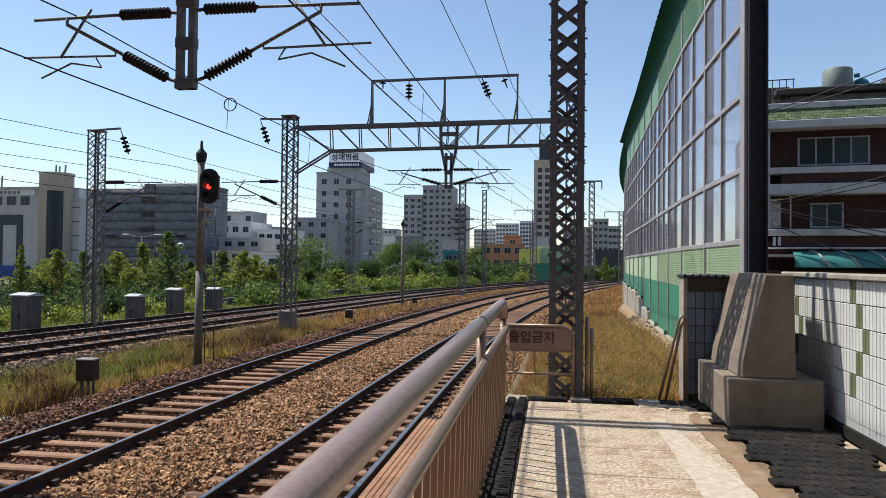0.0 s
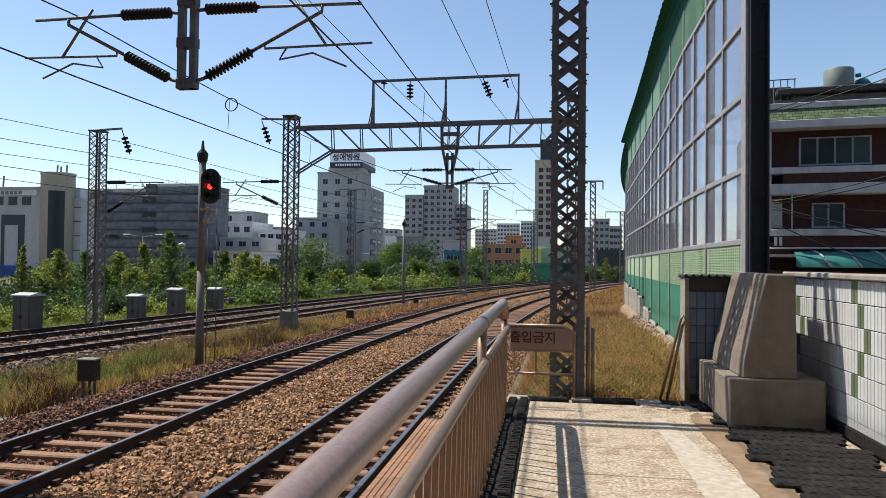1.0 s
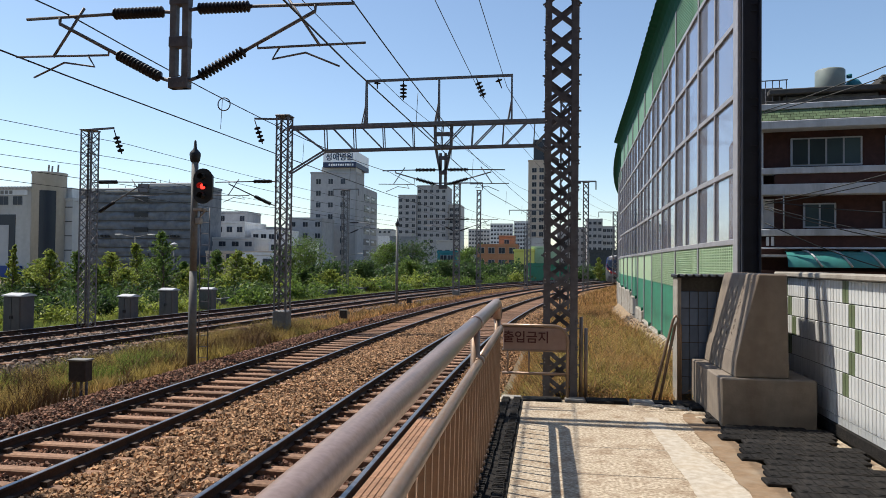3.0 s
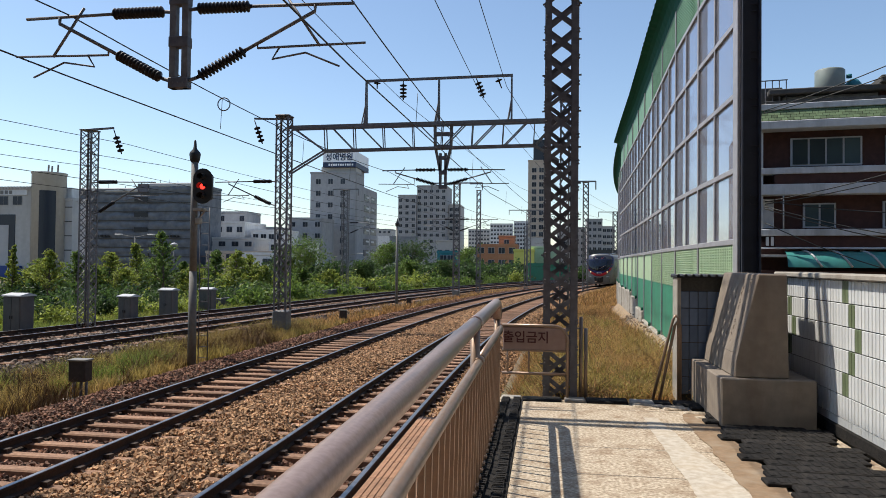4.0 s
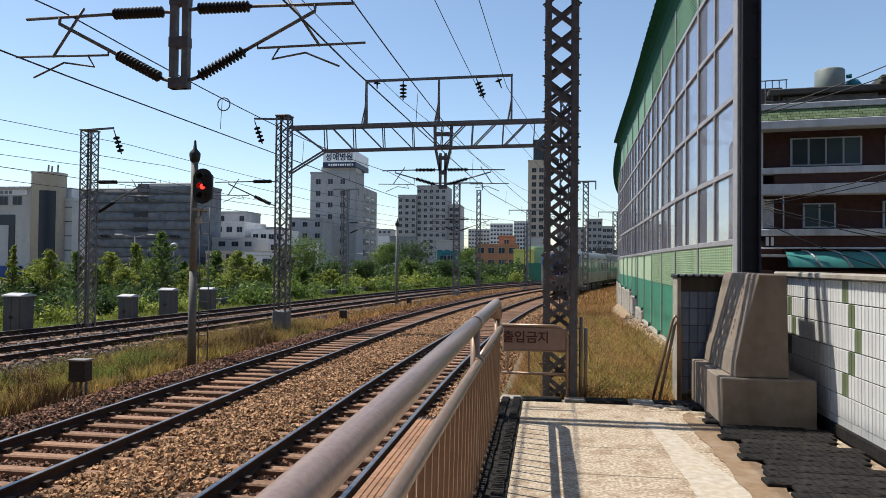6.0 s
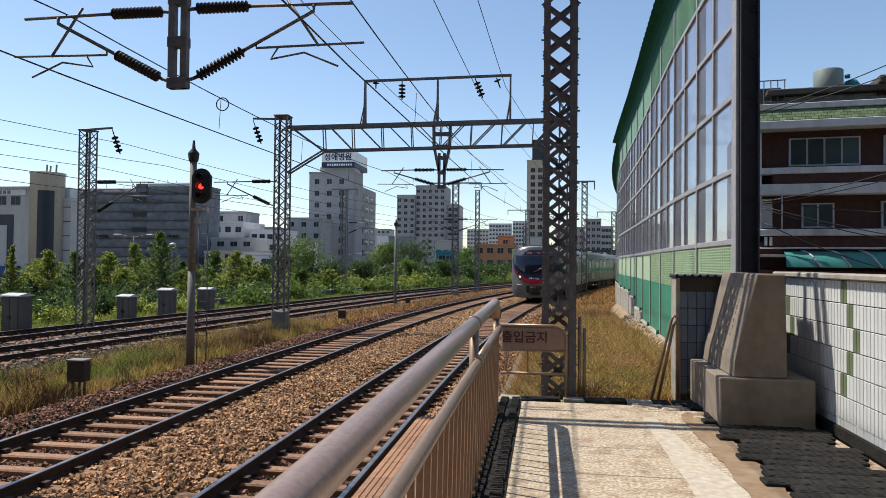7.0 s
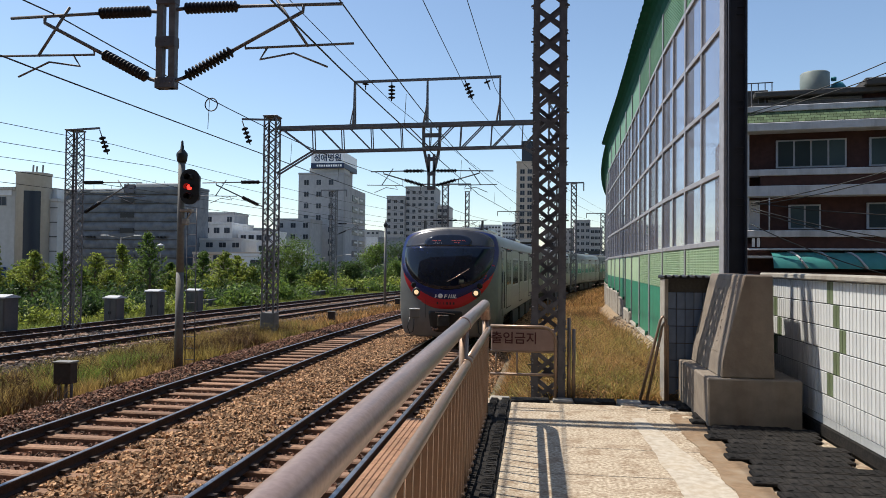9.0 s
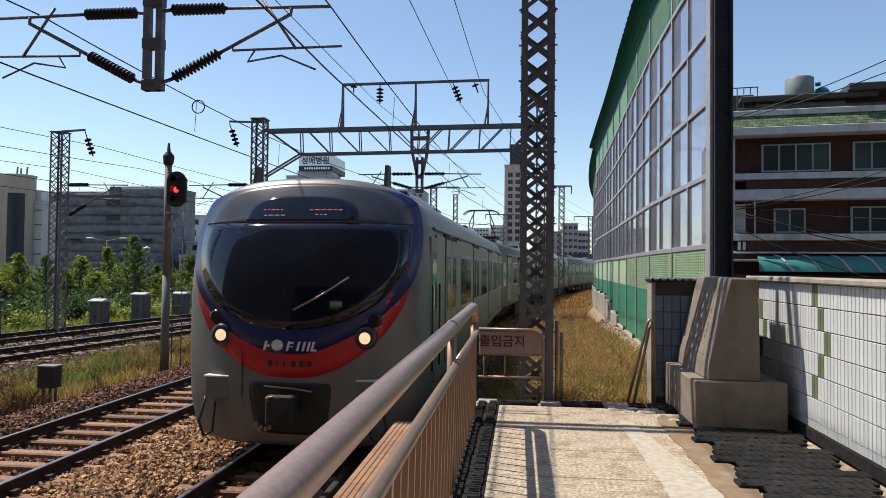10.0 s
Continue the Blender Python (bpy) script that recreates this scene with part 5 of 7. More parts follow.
def car_sides(car, first_door):
    doors = [first_door + 4.75 * k for k in range(4)]
    wins = [(a + b) / 2 for a, b in zip(doors, doors[1:])]
    y0 = 2.5 if first_door > 3 else 0.1
    tpart("underframe", bmf(rbox, -1.3, y0, 0.55, 1.3, 19.4, 0.775, 0.02), "train_dark", car, "dark underframe")
    ends = [doors[-1] + 1.75] + ([first_door - 1.75] if first_door > 2.0 and first_door < 2.6 else [])
    for s in (1, -1):
        X = lambda a, b: (min(s * a, s * b), max(s * a, s * b))
        for y in doors:
            x0, x1 = X(1.53, 1.566)
            # dark box behind the leaves paints the shaded gap of the door recess
            frame_ob = tpart("door_frame", bmf(rbox, x0, y - 0.78, 0.96, x1, y + 0.78, 2.94, 0.01), "train_dark", car)
            for k in (-1, 1):
                x0, x1 = X(1.54, 1.574)
                ya, yb = (y - 0.69, y - 0.02) if k < 0 else (y + 0.02, y + 0.69)
                leaf = tpart("door_leaf", bmf(rbox, x0, ya, 1.0, x1, yb, 2.87, 0.012), "train_side", car, "pale sliding door leaf")
                x0, x1 = X(1.565, 1.579)
                tpart("door_window", bmf(rbox, x0, ya + 0.13, 1.75, x1, yb - 0.13, 2.6, 0.006), "train_glass", leaf, "dark door window")
        for y, w in [(y, 1.9) for y in wins] + [(y, 0.75) for y in ends]:
            x0, x1 = X(1.54, 1.572)
            fr = tpart("window_frame", bmf(rbox, x0, y - w / 2 - 0.06, 1.66, x1, y + w / 2 + 0.06, 2.66, 0.012), "alu", car)
            x0, x1 = X(1.56, 1.577)
            half = w / 2 if w > 1 else w
            for k in ((-1, 0) if w > 1 else (0,)):
                a = y + k * w / 2 + 0.02 if w > 1 else y - w / 2 + 0.02
                tpart("window", bmf(rbox, x0, a, 1.72, x1, a + half - 0.04, 2.6, 0.006), "train_glass", fr, "dark window glass")
        x0, x1 = X(1.50, 1.555)
        tpart("cant_rail", bmf(rbox, x0, 1.6, 2.955, x1, 19.45, 3.0, 0.01), "train_side", car)
        x0, x1 = X(1.51, 1.562)
        for y, mat in ((doors[0] - 0.2, "train_red"), (doors[0] + 1.1, "train_blue"), (doors[1] - 0.2, "train_red"), (doors[2] - 0.2, "train_red"), (doors[3] - 0.2, "train_red")):
            tpart("side_mark", bmf(rbox, x0, y, 2.93, x1, y + 0.42, 2.952, 0.004), mat, car)
        x0, x1 = X(1.36, 1.50)
        for y in (5.6, 8.6, 11.6):
            tpart("equipment_case", bmf(rbox, x0, y, 0.18, x1, y + 2.2, 0.72, 0.03), "train_dark", car)


def bogie(car, y):
    b = tpart("bogie", bmf(rbox, -1.2, y - 1.5, 0.35, 1.2, y + 1.5, 0.62, 0.04), "train_dark", car)
    for dy in (-1.05, 1.05):
        bm = bmesh.new()
        tube(bm, (-0.95, y + dy, 0.43), (0.95, y + dy, 0.43), 0.07, 8)
        for s in (-1, 1):
            tube(bm, (s * 0.70, y + dy, 0.43), (s * 0.83, y + dy, 0.43), 0.42, 20)
        tpart("wheelset", bm, "train_dark", b)


def car_roof(car, panto):
    for y0, y1 in ((3.2, 6.0), (13.0, 15.8)):
        unit = tpart("roof_unit", bmf(rbox, -0.85, y0, 3.42, 0.85, y1, 3.70, 0.08, 2), "train_top", car, "grey roof air-conditioning unit")
        bm = bmesh.new()
        for k in range(10):
            box(bm, -0.6, y0 + 0.25 + k * 0.24, 3.695, 0.6, y0 + 0.37 + k * 0.24, 3.71)
        tagged(tpart("grille", bm, "train_dark", unit), kind="stuff")
    for s in (-1, 1):
        for k in range(3):
            xx = s * (0.75 + 0.2 * k)
            zz = 3.52 - 0.075 * k - 0.03 * k * k
            bm = bmesh.new()
            bar(bm, (xx, 1.8, zz), (xx, 19.3, zz), 0.03, 0.04)
            tpart("roof_rib", bm, "train_side", car)
    if panto:
        p = tpart("pantograph", bmf(rbox, -0.75, 3.9, 3.75, 0.75, 5.4, 3.86, 0.02), "train_dark", car, "raised folding pantograph")
        for s in (-1, 1):
            bm = bmesh.new()
            bar(bm, (s * 0.55, 4.0, 3.86), (s * 0.5, 5.2, 4.42), 0.04)
            bar(bm, (s * 0.5, 5.2, 4.42), (s * 0.35, 4.4, 5.02), 0.035)
            bar(bm, (s * 0.55, 5.3, 3.86), (s * 0.5, 4.0, 4.42), 0.04)
            bar(bm, (s * 0.5, 4.0, 4.42), (s * 0.35, 4.7, 5.02), 0.035)
            tpart("frame_arm", bm, "train_dark", p)
        bm = bmesh.new()
        bar(bm, (0.5, 5.2, 4.42), (-0.5, 4.0, 4.42), 0.02)
        bar(bm, (-0.5, 5.2, 4.42), (0.5, 4.0, 4.42), 0.02)
        tpart("cross_brace", bm, "train_dark", p)
        for y in (4.35, 4.75):
            bm = bmesh.new()
            pipe(bm, [(-0.85, y, 4.86), (-0.7, y, 5.0), (-0.5, y, 5.06), (0.5, y, 5.06), (0.7, y, 5.0), (0.85, y, 4.86)], 0.025, 6)
            tpart("collector_head", bm, "train_dark", p)


def build_trailer(panto):
    car = thing("train_car", "silver commuter train car with dark windows, green barrier reflection tinted in", "train car", group="cars of the commuter train")
    tpart("body", bmf(car_shell, False), "train_side", car)
    car_sides(car, 2.4)
    bogie(car, 2.9)
    bogie(car, 16.6)
    car_roof(car, panto)
    tpart("gangway", bmf(rbox, -0.6, -0.5, 0.9, 0.6, 0.05, 3.0, 0.03), "train_dark", car, "dark gangway bellows")
    return car


def build_cab_car():
    car = thing("train_car", "leading commuter train car with rounded grey, blue and red cab", "train car", group="cars of the commuter train")
    tpart("body", bmf(car_shell, True), "train_grey", car)
    # red crescent, blue bowl and black windscreen, each proud of the one below
    red = smooth_ring(mirror([(0, 1.08), (0.35, 1.11), (0.68, 1.24), (0.98, 1.45), (1.22, 1.72), (1.38, 2.02), (1.44, 2.3), (1.40, 2.42), (0.9, 2.5), (0, 2.5)]), 3)
    tpart("red_band", bmf(nose_patch, red, 0.004, (0, 2.1)), "train_red", car, "curved red band", False)
    blue = smooth_ring(mirror([(0, 1.37), (0.3, 1.395), (0.62, 1.52), (0.94, 1.70), (1.21, 1.93), (1.43, 2.2), (1.525, 2.55), (1.535, 2.85), (1.485, 3.12), (1.36, 3.32), (0.95, 3.43), (0.4, 3.47), (0, 3.48)]), 3)
    tpart("blue_mask", bmf(nose_patch, blue, 0.008, (0, 2.4)), "train_blue", car, "dark blue front mask", False)
    cap = smooth_ring(mirror([(0, 2.98), (0.6, 2.98), (1.25, 2.975), (1.405, 2.97), (1.39, 3.08), (1.34, 3.19), (1.23, 3.30), (0.93, 3.42), (0.4, 3.49), (0, 3.50)]), 3)
    tpart("roof_cap", bmf(nose_patch, cap, 0.013, (0, 3.19)), "train_top", car, "silver cap above the windscreen", False)
    glass = smooth_ring(mirror([(0, 1.66), (0.35, 1.685), (0.72, 1.79), (1.05, 1.98), (1.28, 2.26), (1.395, 2.55), (1.42, 2.8), (1.405, 2.93), (1.30, 2.965), (0.6, 2.97), (0, 2.97)]), 3)
    ws = tpart("windscreen", bmf(nose_patch, glass, 0.013, (0, 2.4)), "train_glass", car, "black wrap-around windscreen", False)
    disp = smooth_ring(mirror([(0, 3.005), (0.5, 3.005), (0.72, 3.005), (0.74, 3.12), (0.62, 3.25), (0.38, 3.315), (0, 3.33)]), 3)
    dd = tpart("destination_display", bmf(nose_patch, disp, 0.02, (0, 3.12)), "train_glass", car, "dark display window with amber bars", False)
    rng = random.Random(4)
    for x0, x1, z in ((-0.50, -0.22, 3.14), (0.12, 0.50, 3.14), (0.20, 0.34, 3.08), (-0.48, -0.25, 3.07)):
        bm = bmesh.new()
        x = x0
        while x < x1:
            w = rng.uniform(0.03, 0.07)
            q = lambda xx, zz: nose(xx, zz) - 0.026
            v = [bm.verts.new((a, q(a, b), b)) for a, b in ((x, z - 0.004), (x + w, z - 0.004), (x + w, z + 0.004), (x, z + 0.004))]
            bm.faces.new(v)
            x += w + 0.02
        tpart("display_bars", bm, "led" if z > 3.075 else "train_white", dd, "", False)
    # wiper and inner panels of the windscreen
    bm = bmesh.new()
    pipe(bm, [(x, nose(x, z) - 0.03, z) for x, z in ((0.05, 1.90), (0.35, 2.06), (0.72, 2.30))], 0.013, 5)
    tpart("wiper", bm, "stainless", ws, "bare metal wiper arm")
    for s in (-1, 1):
        x, z = s * 0.925, 1.57
        y = nose(x, z)
        bm = bmesh.new()
        lathe(bm, (x, y + 0.06, z), (x, y - 0.05, z), [(0, 0.145), (0.6, 0.145), (0.9, 0.13), (1, 0.1)], 20)
        rim = tpart("headlight", bm, "lamp_rim", car, "round headlight with dark rim")
        bm = bmesh.new()
        lathe(bm, (x, y - 0.03, z), (x, y - 0.06, z), [(0, 0.095), (0.5, 0.09), (1, 0.035)], 20)
        tpart("lens", bm, "head_lamp", rim, "glowing warm white lens")
        x, z = s * 1.02, 1.785
        y = nose(x, z)
        bm = bmesh.new()
        lathe(bm, (x, y + 0.06, z), (x, y - 0.035, z), [(0, 0.095), (0.7, 0.095), (1, 0.07)], 18)
        tpart("marker_lamp", bm, "lens_dark", car, "unlit dark marker lamp")
    # mark on the blue: plain slanted shapes and a round one
    bm = bmesh.new()

    def slab(x0, x1, z0, z1, lean=0.03, pr=0.014):
        v = [bm.verts.new((a, nose(a, b) - pr, b)) for a, b in ((x0, z0), (x1, z0), (x1 + lean, z1), (x0 + lean, z1))]
        bm.faces.new(v)
    for x0, w in ((-0.34, 0.035), (-0.045, 0.03), (0.085, 0.03), (0.155, 0.03), (0.215, 0.03), (0.265, 0.03)):
        slab(x0, x0 + w, 1.405, 1.52)
    for x0, x1, z0, z1 in ((-0.30, -0.25, 1.45, 1.475), (-0.01, 0.05, 1.49, 1.515), (0.0, 0.04, 1.45, 1.465), (0.265, 0.34, 1.405, 1.43)):
        slab(x0, x1, z0, z1, 0.01)
    tpart("front_mark", bm, "train_white", car, "plain white slanted shapes", False)
    bm = bmesh.new()
    ring = [(-0.155 + 0.075 * math.cos(a), 1.47 + 0.068 * math.sin(a)) for a in np.linspace(0, math.tau, 20, endpoint=False)]
    nose_patch(bm, ring, 0.014, None, 3)
    tpart("front_mark", bm, "train_white", car, "plain pale disc", False)
    bm = bmesh.new()
    for k in range(6):
        x = -0.27 + 0.10 * k
        slab(x, x + (0.055 if k not in (1, 2) else 0.02), 1.215, 1.285, 0.0, 0.012)
    tpart("number_bars", bm, "black", car, "row of dark bars", False)
    # coupler recess (its shade painted as a black patch), coupler, jumper box, hoses
    rec = smooth_ring(mirror([(0, 1.02), (0.42, 1.02), (0.52, 0.98), (0.50, 0.75), (0.46, 0.52), (0.36, 0.40), (0, 0.38)]), 3)
    tpart("coupler_recess", bmf(nose_patch, rec, 0.006, (0, 0.7)), "black", car, "black patch painting the shaded coupler opening", False)
    bm = bmesh.new()
    rbox(bm, -0.13, -0.26, 0.62, 0.13, 0.2, 0.88, 0.02)
    rbox(bm, -0.17, -0.34, 0.58, 0.17, -0.24, 0.92, 0.02)
    tube(bm, (0.05, -0.36, 0.72), (0.05, -0.3, 0.72), 0.06, 12)
    cp = tpart("coupler", bm, "train_dark", car, "dark steel coupler head")
    bm = bmesh.new()
    pipe(bm, [(-0.3, -0.04, 0.98), (-0.1, -0.08, 0.975), (0.1, -0.07, 0.96), (0.3, -0.04, 0.93)], 0.012, 5)
    pipe(bm, [(-0.12, -0.36, 0.86), (-0.14, -0.38, 0.9), (-0.06, -0.38, 0.92), (0.0, -0.36, 0.9)], 0.014, 5)
    tpart("uncoupling_rod", bm, "stainless", cp, "bare metal rod")
    bm = bmesh.new()
    for x0, z in ((-0.42, 0.52), (-0.36, 0.49), (-0.30, 0.47), (-0.25, 0.49), (-0.39, 0.46)):
        tube(bm, (x0, 0.02, z), (x0 + 0.03, -0.05, z - 0.01), 0.022, 8)
    tpart("hose_cocks", bm, "stainless", cp, "bright metal hose cocks")
    for s in (-1, 1):
        y = nose(0.98, 0.95)
        tpart("jumper_box", bmf(rbox, s * 0.98 - 0.16, y - 0.05, 0.80, s * 0.98 + 0.16, y + 0.1, 1.06, 0.015), "train_grey", car, "grey jumper socket box")
        tpart("jumper_lid", bmf(rbox, s * 0.98 - 0.165, y - 0.06, 1.045, s * 0.98 + 0.165, y + 0.1, 1.07, 0.006), "train_white", car)
        bm = bmesh.new()
        pipe(bm, [(s * 1.14, y - 0.0, 0.8), (s * 1.2, y - 0.06, 0.5), (s * 1.12, y - 0.08, 0.32), (s * 1.02, y - 0.06, 0.38), (s * 1.0, y - 0.04, 0.75)], 0.018, 6)
        tpart("hose", bm, "black", car, "hanging black hose")
    bm = bmesh.new()
    pipe(bm, [(-0.62, nose(0.62, z) - 0.006, z) for z in (1.35, 1.15, 0.98, 0.8)], 0.005, 4)
    tpart("panel_seam", bm, "black", car)
    # fins, cab doors, side panels
    for s in (-1, 1):
        bm = bmesh.new()
        v = [(s * 0.93, 0.95, 3.40), (s * 0.93, 1.25, 3.42), (s * 0.93, 1.22, 3.80), (s * 0.93, 1.06, 3.80)]
        a = [bm.verts.new(p) for p in v]
        b = [bm.verts.new((p[0] + 0.05, p[1], p[2])) for p in v]
        bm.faces.new(a)
        bm.faces.new(b[::-1])
        for k in range(4):
            bm.faces.new((a[k], a[(k + 1) % 4], b[(k + 1) % 4], b[k]))
        tpart("roof_fin", bm, "black", car, "black aerial fin")
        X = lambda p, q: (min(s * p, s * q), max(s * p, s * q))
        x0, x1 = X(1.53, 1.5605)
        tpart("side_panel", bmf(rbox, x0, 1.75, 0.79, x1, 19.48, 2.90, 0.01), "train_side", car, "pale side sheeting")
        x0, x1 = X(1.535, 1.570)
        cd = tpart("cab_door", bmf(rbox, x0, 1.16, 1.0, x1, 1.72, 2.85, 0.015), "train_grey", car)
        x0, x1 = X(1.555, 1.574)
        tpart("cab_window", bmf(rbox, x0, 1.24, 1.85, x1, 1.64, 2.65, 0.01), "train_glass", cd)
        for y in (1.1, 1.78):
            bm = bmesh.new()
            tube(bm, (s * 1.60, y, 1.05), (s * 1.60, y, 2.2), 0.014, 6)
            tpart("grab_rail", bm, "black", cd)
    car_sides(car, 3.4)
    bogie(car, 3.1)
    bogie(car, 16.6)
    car_roof(car, False)
    tpart("roof_fairing", bmf(rbox, -0.9, 1.5, 3.38, 0.9, 3.1, 3.60, 0.08, 2), "train_top", car, "sloping roof fairing")
    return car


lead_car = build_cab_car()
second_car = build_trailer(True)
plain_car = build_trailer(False)
train = [lead_car, second_car, plain_car] + [copy_thing(plain_car, pose(0, 0, 0)) for _ in range(4)]


# ------------------------------------------------------------ plants
# the wide tone spread puts lit and shaded leaves into the colour
M["leaf"] = material("leaf_green", (0.16, 0.235, 0.045), 0.55, second=(0.10, 0.16, 0.032), grain=3, bump=0, vary=0.65, island=True)
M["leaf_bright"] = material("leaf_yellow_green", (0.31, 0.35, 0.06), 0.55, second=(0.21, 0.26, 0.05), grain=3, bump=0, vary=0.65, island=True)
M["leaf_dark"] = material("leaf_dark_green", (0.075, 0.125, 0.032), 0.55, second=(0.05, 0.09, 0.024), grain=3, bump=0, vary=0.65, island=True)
M["grass_dry"] = material("dry_grass", (0.50, 0.30, 0.125), 0.8, second=(0.33, 0.165, 0.06), grain=1.1, stain=(0.20, 0.145, 0.04), stain_scale=0.8, stain_amount=0.85, bump=0, vary=0.75, island=True)
M["grass_mixed"] = material("half_dry_grass", (0.36, 0.29, 0.085), 0.8, second=(0.38, 0.24, 0.09), grain=0.5, stain=(0.21, 0.22, 0.045), stain_scale=0.3, stain_amount=0.9, bump=0, vary=0.45, island=True)
M["grass_green"] = material("green_grass", (0.20, 0.26, 0.055), 0.8, second=(0.29, 0.29, 0.07), grain=0.5, bump=0, vary=0.4, island=True)
M["weed_brown"] = material("brown_weed", (0.17, 0.10, 0.045), 0.85, second=(0.12, 0.07, 0.03), grain=0.6, bump=0, vary=0.45, island=True)
M["bark"] = material("bark", (0.16, 0.12, 0.09), 0.95, second=(0.10, 0.075, 0.055), grain=12, bump=0.6)
for key in ("leaf", "leaf_bright", "leaf_dark", "grass_dry", "grass_mixed", "grass_green"):
    # thin leaves let light through
    nt = M[key].node_tree
    tl, mx = nt.nodes.new("ShaderNodeBsdfTranslucent"), nt.nodes.new("ShaderNodeMixShader")
    bs = nt.nodes["Principled BSDF"]
    nt.links.new(bs.inputs["Base Color"].links[0].from_socket, tl.inputs["Color"])
    mx.inputs["Fac"].default_value = 0.45
    nt.links.new(bs.outputs[0], mx.inputs[1])
    nt.links.new(tl.outputs[0], mx.inputs[2])
    nt.links.new(mx.outputs[0], nt.nodes["Material Output"].inputs["Surface"])


def leaf_mesh(pos, size, rng):
    """Folded leaves: two triangles each, at random tilts."""
    n = len(pos)
    a = rng.normal(size=(n, 3))
    a /= np.linalg.norm(a, axis=1, keepdims=True)
    b = np.cross(a, rng.normal(size=(n, 3)))
    b /= np.linalg.norm(b, axis=1, keepdims=True)
    c = np.cross(a, b)
    s = (size * rng.uniform(0.6, 1.3, n))[:, None]
    v = np.stack([pos - a * s * 0.9, pos + b * s * 0.42 + c * s * 0.12, pos + a * s * 0.9, pos - b * s * 0.42 + c * s * 0.12], 1).reshape(-1, 3)
    k = np.arange(n)[:, None] * 4
    f = np.concatenate([k + np.array([[0, 1, 2]]), k + np.array([[0, 2, 3]])], 0)
    return v, f


def tree(x, y, top, spread, kind, seed, label, mat):
    rng = np.random.default_rng(seed)
    z0 = GROUND
    h = top - z0
    t = thing("tree", label, "tree", x, y, z0)
    bm = bmesh.new()
    r0 = 0.035 * h / 2 + 0.03
    lean = rng.normal(0, 0.03, 2) * h
    tip = Vector((lean[0], lean[1], h * 0.96))
    path = [Vector((tip.x * u * u, tip.y * u * u, h * 0.96 * u)) for u in np.linspace(0, 1, 6)]
    for i in range(5):
        tube(bm, path[i], path[i + 1], r0 * (1 - i / 5.5), 7, r0 * (1 - (i + 1) / 5.5), False)
    pos = []
    conic = kind == "cone"
    n_limb = 48 if conic else 30
    for k in range(n_limb):
        u = 0.18 + 0.80 * (k + rng.random()) / n_limb if conic else 0.35 + 0.5 * rng.random()
        base = Vector((tip.x * u * u, tip.y * u * u, h * 0.96 * u))
        ang = k * 2.4 + rng.normal(0, 0.3)
        if conic:
            ln = spread * 1.6 * (1.05 - u) ** 1.0 * rng.uniform(0.6, 1.45)
            up = rng.uniform(0.3, 1.0)
        else:
            ln = spread * rng.uniform(0.6, 1.05)
            up = rng.uniform(-0.25, 1.1)
        d = Vector((math.cos(ang), math.sin(ang), up)).normalized()
        end = base + d * ln
        if not conic:
            end.z = min(end.z, h * rng.uniform(0.85, 1.0))
        tube(bm, base, end, r0 * 0.28, 4, 0.008, False)
        m = 60 if conic else 120
        uu = rng.uniform(0.2, 1.05, m)
        cl = np.array(base)[None] + (np.array(end) - np.array(base))[None] * uu[:, None]
        pos.append(cl + rng.normal(0, (0.055 if conic else 0.16) * spread * (0.5 + 0.6 * uu[:, None]), (m, 3)) * (1, 1, 0.8))
    part("trunk", bm, "bark", t, "slim tapered trunk with branches")
    pos = np.concatenate(pos)
    v, f = leaf_mesh(pos, 0.055 + 0.001 * y, rng)
    crown = soup("crown", v, f, mat, t)
    crown["kind"] = "stuff"


TREES = (("cone", -26.9, 46, 3.75, 1.3), ("cone", -30.1, 48, 2.95, 1.0), ("cone", -29.8, 44, 2.1, 1.3), ("cone", -30.0, 41, 2.2, 0.95), ("cone", -32.0, 41, 2.2, 1.2),
         ("cone", -32.1, 38, 2.5, 0.5), ("cone", -26.5, 48, 1.5, 1.0), ("cone", -28.0, 43, 0.9, 1.2), ("cone", -24.4, 52, 2.4, 1.4), ("cone", -27.0, 54, 2.5, 1.3),
         ("cone", -24.0, 54, 2.1, 1.1), ("cone", -22.3, 53, 1.2, 1.0), ("cone", -30.1, 43, 1.1, 1.2), ("cone", -34.0, 42, 1.1, 1.2),
         ("round", -28.6, 80, 4.75, 2.7), ("round", -31.9, 82, 3.8, 2.0), ("round", -22.3, 95, 4.7, 2.3), ("round", -19.0, 98, 4.7, 3.1), ("round", -12.4, 110, 4.2, 2.1),
         ("cone", 7.7, 104, 2.6, 0.8), ("round", -36, 60, 1.6, 1.6), ("round", -20, 75, 1.8, 1.5), ("round", -16, 80, 2.0, 1.5), ("round", -12, 85, 1.9, 1.4),
         ("cone", -35.5, 45, 1.6, 1.3), ("cone", -25.2, 47.5, 1.3, 1.1), ("cone", -23.4, 50, 0.9, 1.0), ("cone", -20.5, 57, 1.0, 1.1), ("cone", -19.3, 61, 0.8, 1.1))
for i, (kind, x, y, top, sp) in enumerate(TREES):
    if kind == "cone":
        tree(x, y, top, sp, kind, 100 + i, "young upright tree with yellow-green leaves" if i % 3 else "slender young tree with dense green leaves", "leaf_bright" if i % 3 else "leaf")
    else:
        tree(x, y, top, sp, kind, 100 + i, "round-crowned dark green tree", "leaf_dark" if i % 2 else "leaf")


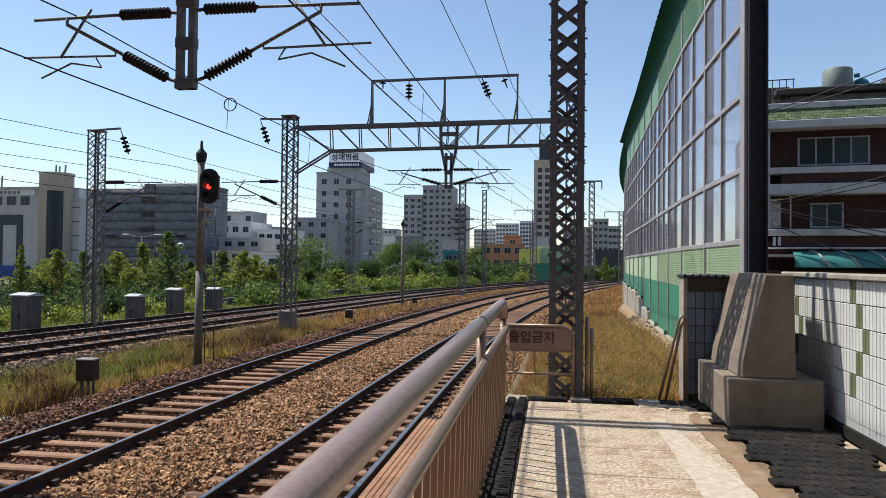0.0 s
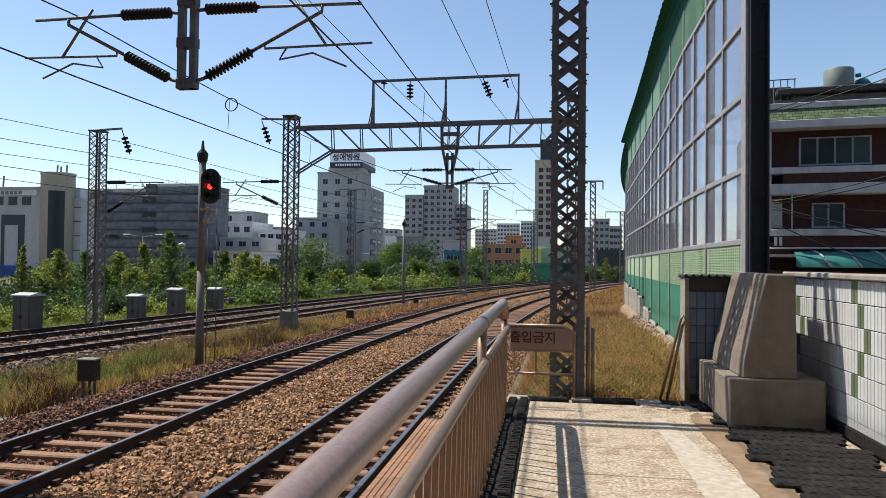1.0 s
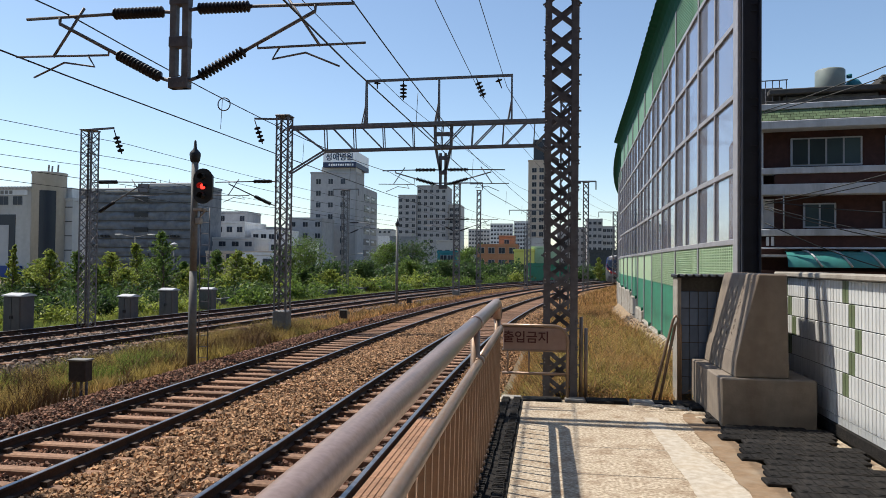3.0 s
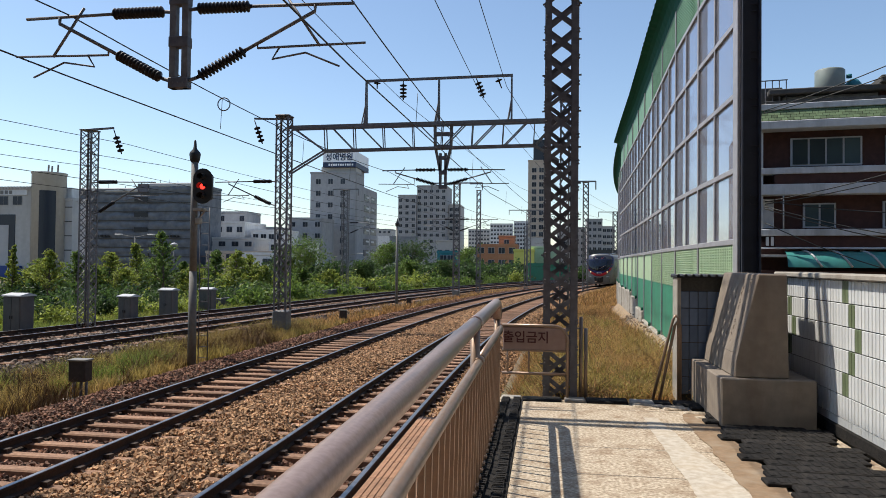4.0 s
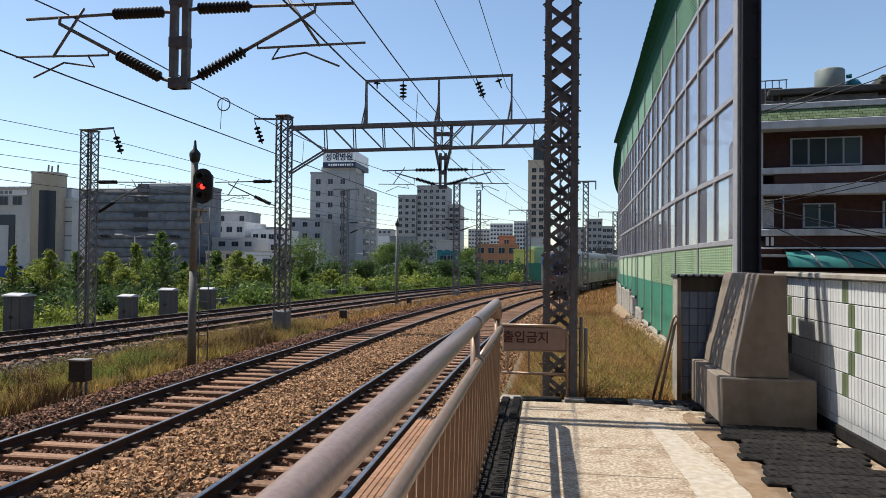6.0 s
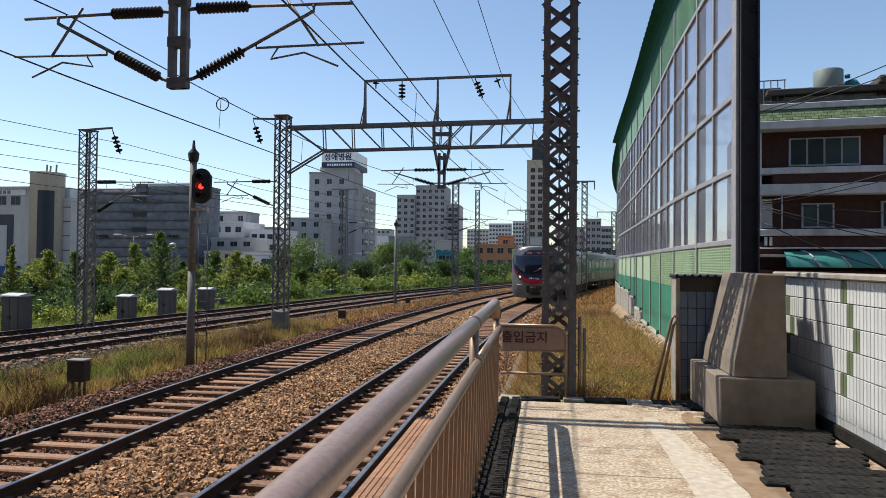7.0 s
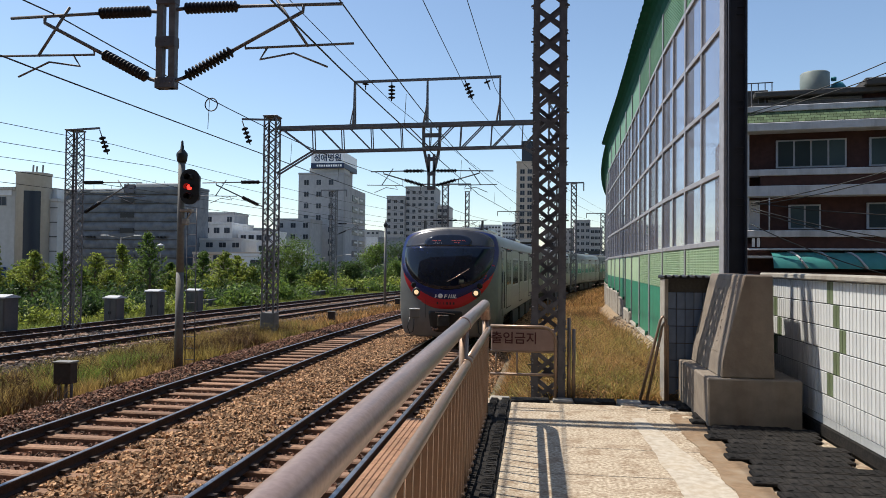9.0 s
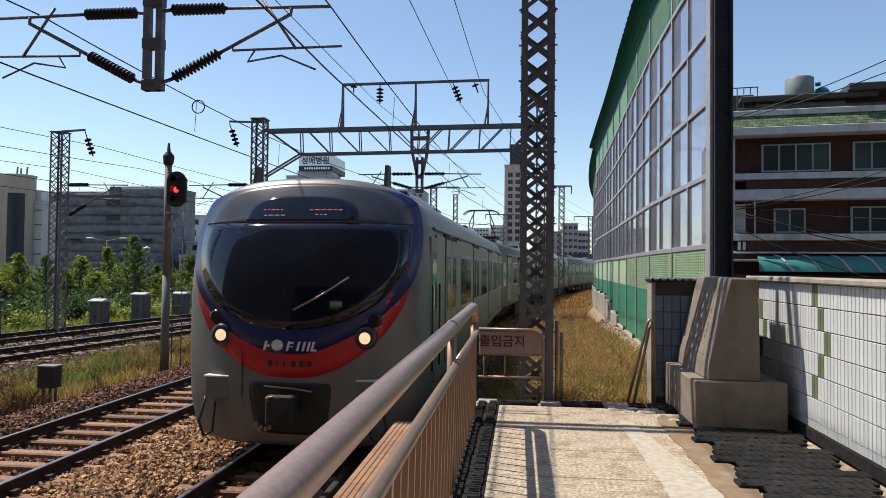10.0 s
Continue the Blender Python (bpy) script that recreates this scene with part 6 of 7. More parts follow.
def bushes(label, spots, mat, leaf, per, seed):
    """A strip of leafy shrubs: spots of (x, y, radius, height)."""
    rng = np.random.default_rng(seed)
    pos = []
    for x, y, r, h in spots:
        n = int(per * r * (0.5 + h))
        d = rng.normal(size=(n, 3))
        d /= np.linalg.norm(d, axis=1, keepdims=True)
        d[:, 2] = np.abs(d[:, 2])
        lump = 0.75 + 0.35 * np.sin(d[:, 0] * 5 + x) * np.sin(d[:, 1] * 6 + y) + rng.normal(0, 0.13, n)
        rad = np.clip(rng.random(n) ** 0.35, 0.3, 1) * lump
        pos.append(np.array((x, y, GROUND)) + d * rad[:, None] * (r, r, h))
    v, f = leaf_mesh(np.concatenate(pos), leaf, rng)
    tagged(soup("shrubs", v, f, mat), label, "shrubs", kind="stuff")


def spots(n, s0, s1, o0, o1, r, h, seed):
    rng = random.Random(seed)
    out = []
    for _ in range(n):
        p, _h = line_c(rng.uniform(s0, s1), rng.uniform(o0, o1))
        out.append((p.x, p.y, rng.uniform(*r), rng.uniform(*h)))
    return out


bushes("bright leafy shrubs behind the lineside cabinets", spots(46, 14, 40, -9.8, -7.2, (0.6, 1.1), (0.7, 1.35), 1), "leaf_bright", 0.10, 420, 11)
# darkest leaf colour stands in for the shade back there
bushes("shrubs behind the verge, shade put into their dark leaf colour", spots(60, 12, 50, -13.5, -9.0, (0.8, 1.4), (0.9, 1.7), 2), "leaf_dark", 0.13, 320, 12)
bushes("mixed green shrubs along the embankment", spots(90, 40, 100, -14, -6.6, (0.9, 1.7), (0.7, 1.7), 3), "leaf", 0.17, 240, 13)
# bright leaf colour stands in for sun on these
bushes("green shrubs along the embankment, sunlight put into their bright leaf colour", spots(70, 44, 110, -18, -7.5, (0.8, 1.6), (0.8, 2.2), 4), "leaf_bright", 0.18, 220, 14)
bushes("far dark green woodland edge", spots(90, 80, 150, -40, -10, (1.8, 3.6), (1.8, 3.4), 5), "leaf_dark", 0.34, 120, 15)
bushes("scrubby greenery beside the curve", [(random.Random(k).uniform(4, 22), random.Random(k + 50).uniform(112, 150), 2.4, 2.6) for k in range(24)], "leaf_dark", 0.34, 120, 16)
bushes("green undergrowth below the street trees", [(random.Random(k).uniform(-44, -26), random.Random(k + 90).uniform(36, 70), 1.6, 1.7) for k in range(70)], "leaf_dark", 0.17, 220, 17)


def grass(label, pts, height, width, mat, seed, lean=0.35):
    """Blades of two pieces, bent over at the tip."""
    rng = np.random.default_rng(seed)
    n = len(pts)
    a = rng.uniform(0, math.tau, n)
    side = np.stack([np.cos(a), np.sin(a), np.zeros(n)], 1)
    b = rng.uniform(0, math.tau, n)
    h = height * rng.uniform(0.45, 1.25, n)
    off = np.stack([np.cos(b), np.sin(b), np.zeros(n)], 1) * (h * rng.uniform(0.1, lean * 2, n))[:, None]
    w = (width * rng.uniform(0.6, 1.4, n))[:, None]
    up = np.stack([np.zeros(n), np.zeros(n), h], 1)
    mid, tip = pts + up * 0.6 + off * 0.35, pts + up + off
    v = np.stack([pts - side * w * 0.5, pts + side * w * 0.5, mid + side * w * 0.45, mid - side * w * 0.45, tip], 1).reshape(-1, 3)
    k = np.arange(n)[:, None] * 5
    f = [tuple(q) for q in (k + np.array([[0, 1, 2, 3]])).tolist()] + [tuple(q) for q in (k + np.array([[3, 2, 4]])).tolist()]
    me = bpy.data.meshes.new("grass")
    me.from_pydata(v.tolist(), [], f)
    me.materials.append(M[mat])
    tagged(new("grass", me), label, "grass", kind="stuff")


def turf(line, n, s0, s1, o0, o1, seed, power=1.0, clump=0.5, sink=0.03):
    rng = np.random.default_rng(seed)
    out = []
    while len(out) < n:
        s = s0 + (s1 - s0) * rng.random() ** power
        o = rng.uniform(o0, o1)
        p, _ = line(s, o)
        if noise.noise((p.x * 0.9, p.y * 0.9, seed)) + 0.25 * noise.noise((p.x * 3, p.y * 3, seed)) < clump - 0.75 + 0.25 * rng.random():
            continue
        out.append((p.x, p.y, ground_height(p.x, p.y) - sink))
    return np.array(out)


grass("dry straw-coloured grass on the bank below the barrier", turf(line_a, 60000, 8.5, 45, 2.2, 5.0, 21, 1.8, 0.36), 0.2, 0.011, "grass_dry", 31, 0.7)
grass("half-green weeds in the dry bank grass", turf(line_a, 16000, 8.6, 26, 2.6, 4.9, 22, 1.3, 0.66), 0.3, 0.014, "grass_mixed", 32, 0.6)


def weeds(label, pts, size, height, mat, seed):
    """Small dry leaves and seed heads scattered through the grass."""
    rng = np.random.default_rng(seed)
    p = pts + np.stack([np.zeros(len(pts)), np.zeros(len(pts)), height * rng.random(len(pts)) ** 0.8], 1)
    v, f = leaf_mesh(p, size, rng)
    tagged(soup("weeds", v, f, mat), label, "weeds", kind="stuff")


weeds("dry brown weed leaves on the bank", turf(line_a, 34000, 8.5, 34, 2.2, 5.0, 51, 1.7, 0.5), 0.018, 0.34, "grass_dry", 52)
weeds("dead brown stalks on the bank", turf(line_a, 14000, 8.5, 34, 2.2, 5.0, 53, 1.7, 0.62), 0.02, 0.36, "weed_brown", 54)
weeds("olive weed leaves in the middle of the bank", turf(line_a, 12000, 9, 24, 2.8, 4.7, 55, 1.3, 0.75), 0.022, 0.4, "grass_mixed", 56)
weeds("seed heads over the grass between the tracks", turf(line_a, 16000, 8, 28, -9.0, -6.9, 57, 1.0, 0.7), 0.02, 0.7, "grass_mixed", 58)
def tufts(line, n, s0, s1, o0, o1, seed, per, spread, power=1.4):
    """Clumps of blades standing close together, for a bank with an uneven outline."""
    rng = np.random.default_rng(seed)
    out = []
    for _ in range(n):
        p, _h = line(s0 + (s1 - s0) * rng.random() ** power, rng.uniform(o0, o1))
        for a, b in rng.normal(0, spread, (per, 2)):
            out.append((p.x + a, p.y + b, ground_height(p.x + a, p.y + b) - 0.03))
    return np.array(out)


grass("straw-coloured tussocks standing out of the bank", tufts(line_a, 300, 8.6, 34, 2.3, 5.0, 71, 46, 0.075), 0.42, 0.012, "grass_dry", 72, 0.55)
grass("dark olive tussocks on the bank near the platform", tufts(line_a, 150, 8.6, 17, 2.5, 5.0, 73, 50, 0.085), 0.40, 0.013, "grass_mixed", 74, 0.6)
grass("brown withered tussocks on the bank", tufts(line_a, 190, 8.6, 30, 2.3, 5.0, 75, 40, 0.07), 0.36, 0.011, "weed_brown", 76, 0.6)
grass("brown withered tussocks between the track pairs", tufts(line_a, 60, 9, 27, -9.0, -6.9, 77, 46, 0.1), 0.6, 0.014, "weed_brown", 78, 0.35)
weeds("broad olive weed leaves on the bank near the platform", tufts(line_a, 130, 8.6, 16, 2.5, 5.0, 79, 60, 0.1), 0.026, 0.42, "grass_mixed", 80)
grass("dry grass on the far bank along the curve", turf(line_a, 12000, 40, 100, 2.2, 5.3, 23, 1.2, 0.35), 0.4, 0.05, "grass_dry", 33)
grass("tall yellow-green grass between the track pairs", turf(line_a, 24000, 8, 30, -9.4, -6.5, 24, 1.0, 0.70), 0.42, 0.016, "grass_mixed", 34)
grass("green seeding grass between the track pairs", turf(line_a, 7000, 8, 18, -9.2, -7.1, 25, 1.0, 0.82), 0.5, 0.016, "grass_green", 35)
grass("brown weed stalks by the signal post", turf(line_a, 9000, 9, 27, -8.9, -6.55, 26, 1.0, 0.80), 0.5, 0.016, "weed_brown", 36)
grass("thin dry grass further along between the tracks", turf(line_a, 14000, 28, 75, -9.2, -6.6, 27, 1.1, 0.5), 0.4, 0.045, "grass_dry", 37)
grass("green verge grass beside the outermost track", turf(line_c, 22000, 10, 90, -8.4, -6.2, 28, 1.2, 0.35), 0.38, 0.04, "grass_green", 38)

# low dark wall and street lamps behind the verge
bm = bmesh.new()
sweep(bm, line_c, steps(38, 98, 2.0), [(-8.1, -1.5), (-8.1, -0.75), (-8.35, -0.75), (-8.35, -1.5)], True)
single("verge_wall", bm, "steel_dark", "low dark retaining wall behind the verge", "wall", "structure")


def street_lamp(x, y, top, arms):
    l = thing("street_lamp", "slim grey street lamp with pale heads", "street lamp", x, y, GROUND)
    h = top - GROUND
    bm = bmesh.new()
    tube(bm, (0, 0, 0), (0, 0, h), 0.07, 8, 0.045)
    part("pole", bm, "post_paint", l)
    for s in arms:
        bm = bmesh.new()
        tube(bm, (0, 0, h - 0.1), (s * 1.4, 0, h + 0.15), 0.035, 6)
        arm = part("arm", bm, "post_paint", l)
        bm = bmesh.new()
        rbox(bm, min(s * 1.3, s * 2.0), -0.14, h + 0.1, max(s * 1.3, s * 2.0), 0.14, h + 0.22, 0.04)
        part("lamp_head", bm, "cabinet_top", arm, "pale lamp head")
    if not arms:
        bm = bmesh.new()
        lathe(bm, (0, 0, h), (0, 0, h + 0.28), [(0, 0.1), (0.3, 0.3), (0.6, 0.26), (1, 0.03)], 12)
        part("lamp_head", bm, "cabinet_top", l, "pale round lamp head")


street_lamp(-28.4, 50, 2.6, ())
street_lamp(-38.0, 60, 3.7, (-1, 1))
street_lamp(-27.6, 70, 2.9, ())
street_lamp(-24.5, 84, 2.4, (1,))

# rough stone strip along the barrier's foot
rng = np.random.default_rng(40)
foot = []
for _ in range(900):
    s = 9 + 40 * rng.random() ** 1.4
    p, _h = line_a(s, 5.0 + rng.normal(0, 0.16))
    foot.append((p.x, p.y, ground_height(p.x, p.y) + 0.02 + 0.05 * rng.random()))
stones("rubble_strip", np.array(foot), rng.uniform(0.06, 0.16, 900), "stone_grey", "pale broken concrete along the barrier foot", 41)


# ------------------------------------------------------------ buildings
M["wall_cream"] = material("cream_render", (0.50, 0.485, 0.46), 0.9, second=(0.45, 0.435, 0.41), grain=1.5, stain=(0.34, 0.31, 0.27), stain_scale=0.3, bump=0.1, streak=True)
M["wall_grey"] = material("grey_render", (0.37, 0.37, 0.375), 0.9, second=(0.32, 0.32, 0.33), grain=1.0, stain=(0.22, 0.22, 0.22), stain_scale=0.25, stain_amount=0.6, bump=0.1, streak=True)
M["wall_pale"] = material("pale_render", (0.50, 0.49, 0.48), 0.9, second=(0.45, 0.44, 0.43), grain=1.0, stain=(0.34, 0.33, 0.33), stain_scale=0.2, bump=0.1, streak=True)
M["wall_white"] = material("white_render", (0.70, 0.70, 0.70), 0.85, second=(0.64, 0.64, 0.64), grain=1.5, stain=(0.45, 0.44, 0.42), stain_scale=0.5, bump=0.1, streak=True)
M["wall_tan"] = material("tan_render", (0.48, 0.40, 0.33), 0.9, second=(0.43, 0.36, 0.29), grain=1.0, bump=0.1)
M["wall_orange"] = material("orange_render", (0.42, 0.20, 0.11), 0.9, second=(0.36, 0.17, 0.09), grain=1.0, bump=0.1)
M["wall_yellow"] = material("yellow_cladding", (0.72, 0.66, 0.16), 0.8, second=(0.66, 0.6, 0.14), grain=1.0, bump=0.05)
M["wall_teal"] = material("teal_sheeting", (0.03, 0.22, 0.26), 0.7, second=(0.025, 0.18, 0.22), grain=1.0, bump=0.1)
M["netting"] = material("grey_netting", (0.165, 0.18, 0.20), 0.95, second=(0.11, 0.12, 0.138), grain=0.8, stain=(0.20, 0.21, 0.22), stain_scale=0.35, stain_amount=0.7, bump=0.8, bump_scale=1.2)
M["facade_glass"] = material("facade_glass", (0.030, 0.038, 0.05), 0.35, spec=0.3, second=(0.028, 0.035, 0.05), grain=0.5, bump=0, vary=0.4)
M["roof_dark"] = material("dark_roof", (0.09, 0.085, 0.08), 0.9, second=(0.06, 0.058, 0.055), grain=3, bump=0.3)
M["sign_white"] = material("sign_white", (0.88, 0.89, 0.91), 0.5, second=(0.84, 0.85, 0.87), grain=1, bump=0)
M["sign_navy"] = material("sign_navy", (0.012, 0.03, 0.09), 0.5, bump=0)
M["shop_blue"] = material("shop_blue", (0.02, 0.06, 0.25), 0.6, bump=0)


def pane_mesh(w, h, name="window"):
    bm = bmesh.new()
    rbox(bm, -w / 2 - 0.05, -0.07, -h / 2 - 0.05, w / 2 + 0.05, 0.1, h / 2 + 0.05, 0.02)
    fr = finish(bm, "window", "wall_pale")
    bm = bmesh.new()
    for a, b in ((-w / 2, -0.03), (0.03, w / 2)):
        box(bm, a, -0.10, -h / 2, b, -0.071, h / 2)
    return fr, finish(bm, "pane", "facade_glass")


def block(name, label, x0, x1, y, depth, top, wall, cols=0, rows=0, w=1.2, h=1.3, z_first=None, storey=3.0, margins=(1.2, 1.2), side=None, rz=0.0, parapet=0.5, category="building"):
    """A building: walls, parapet roof, windows on its front and, if asked, on its left side."""
    cx = (x0 + x1) / 2
    b = thing(name, label, category, cx, y, GROUND, rz)
    hw, H = (x1 - x0) / 2, top - GROUND
    part("wall", bmf(rbox, -hw, 0, -0.3, hw, depth, H - parapet, 0.04), wall, b)
    bm = bmesh.new()
    rbox(bm, -hw - 0.12, -0.12, H - parapet + 0.003, hw + 0.12, depth + 0.12, H - parapet + 0.2, 0.03)
    for a in ((-hw - 0.1, -0.1, hw + 0.1, 0.12), (-hw - 0.1, depth - 0.1, hw + 0.1, depth + 0.1), (-hw - 0.1, 0.12, -hw + 0.12, depth - 0.1), (hw - 0.12, 0.12, hw + 0.1, depth - 0.1)):
        box(bm, a[0], a[1], H - parapet + 0.2, a[2], a[3], H)
    part("roof", bm, wall, b, "flat roof with parapet")
    if cols:
        fr, pn = pane_mesh(w, h)
        zf = H - parapet - 1.6 if z_first is None else z_first - GROUND
        for r in range(rows):
            for c in range(cols):
                u = 0.5 if cols == 1 else c / (cols - 1)
                x = -hw + margins[0] + (2 * hw - margins[0] - margins[1]) * u
                ob = new("window", fr)
                ob.matrix_basis = pose(x, 0, zf - r * storey)
                ob.parent = b
                q = new("pane", pn)
                q.parent = ob
    if side:
        n, rws, sw, sh = side
        fr, pn = pane_mesh(sw, sh)
        zf = H - parapet - 1.6 if z_first is None else z_first - GROUND
        for sgn in (-1, 1):
            for r in range(rws):
                for c in range(n):
                    ob = new("window", fr)
                    ob.matrix_basis = pose(sgn * hw, depth * (c + 0.5) / n, zf - r * storey, 0, 0, 90 * sgn)
                    ob.parent = b
                    q = new("pane", pn)
                    q.parent = ob
    return b


def roof_box(b, x0, x1, y0, y1, z0, z1, mat, name="stair_head"):
    return part(name, bmf(rbox, x0, y0, z0, x1, y1, z1, 0.05), mat, b)


# cream hall with a round stair tower
hall = block("civic_building", "cream civic building with tall dark window bays", -100, -76.2, 95, 6, 12.4, "wall_cream", 9, 1, 1.5, 1.3, 10.3, 3.4, (1.5, 3.4))
for k in range(44):
    part("cornice_block", bmf(box, -11.8 + k * 0.52, -0.3, 13.5, -11.5 + k * 0.52, 0.0, 13.85), "wall_cream", hall)
part("sign_board", bmf(rbox, -6, -0.12, 12.55, 10.2, -0.01, 13.4, 0.03), "wall_white", hall, "pale sign board with grey bars")
for k in range(6):
    part("sign_bar", bmf(box, 3.4 + k * 0.75, -0.16, 12.7, 3.9 + k * 0.75, -0.121, 13.25), "post_paint", hall)
for x in (-6.0, -1.0, 4.2):
    fr = part("window_bay", bmf(rbox, x, -0.08, 1.5, x + 4.0, 0.1, 9.6, 0.03), "facade_glass", hall, "tall dark glazed bay")
    part("infill", bmf(rbox, x + 0.7, -0.16, 1.2, x + 3.0, -0.081, 8.0, 0.03), "wall_pale", hall, "pale infill panel")
part("shop_front", bmf(rbox, -11.5, -0.8, 0.0, 9.5, -0.01, 1.8, 0.05), "shop_blue", hall, "dark blue shop front")
bm = bmesh.new()
lathe(bm, (12.6, 1.5, -0.3), (12.6, 1.5, 16.05), [(0, 2.4), (0.985, 2.4), (0.99, 2.52), (1.0, 2.52)], 32)
tower = part("stair_tower", bm, "wall_cream", hall, "round cream stair tower")
bm = bmesh.new()
for k in range(9):
    a0, a1 = math.radians(-84 + k * 6), math.radians(-84 + (k + 1) * 6)
    v = [bm.verts.new((12.6 + 2.45 * math.cos(a), 1.5 + 2.45 * math.sin(a), z)) for a, z in ((a0, 0.6), (a1, 0.6), (a1, 13.2), (a0, 13.2))]
    bm.faces.new(v)
part("glazing", bm, "facade_glass", tower, "tall dark glazed strip")
for x, h in ((12.3, 1.3), (12.9, 1.1), (13.9, 1.3), (3.0, 1.9), (1.8, 1.5)):
    bm = bmesh.new()
    bar(bm, (x, 1.5, 15.0 if x > 11 else 13.6), (x + 0.15, 1.5, (16.05 if x > 11 else 13.9) + h), 0.18)
    part("roof_aerial", bm, "post_paint", hall)
wing = block("office_annex", "narrow grey annex with horizontal joints", -74.3, -71.9, 97, 4, 10.9, "wall_pale", 0, 0)
for z in (4.2, 6.4, 8.6, 10.8):
    part("joint", bmf(box, -1.2, -0.05, z, 1.2, -0.01, z + 0.14), "roof_dark", wing)
part("stair_head", bmf(rbox, -1.1, 1, 12.2, 0.3, 3, 14.0, 0.05), "wall_white", wing)

# scaffolded block behind nets
net = block("scaffolded_building", "tower block wrapped in dark grey scaffold netting", -94, -79, 130, 12, 16.0, "netting", 0, 0)
net2 = block("scaffolded_building", "rear half of the netted block with a dusty top", -78.8, -69.8, 130, 12, 17.0, "netting", 0, 0, rz=0)
rr = random.Random(9)
for b, hw, H in ((net, 7.5, 17.2), (net2, 4.5, 18.2)):
    for k in range(9):
        z = 1.72 + k * 1.8
        part("scaffold_lift", bmf(box, -hw - 0.15, -0.98, z, hw + 0.15, -0.05, z + 0.12), "roof_dark", b)
    for k in range(int(hw * 2 / 1.9)):
        x = -hw + k * 1.9
        part("scaffold_pole", bmf(box, x, -0.32, 0, x + 0.07, -0.25, H + rr.uniform(0.2, 1.1)), "steel_dark", b)
    for k in range(9):
        x, z = -hw + 0.8 + (k % 5) * 0.75 + 3.2 * (k // 5), 5.6 if k < 5 else 7.5
        part("net_gap", bmf(rbox, x, -1.36, z, x + rr.uniform(0.25, 0.45), -0.7, z + rr.uniform(0.25, 0.4), 0.05), "black", b)
    part("top_sheet", bmf(rbox, -hw - 0.1, -0.95, H - 0.7, hw + 0.1, 3.0, H + 0.15, 0.2), "wall_pale", b, "dust-grey sheeting along the top")
def net_sheet(b, hw, H, seed):
    """Hanging scaffold net: bellied between the lifts, with a ragged dusty top."""
    bm = bmesh.new()
    nx, nz = int(hw * 5), 44
    grid = []
    for j in range(nz + 1):
        row = []
        for i in range(nx + 1):
            x, v = -hw - 0.1 + (2 * hw + 0.2) * i / nx, j / nz
            z = 0.4 + v * (H - 0.5 + 0.5 * noise.noise((x * 0.5, seed, 4)))
            y = -0.62 - 0.34 * abs(math.sin(z / 1.8 * math.pi)) - 0.34 * noise.noise((x * 0.55, z * 0.9, seed)) - 0.1 * noise.noise((x * 2.1, z * 2.6, seed))
            row.append(bm.verts.new((x, y, z)))
        grid.append(row)
    for j in range(nz):
        for i in range(nx):
            bm.faces.new((grid[j][i], grid[j][i + 1], grid[j + 1][i + 1], grid[j + 1][i])).smooth = True
    part("net", bm, "netting", b, "dark grey scaffold netting bellied between the lifts")


net_sheet(net, 7.5, 17.2, 3)
net_sheet(net2, 4.5, 18.2, 8)
for z in (8.5, 11.5, 14.6):
    part("dark_opening", bmf(box, 4.6, -1.12, z, 7.5, -1.06, z + 0.9), "black", net)
part("hoist", bmf(rbox, 5.2, -1.1, 16.4, 7.4, 1.2, 18.2, 0.05), "steel_dark", net)

# low houses
block("house", "pale four-storey house with a stair head", -77.8, -68, 150, 12, 10.4, "wall_white", 4, 3, 1.3, 1.2, 8.6, 2.9)
roof = block("house", "grey flat-roofed block behind the houses", -77.6, -70.2, 156, 8, 13.2, "wall_grey", 2, 2, 1.2, 1.2, 11.5, 2.9)
block("house", "low white house with dark eaves", -74.5, -60.5, 138, 9, 6.4, "wall_pale", 5, 2, 1.5, 1.0, 5.0, 2.8)
block("house", "low tan shed with dark windows", -66, -52, 128, 8, 3.4, "wall_tan", 4, 1, 1.6, 1.1, 2.2)
block("house", "white three-storey house among the low roofs", -66.5, -58.5, 150, 9, 8.6, "wall_white", 4, 2, 1.2, 1.1, 7.0, 2.8)
block("house", "grey house with a dark parapet", -66, -57, 172, 10, 12.8, "wall_grey", 3, 3, 1.3, 1.2, 11, 2.9)
block("house", "pale low house below the tall blocks", -58, -50, 140, 9, 5.6, "wall_white", 3, 2, 1.4, 1.1, 4.4, 2.6)
block("house", "pale flat-roofed house behind the shed", -76, -66, 165, 10, 10.0, "wall_pale", 4, 3, 1.3, 1.2, 8.6, 2.9)
block("garage", "white canopy garage with dark openings", -54, -44, 118, 7, 3.0, "wall_white", 3, 1, 1.8, 1.0, 1.4)

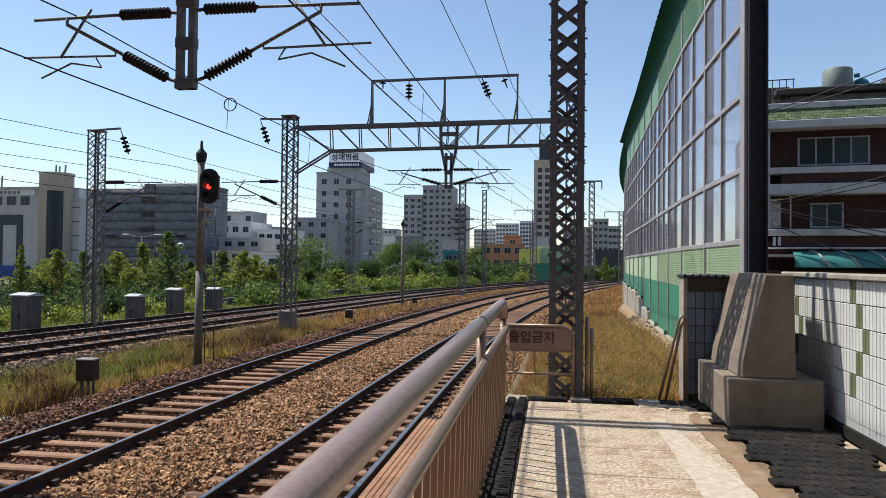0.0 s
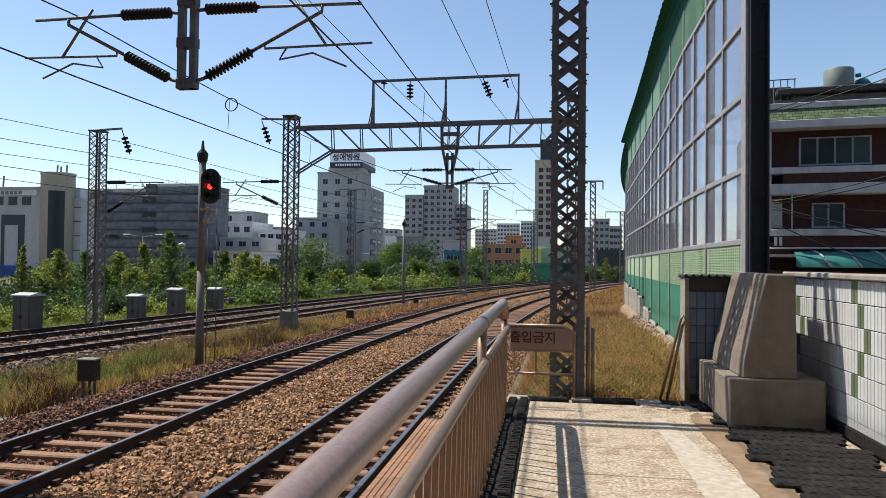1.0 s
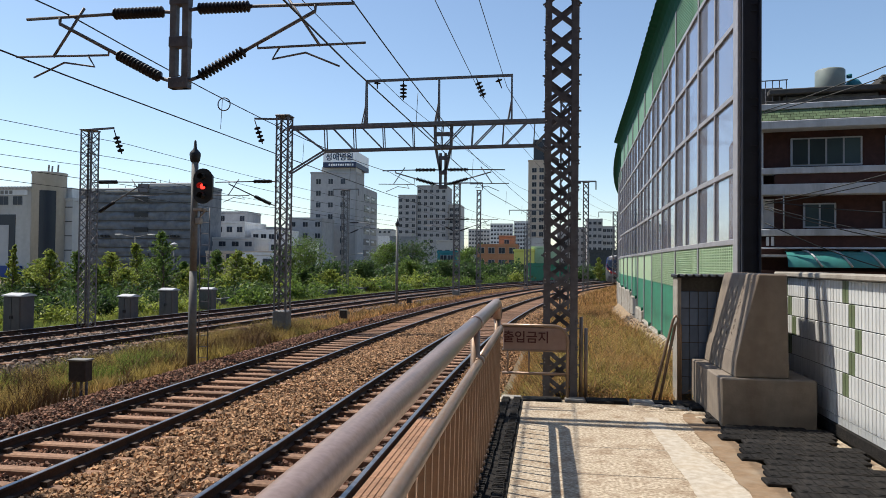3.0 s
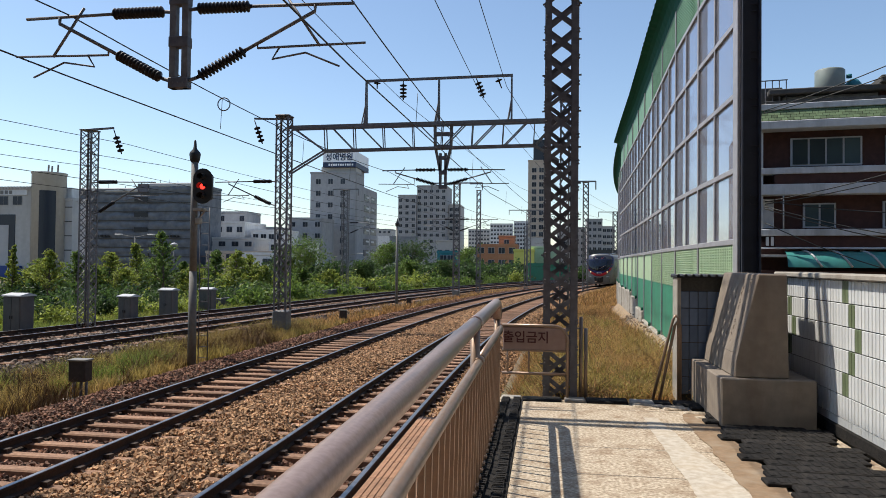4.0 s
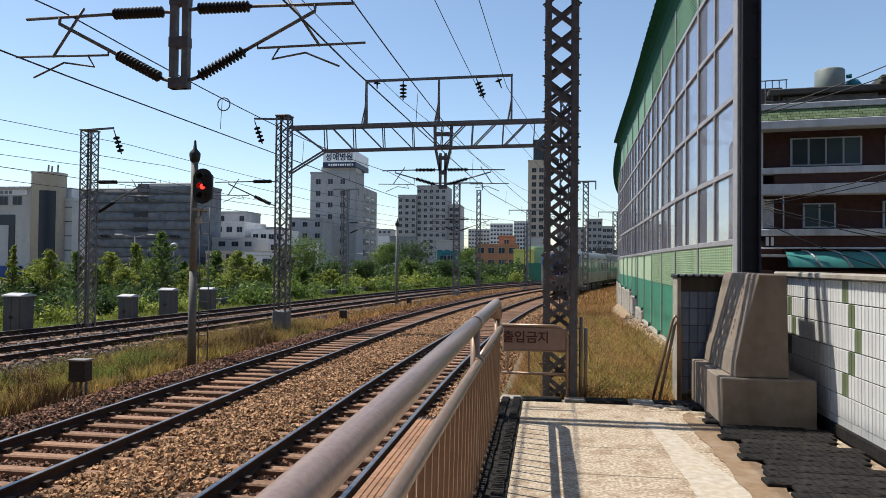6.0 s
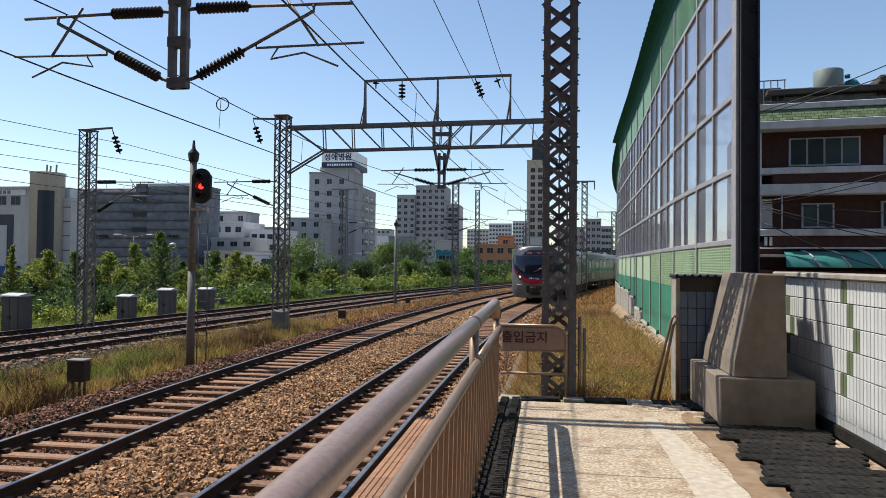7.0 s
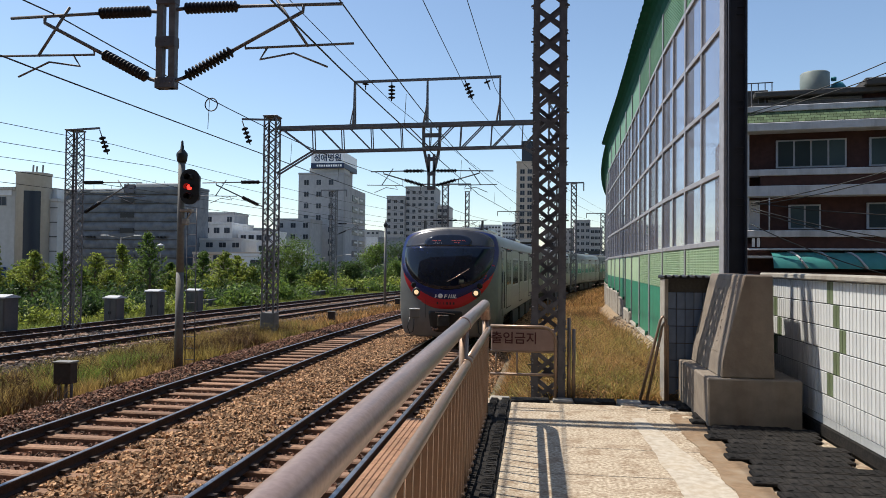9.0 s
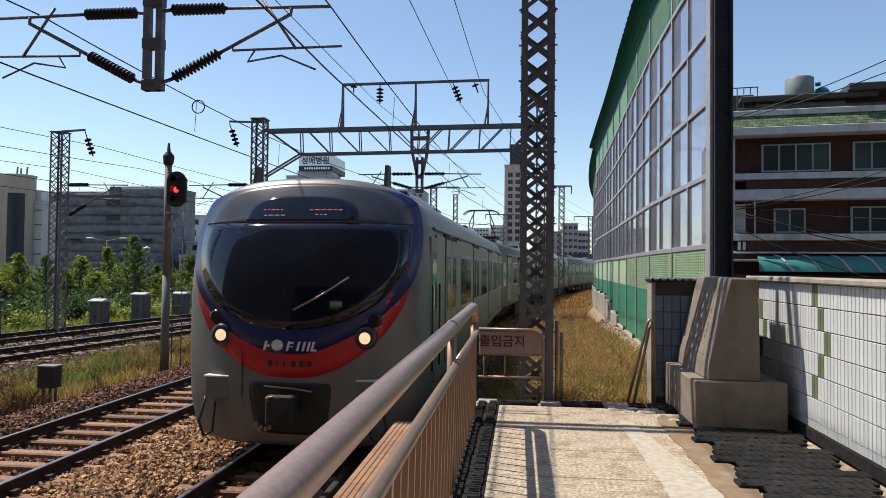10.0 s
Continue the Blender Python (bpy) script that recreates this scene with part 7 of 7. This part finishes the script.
# hospital
hosp = block("hospital", "eight-storey grey hospital with a rooftop sign", -64.8, -51.9, 185, 7, 26.3, "wall_grey", 3, 7, 1.3, 1.4, 23.6, 3.25, (2.3, 3.6))
part("rear_wing", bmf(rbox, -6.4, 7.01, 0, 6.46, 24.5, 24.4, 0.05), "wall_grey", hosp, "lower rear wing")
for r in range(6):
    fr = part("window_band", bmf(rbox, 6.4, 9.0, 20.6 - r * 3.2, 6.58, 23.4, 22.4 - r * 3.2, 0.03), "facade_glass", hosp, "long dark window band")
    part("mullion", bmf(box, 6.581, 14.5, 20.5 - r * 3.2, 6.62, 16.0, 22.5 - r * 3.2), "wall_pale", fr)
    part("sill_panel", bmf(box, 6.585, 11.2, 21.4 - r * 3.2, 6.66, 14.4, 21.9 - r * 3.2), "wall_white", fr)
    part("sill_panel", bmf(box, 6.585, 17.2, 21.4 - r * 3.2, 6.66, 20.4, 21.9 - r * 3.2), "wall_white", fr)
part("plant_room", bmf(rbox, -3.6, 1, 27.5, 6.2, 6.8, 29.2, 0.05), "wall_pale", hosp)
board = part("roof_sign", bmf(rbox, -2.8, -0.4, 29.2, 6.5, 13.5, 33.4, 0.05), "sign_white", hosp, "large white rooftop sign with navy letters")
part("sign_legs", bmf(box, -1.5, 7.2, 24.4, 5.5, 12.5, 29.2), "wall_grey", hosp, "grey plinth below the sign")
part("sign_band", bmf(box, -2.82, -0.44, 28.95, 6.54, 13.54, 30.3), "sign_navy", board, "navy band with small bars")
for k in range(11):
    part("sign_bar", bmf(box, -1.2 + k * 0.66, -0.48, 29.3, -0.75 + k * 0.66, -0.441, 29.85), "sign_white", board)
for k in range(12):
    part("sign_bar", bmf(box, -0.9 + k * 0.5, -0.43, 32.85, -0.6 + k * 0.5, -0.405, 33.1), "post_paint", board)
letters("sign_letters", "성애병원", 2.15, "sign_navy", board, pose(1.85, -0.45, 31.6, 90), "", 0.05)
for x in (-4.2, -3.0, 4.0):
    bm = bmesh.new()
    bar(bm, (x, 3, 24 if x > 8 else 27), (x, 3, 25.6 if x > 8 else 29.4), 0.18)
    part("roof_aerial", bm, "post_paint", hosp)

apt = block("apartment_block", "pale grey apartment block with small windows", -69, -60.5, 320, 20, 33.2, "wall_grey", 3, 10, 1.5, 1.4, 30.5, 2.95)
block("apartment_block", "tall grey apartment block with dark windows", -60.4, -46.5, 322, 20, 37.8, "wall_grey", 5, 11, 1.5, 1.4, 35, 2.95)
block("apartment_block", "set-back block beside the tall flats", -46.4, -41.0, 330, 18, 29.5, "wall_pale", 3, 8, 1.4, 1.3, 27, 2.95)
block("shop_building", "orange rendered low building with pale windows", -17.0, -7.0, 170, 12, 6.2, "wall_orange", 4, 2, 1.5, 1.4, 4.6, 3.0)
block("stair_house", "brown stair head behind the orange building", -12, -8, 178, 6, 8.6, "wall_orange", 1, 1, 1.2, 1.0, 7.0)
block("shed", "bright yellow sheet-metal shed", -6.9, -2.6, 150, 8, 4.6, "wall_yellow", 0, 0)
block("shed", "pale green sheet-metal shed", -3.4, 3.2, 158, 8, 5.4, "green_pale", 0, 0)
block("shed", "teal sheeted container store", -20.4, -16.6, 130, 6, 3.8, "wall_teal", 2, 1, 1.2, 1.0, 2.4)
block("shed", "long green hoarding along the street", -3.0, 4.0, 120, 0.4, 1.6, "green_dark", 0, 0)
tw = block("office_tower", "tan office tower with a column of small windows", -7.1, 0.6, 270, 18, 41.5, "wall_tan", 2, 12, 1.7, 1.7, 37.5, 2.75, (2.3, 2.6))
part("dark_crown", bmf(rbox, -1.9, 1, 43, 4.2, 12, 51, 0.1), "facade_glass", tw, "dark glazed crown")
block("apartment_block", "distant white apartment slab", -40, -24, 500, 14, 30, "wall_white", 7, 9, 1.4, 1.3, 28, 2.9)
block("apartment_block", "distant white apartment slab beside it", -23.5, -8.5, 510, 14, 32.5, "wall_white", 7, 9, 1.4, 1.3, 30, 2.9)
block("apartment_block", "distant grey apartment slab", -58, -42, 520, 14, 27, "wall_pale", 7, 8, 1.4, 1.3, 25, 2.9)
block("apartment_block", "distant pale slab at the city edge", -120, -95, 420, 14, 22, "wall_pale", 9, 6, 1.4, 1.3, 20, 2.9)
block("apartment_block", "grey apartment block beyond the curve", 18.2, 25, 320, 14, 22, "wall_grey", 3, 7, 1.4, 1.3, 20, 2.9)
block("apartment_block", "lower grey block beyond the curve", 25.2, 31, 326, 14, 19, "wall_pale", 3, 6, 1.4, 1.3, 17, 2.9)
block("apartment_block", "dark low block behind the mast", 5, 18, 330, 14, 18.8, "wall_grey", 5, 6, 1.4, 1.3, 17, 2.9)
block("overpass", "dark low bridge wall across the street", 9, 20, 150, 3, 4.6, "roof_dark", 0, 0)
far_rng = random.Random(77)
for k in range(16):
    x = -150 + k * 9.5 + far_rng.uniform(-2, 2)
    block("house", "small pale house in the distance", x, x + far_rng.uniform(6, 9), 205 + far_rng.uniform(0, 60), 9, far_rng.uniform(6, 11.5), far_rng.choice(("wall_pale", "wall_white", "wall_grey", "wall_cream")), 3, 2, 1.4, 1.2, 5.0, 2.8)

# brick flats behind the parapet wall
M["brick"] = material("dark_brick", (0.08, 0.034, 0.027), 0.9, second=(0.057, 0.024, 0.019), grain=5, stain=(0.06, 0.03, 0.025), stain_scale=0.7, bump=0.3, bump_scale=8)
M["band"] = material("weathered_white_band", (0.62, 0.62, 0.63), 0.85, second=(0.54, 0.54, 0.55), grain=3, stain=(0.25, 0.24, 0.23), stain_scale=1.2, stain_amount=0.6, bump=0.1, streak=True)
M["shingle"] = material("green_shingle", (0.12, 0.17, 0.085), 0.9, second=(0.085, 0.13, 0.065), grain=3, stain=(0.10, 0.085, 0.06), stain_scale=0.8, bump=0.2, vary=0.35)
M["awning"] = material("teal_awning", (0.055, 0.26, 0.235), 0.4, second=(0.045, 0.21, 0.19), grain=2, stain=(0.12, 0.22, 0.2), stain_scale=1.5, bump=0.05)
M["tank"] = material("water_tank", (0.20, 0.24, 0.22), 0.6, second=(0.17, 0.2, 0.19), grain=2, stain=(0.3, 0.3, 0.27), stain_scale=0.8, bump=0.1)
M["frame_white"] = material("window_frame_paint", (0.50, 0.505, 0.52), 0.6, second=(0.44, 0.445, 0.46), grain=4, bump=0.05)
M["flat_glass"] = material("window_glass", (0.05, 0.075, 0.075), 0.08, second=(0.035, 0.055, 0.06), grain=0.7, bump=0, vary=0.5)


def brick_flats():
    b = thing("brick_flats", "dark red-brown brick flats with white bands and green shingle eaves", "building", 8.9, 32.1, 0, -8.5)
    g = -1.5
    part("wall", bmf(rbox, 0, 0.5, g, 14, 10, 8.4, 0.03), "brick", b)
    part("lower_wall", bmf(rbox, 0.0, 0.0, g, 14, 0.5, 2.6, 0.02), "brick", b)
    for z0, z1, y0 in ((7.45, 7.80, -0.35), (5.52, 5.80, -0.15), (4.62, 5.08, -0.2), (2.85, 3.14, -0.2), (2.28, 2.36, -0.25), (8.36, 8.62, 0.05)):
        part("band", bmf(rbox, 0.1, y0, z0, 14, 0.52, z1, 0.02), "band", b, "weathered white floor band")
    for z0, z1 in ((5.081, 5.519), (2.361, 2.849)):
        part("balcony_front", bmf(rbox, 0.9, -0.1, z0, 14, 0.5, z1, 0.01), "brick", b)
    # shingled slope
    sl = part("eave_slope", bmf(box, 0.1, -0.02, 7.80, 14, 0.6, 7.86), "roof_dark", b)
    bm = bmesh.new()
    rbox(bm, 0, -0.012, 0, 0.235, 0.012, 0.17, 0.006)
    me = finish(bm, "shingle", "shingle")
    for r in range(4):
        for k in range(54):
            ob = new("shingle", me)
            ob.matrix_basis = pose(0.15 + k * 0.25 + 0.125 * (r % 2), -0.30 + r * 0.115, 7.82 + r * 0.14, -38)
            ob.parent = sl
    part("roof_slab", bmf(rbox, 0.6, 0.2, 8.62, 14, 9, 8.78, 0.02), "roof_dark", b)
    part("attic", bmf(rbox, 0.9, 0.8, 8.78, 14, 8, 9.05, 0.02), "band", b)
    part("roof", bmf(rbox, 0.7, 0.2, 9.05, 6.2, 8.5, 9.30, 0.04), "roof_dark", b, "dark sagging roof edge")
    part("roof", bmf(rbox, 5.0, 0.0, 9.30, 14, 8.5, 9.62, 0.04), "roof_dark", b, "dark flat upper roof")
    part("penthouse", bmf(rbox, 5.1, 0.6, 8.78, 14, 8, 9.3, 0.02), "brick", b)

    def win(x0, x1, z0, z1, n, y=0.5):
        fr = part("window", bmf(rbox, x0 - 0.04, y - 0.1, z0 - 0.04, x1 + 0.04, y + 0.02, z1 + 0.04, 0.01), "frame_white", b, "white-framed sliding window")
        w = (x1 - x0) / n
        for k in range(n):
            part("pane", bmf(box, x0 + k * w + 0.04, y - 0.13, z0 + 0.03, x0 + (k + 1) * w - 0.04, y - 0.101, z1 - 0.03), "flat_glass", fr)
    win(1.65, 4.35, 5.95, 7.10, 4)
    win(5.3, 8.0, 5.95, 7.10, 4)
    win(2.15, 3.35, 3.25, 4.25, 2)
    win(5.2, 6.6, 3.25, 4.3, 2)
    win(8.6, 10, 3.25, 4.3, 2)
    for x in (0.55, 0.75):
        part("railing_slot", bmf(rbox, x, -0.16, 2.42, x + 0.12, -0.11, 2.8, 0.01), "band", b)
    part("side_door", bmf(rbox, 0.5, 0.4, 3.2, 0.95, 0.49, 4.5, 0.02), "band", b)
    part("pier", bmf(rbox, 0.2, -0.1, 3.15, 0.45, 0.5, 7.4, 0.02), "band", b)
    part("drain_pipe", bmf(tube, (1.25, -0.12, 2.9), (1.25, -0.12, 4.6), 0.03, 8), "band", b)
    # awning of ribbed sheet
    aw = thing("shop_awning", "ribbed teal awning with pale ribs over the shop", "awning", 8.9, 32.1, 0, -8.5)
    bm = bmesh.new()
    prof = [(0.0, 2.20), (-0.35, 2.14), (-0.65, 1.98), (-0.85, 1.72), (-0.9, 1.5)]
    rows = [[bm.verts.new((x, y, z)) for x in steps(1.3, 12, 0.6)] for y, z in prof]
    for r0, r1 in zip(rows, rows[1:]):
        for k in range(len(r0) - 1):
            bm.faces.new((r0[k], r0[k + 1], r1[k + 1], r1[k])).smooth = True
    part("sheet", bm, "awning", aw)
    for x in steps(2.0, 12, 1.1):
        bm = bmesh.new()
        pipe(bm, [(x + 0.15 * k, y - 0.02, z + 0.02) for k, (y, z) in enumerate(prof)], 0.045, 6)
        part("rib", bm, "frame_white", aw)
    flap = thing("porch_roof", "pale sheet porch roof beside the awning", "canopy", 8.9, 32.1, 0, -8.5)
    bm = bmesh.new()
    rbox(bm, 0.0, -0.95, 1.92, 1.25, 0.0, 2.02, 0.01)
    part("sheet", bm, "cabinet_top", flap)
    tank = thing("water_tank", "grey-green cylindrical rooftop water tank", "tank", 12.1, 32.9, 9.3)
    bm = bmesh.new()
    lathe(bm, (0.3, 0, 0), (0.3, 0, 1.0), [(0, 0.58), (0.05, 0.6), (0.9, 0.6), (0.96, 0.55), (1.0, 0.2)], 28)
    part("shell", bm, "tank", tank)
    bm = bmesh.new()
    lathe(bm, (1.35, 0.2, 0.1), (1.35, 0.2, 0.62), [(0, 0.3), (0.5, 0.33), (0.85, 0.2), (1, 0.02)], 16)
    tube(bm, (1.1, 0, 0.6), (1.1, 0, 0.75), 0.12, 8)
    part("fitting", bm, "wall_teal", tank)
    rail = thing("roof_railing", "small dark rooftop railing and box", "railing", 8.9, 32.5, 8.78, -8.5)
    bm = bmesh.new()
    for x in steps(0.1, 1.5, 0.28):
        bar(bm, (x, 0, 0), (x, 0, 0.95), 0.03)
    bar(bm, (0.05, 0, 0.95), (1.55, 0, 0.95), 0.04)
    part("bars", bm, "steel_dark", rail)
    part("box", bmf(rbox, 0.5, 0.3, 0.0, 1.4, 0.9, 0.7, 0.03), "roof_dark", rail)


brick_flats()
for p, q in (((9.3, 31.6, 4.3), (17, 28, 6.6)), ((9.3, 31.6, 4.2), (17, 28, 6.2)), ((9.3, 31.6, 4.1), (17, 28, 2.2)), ((9.3, 31.6, 4.0), (17, 28, 1.9)), ((9.3, 31.6, 4.35), (17.5, 28, 3.6)),
             ((9.2, 31.5, 8.2), (16, 24, 10.6)), ((9.2, 31.5, 8.1), (16, 24, 9.9)), ((9.3, 31.6, 3.4), (14, 30, 1.3))):
    wire([p, q], 0.022, "slack black street cable before the flats", 1.2, 10)
block("lane_wall", "dark shop front wall below the awning", 9.0, 22, 31.0, 0.3, 1.35, "brick", 0, 0)


# ------------------------------------------------------------ what moves
def motions():
    """The train runs in along the near track at 10 to 13 metres a second, each car on its two bogies."""
    for i, car in enumerate(train):
        rows = []
        for k in range(21):
            t = k * 0.5
            back = 10.0 - t
            mid = 8.38 + 13.0 * back - 0.13 * back * back + 9.75 + 20.0 * i
            front, rear = line_a(mid - 6.9, 0.09)[0], line_a(mid + 6.9, 0.09)[0]
            p, d = (front + rear) / 2, rear - front
            rows.append((t, pose(p.x, p.y, RAIL_Z, 0, 0, -math.degrees(math.atan2(d.x, d.y)))))
        walk(car, rows)


motions()
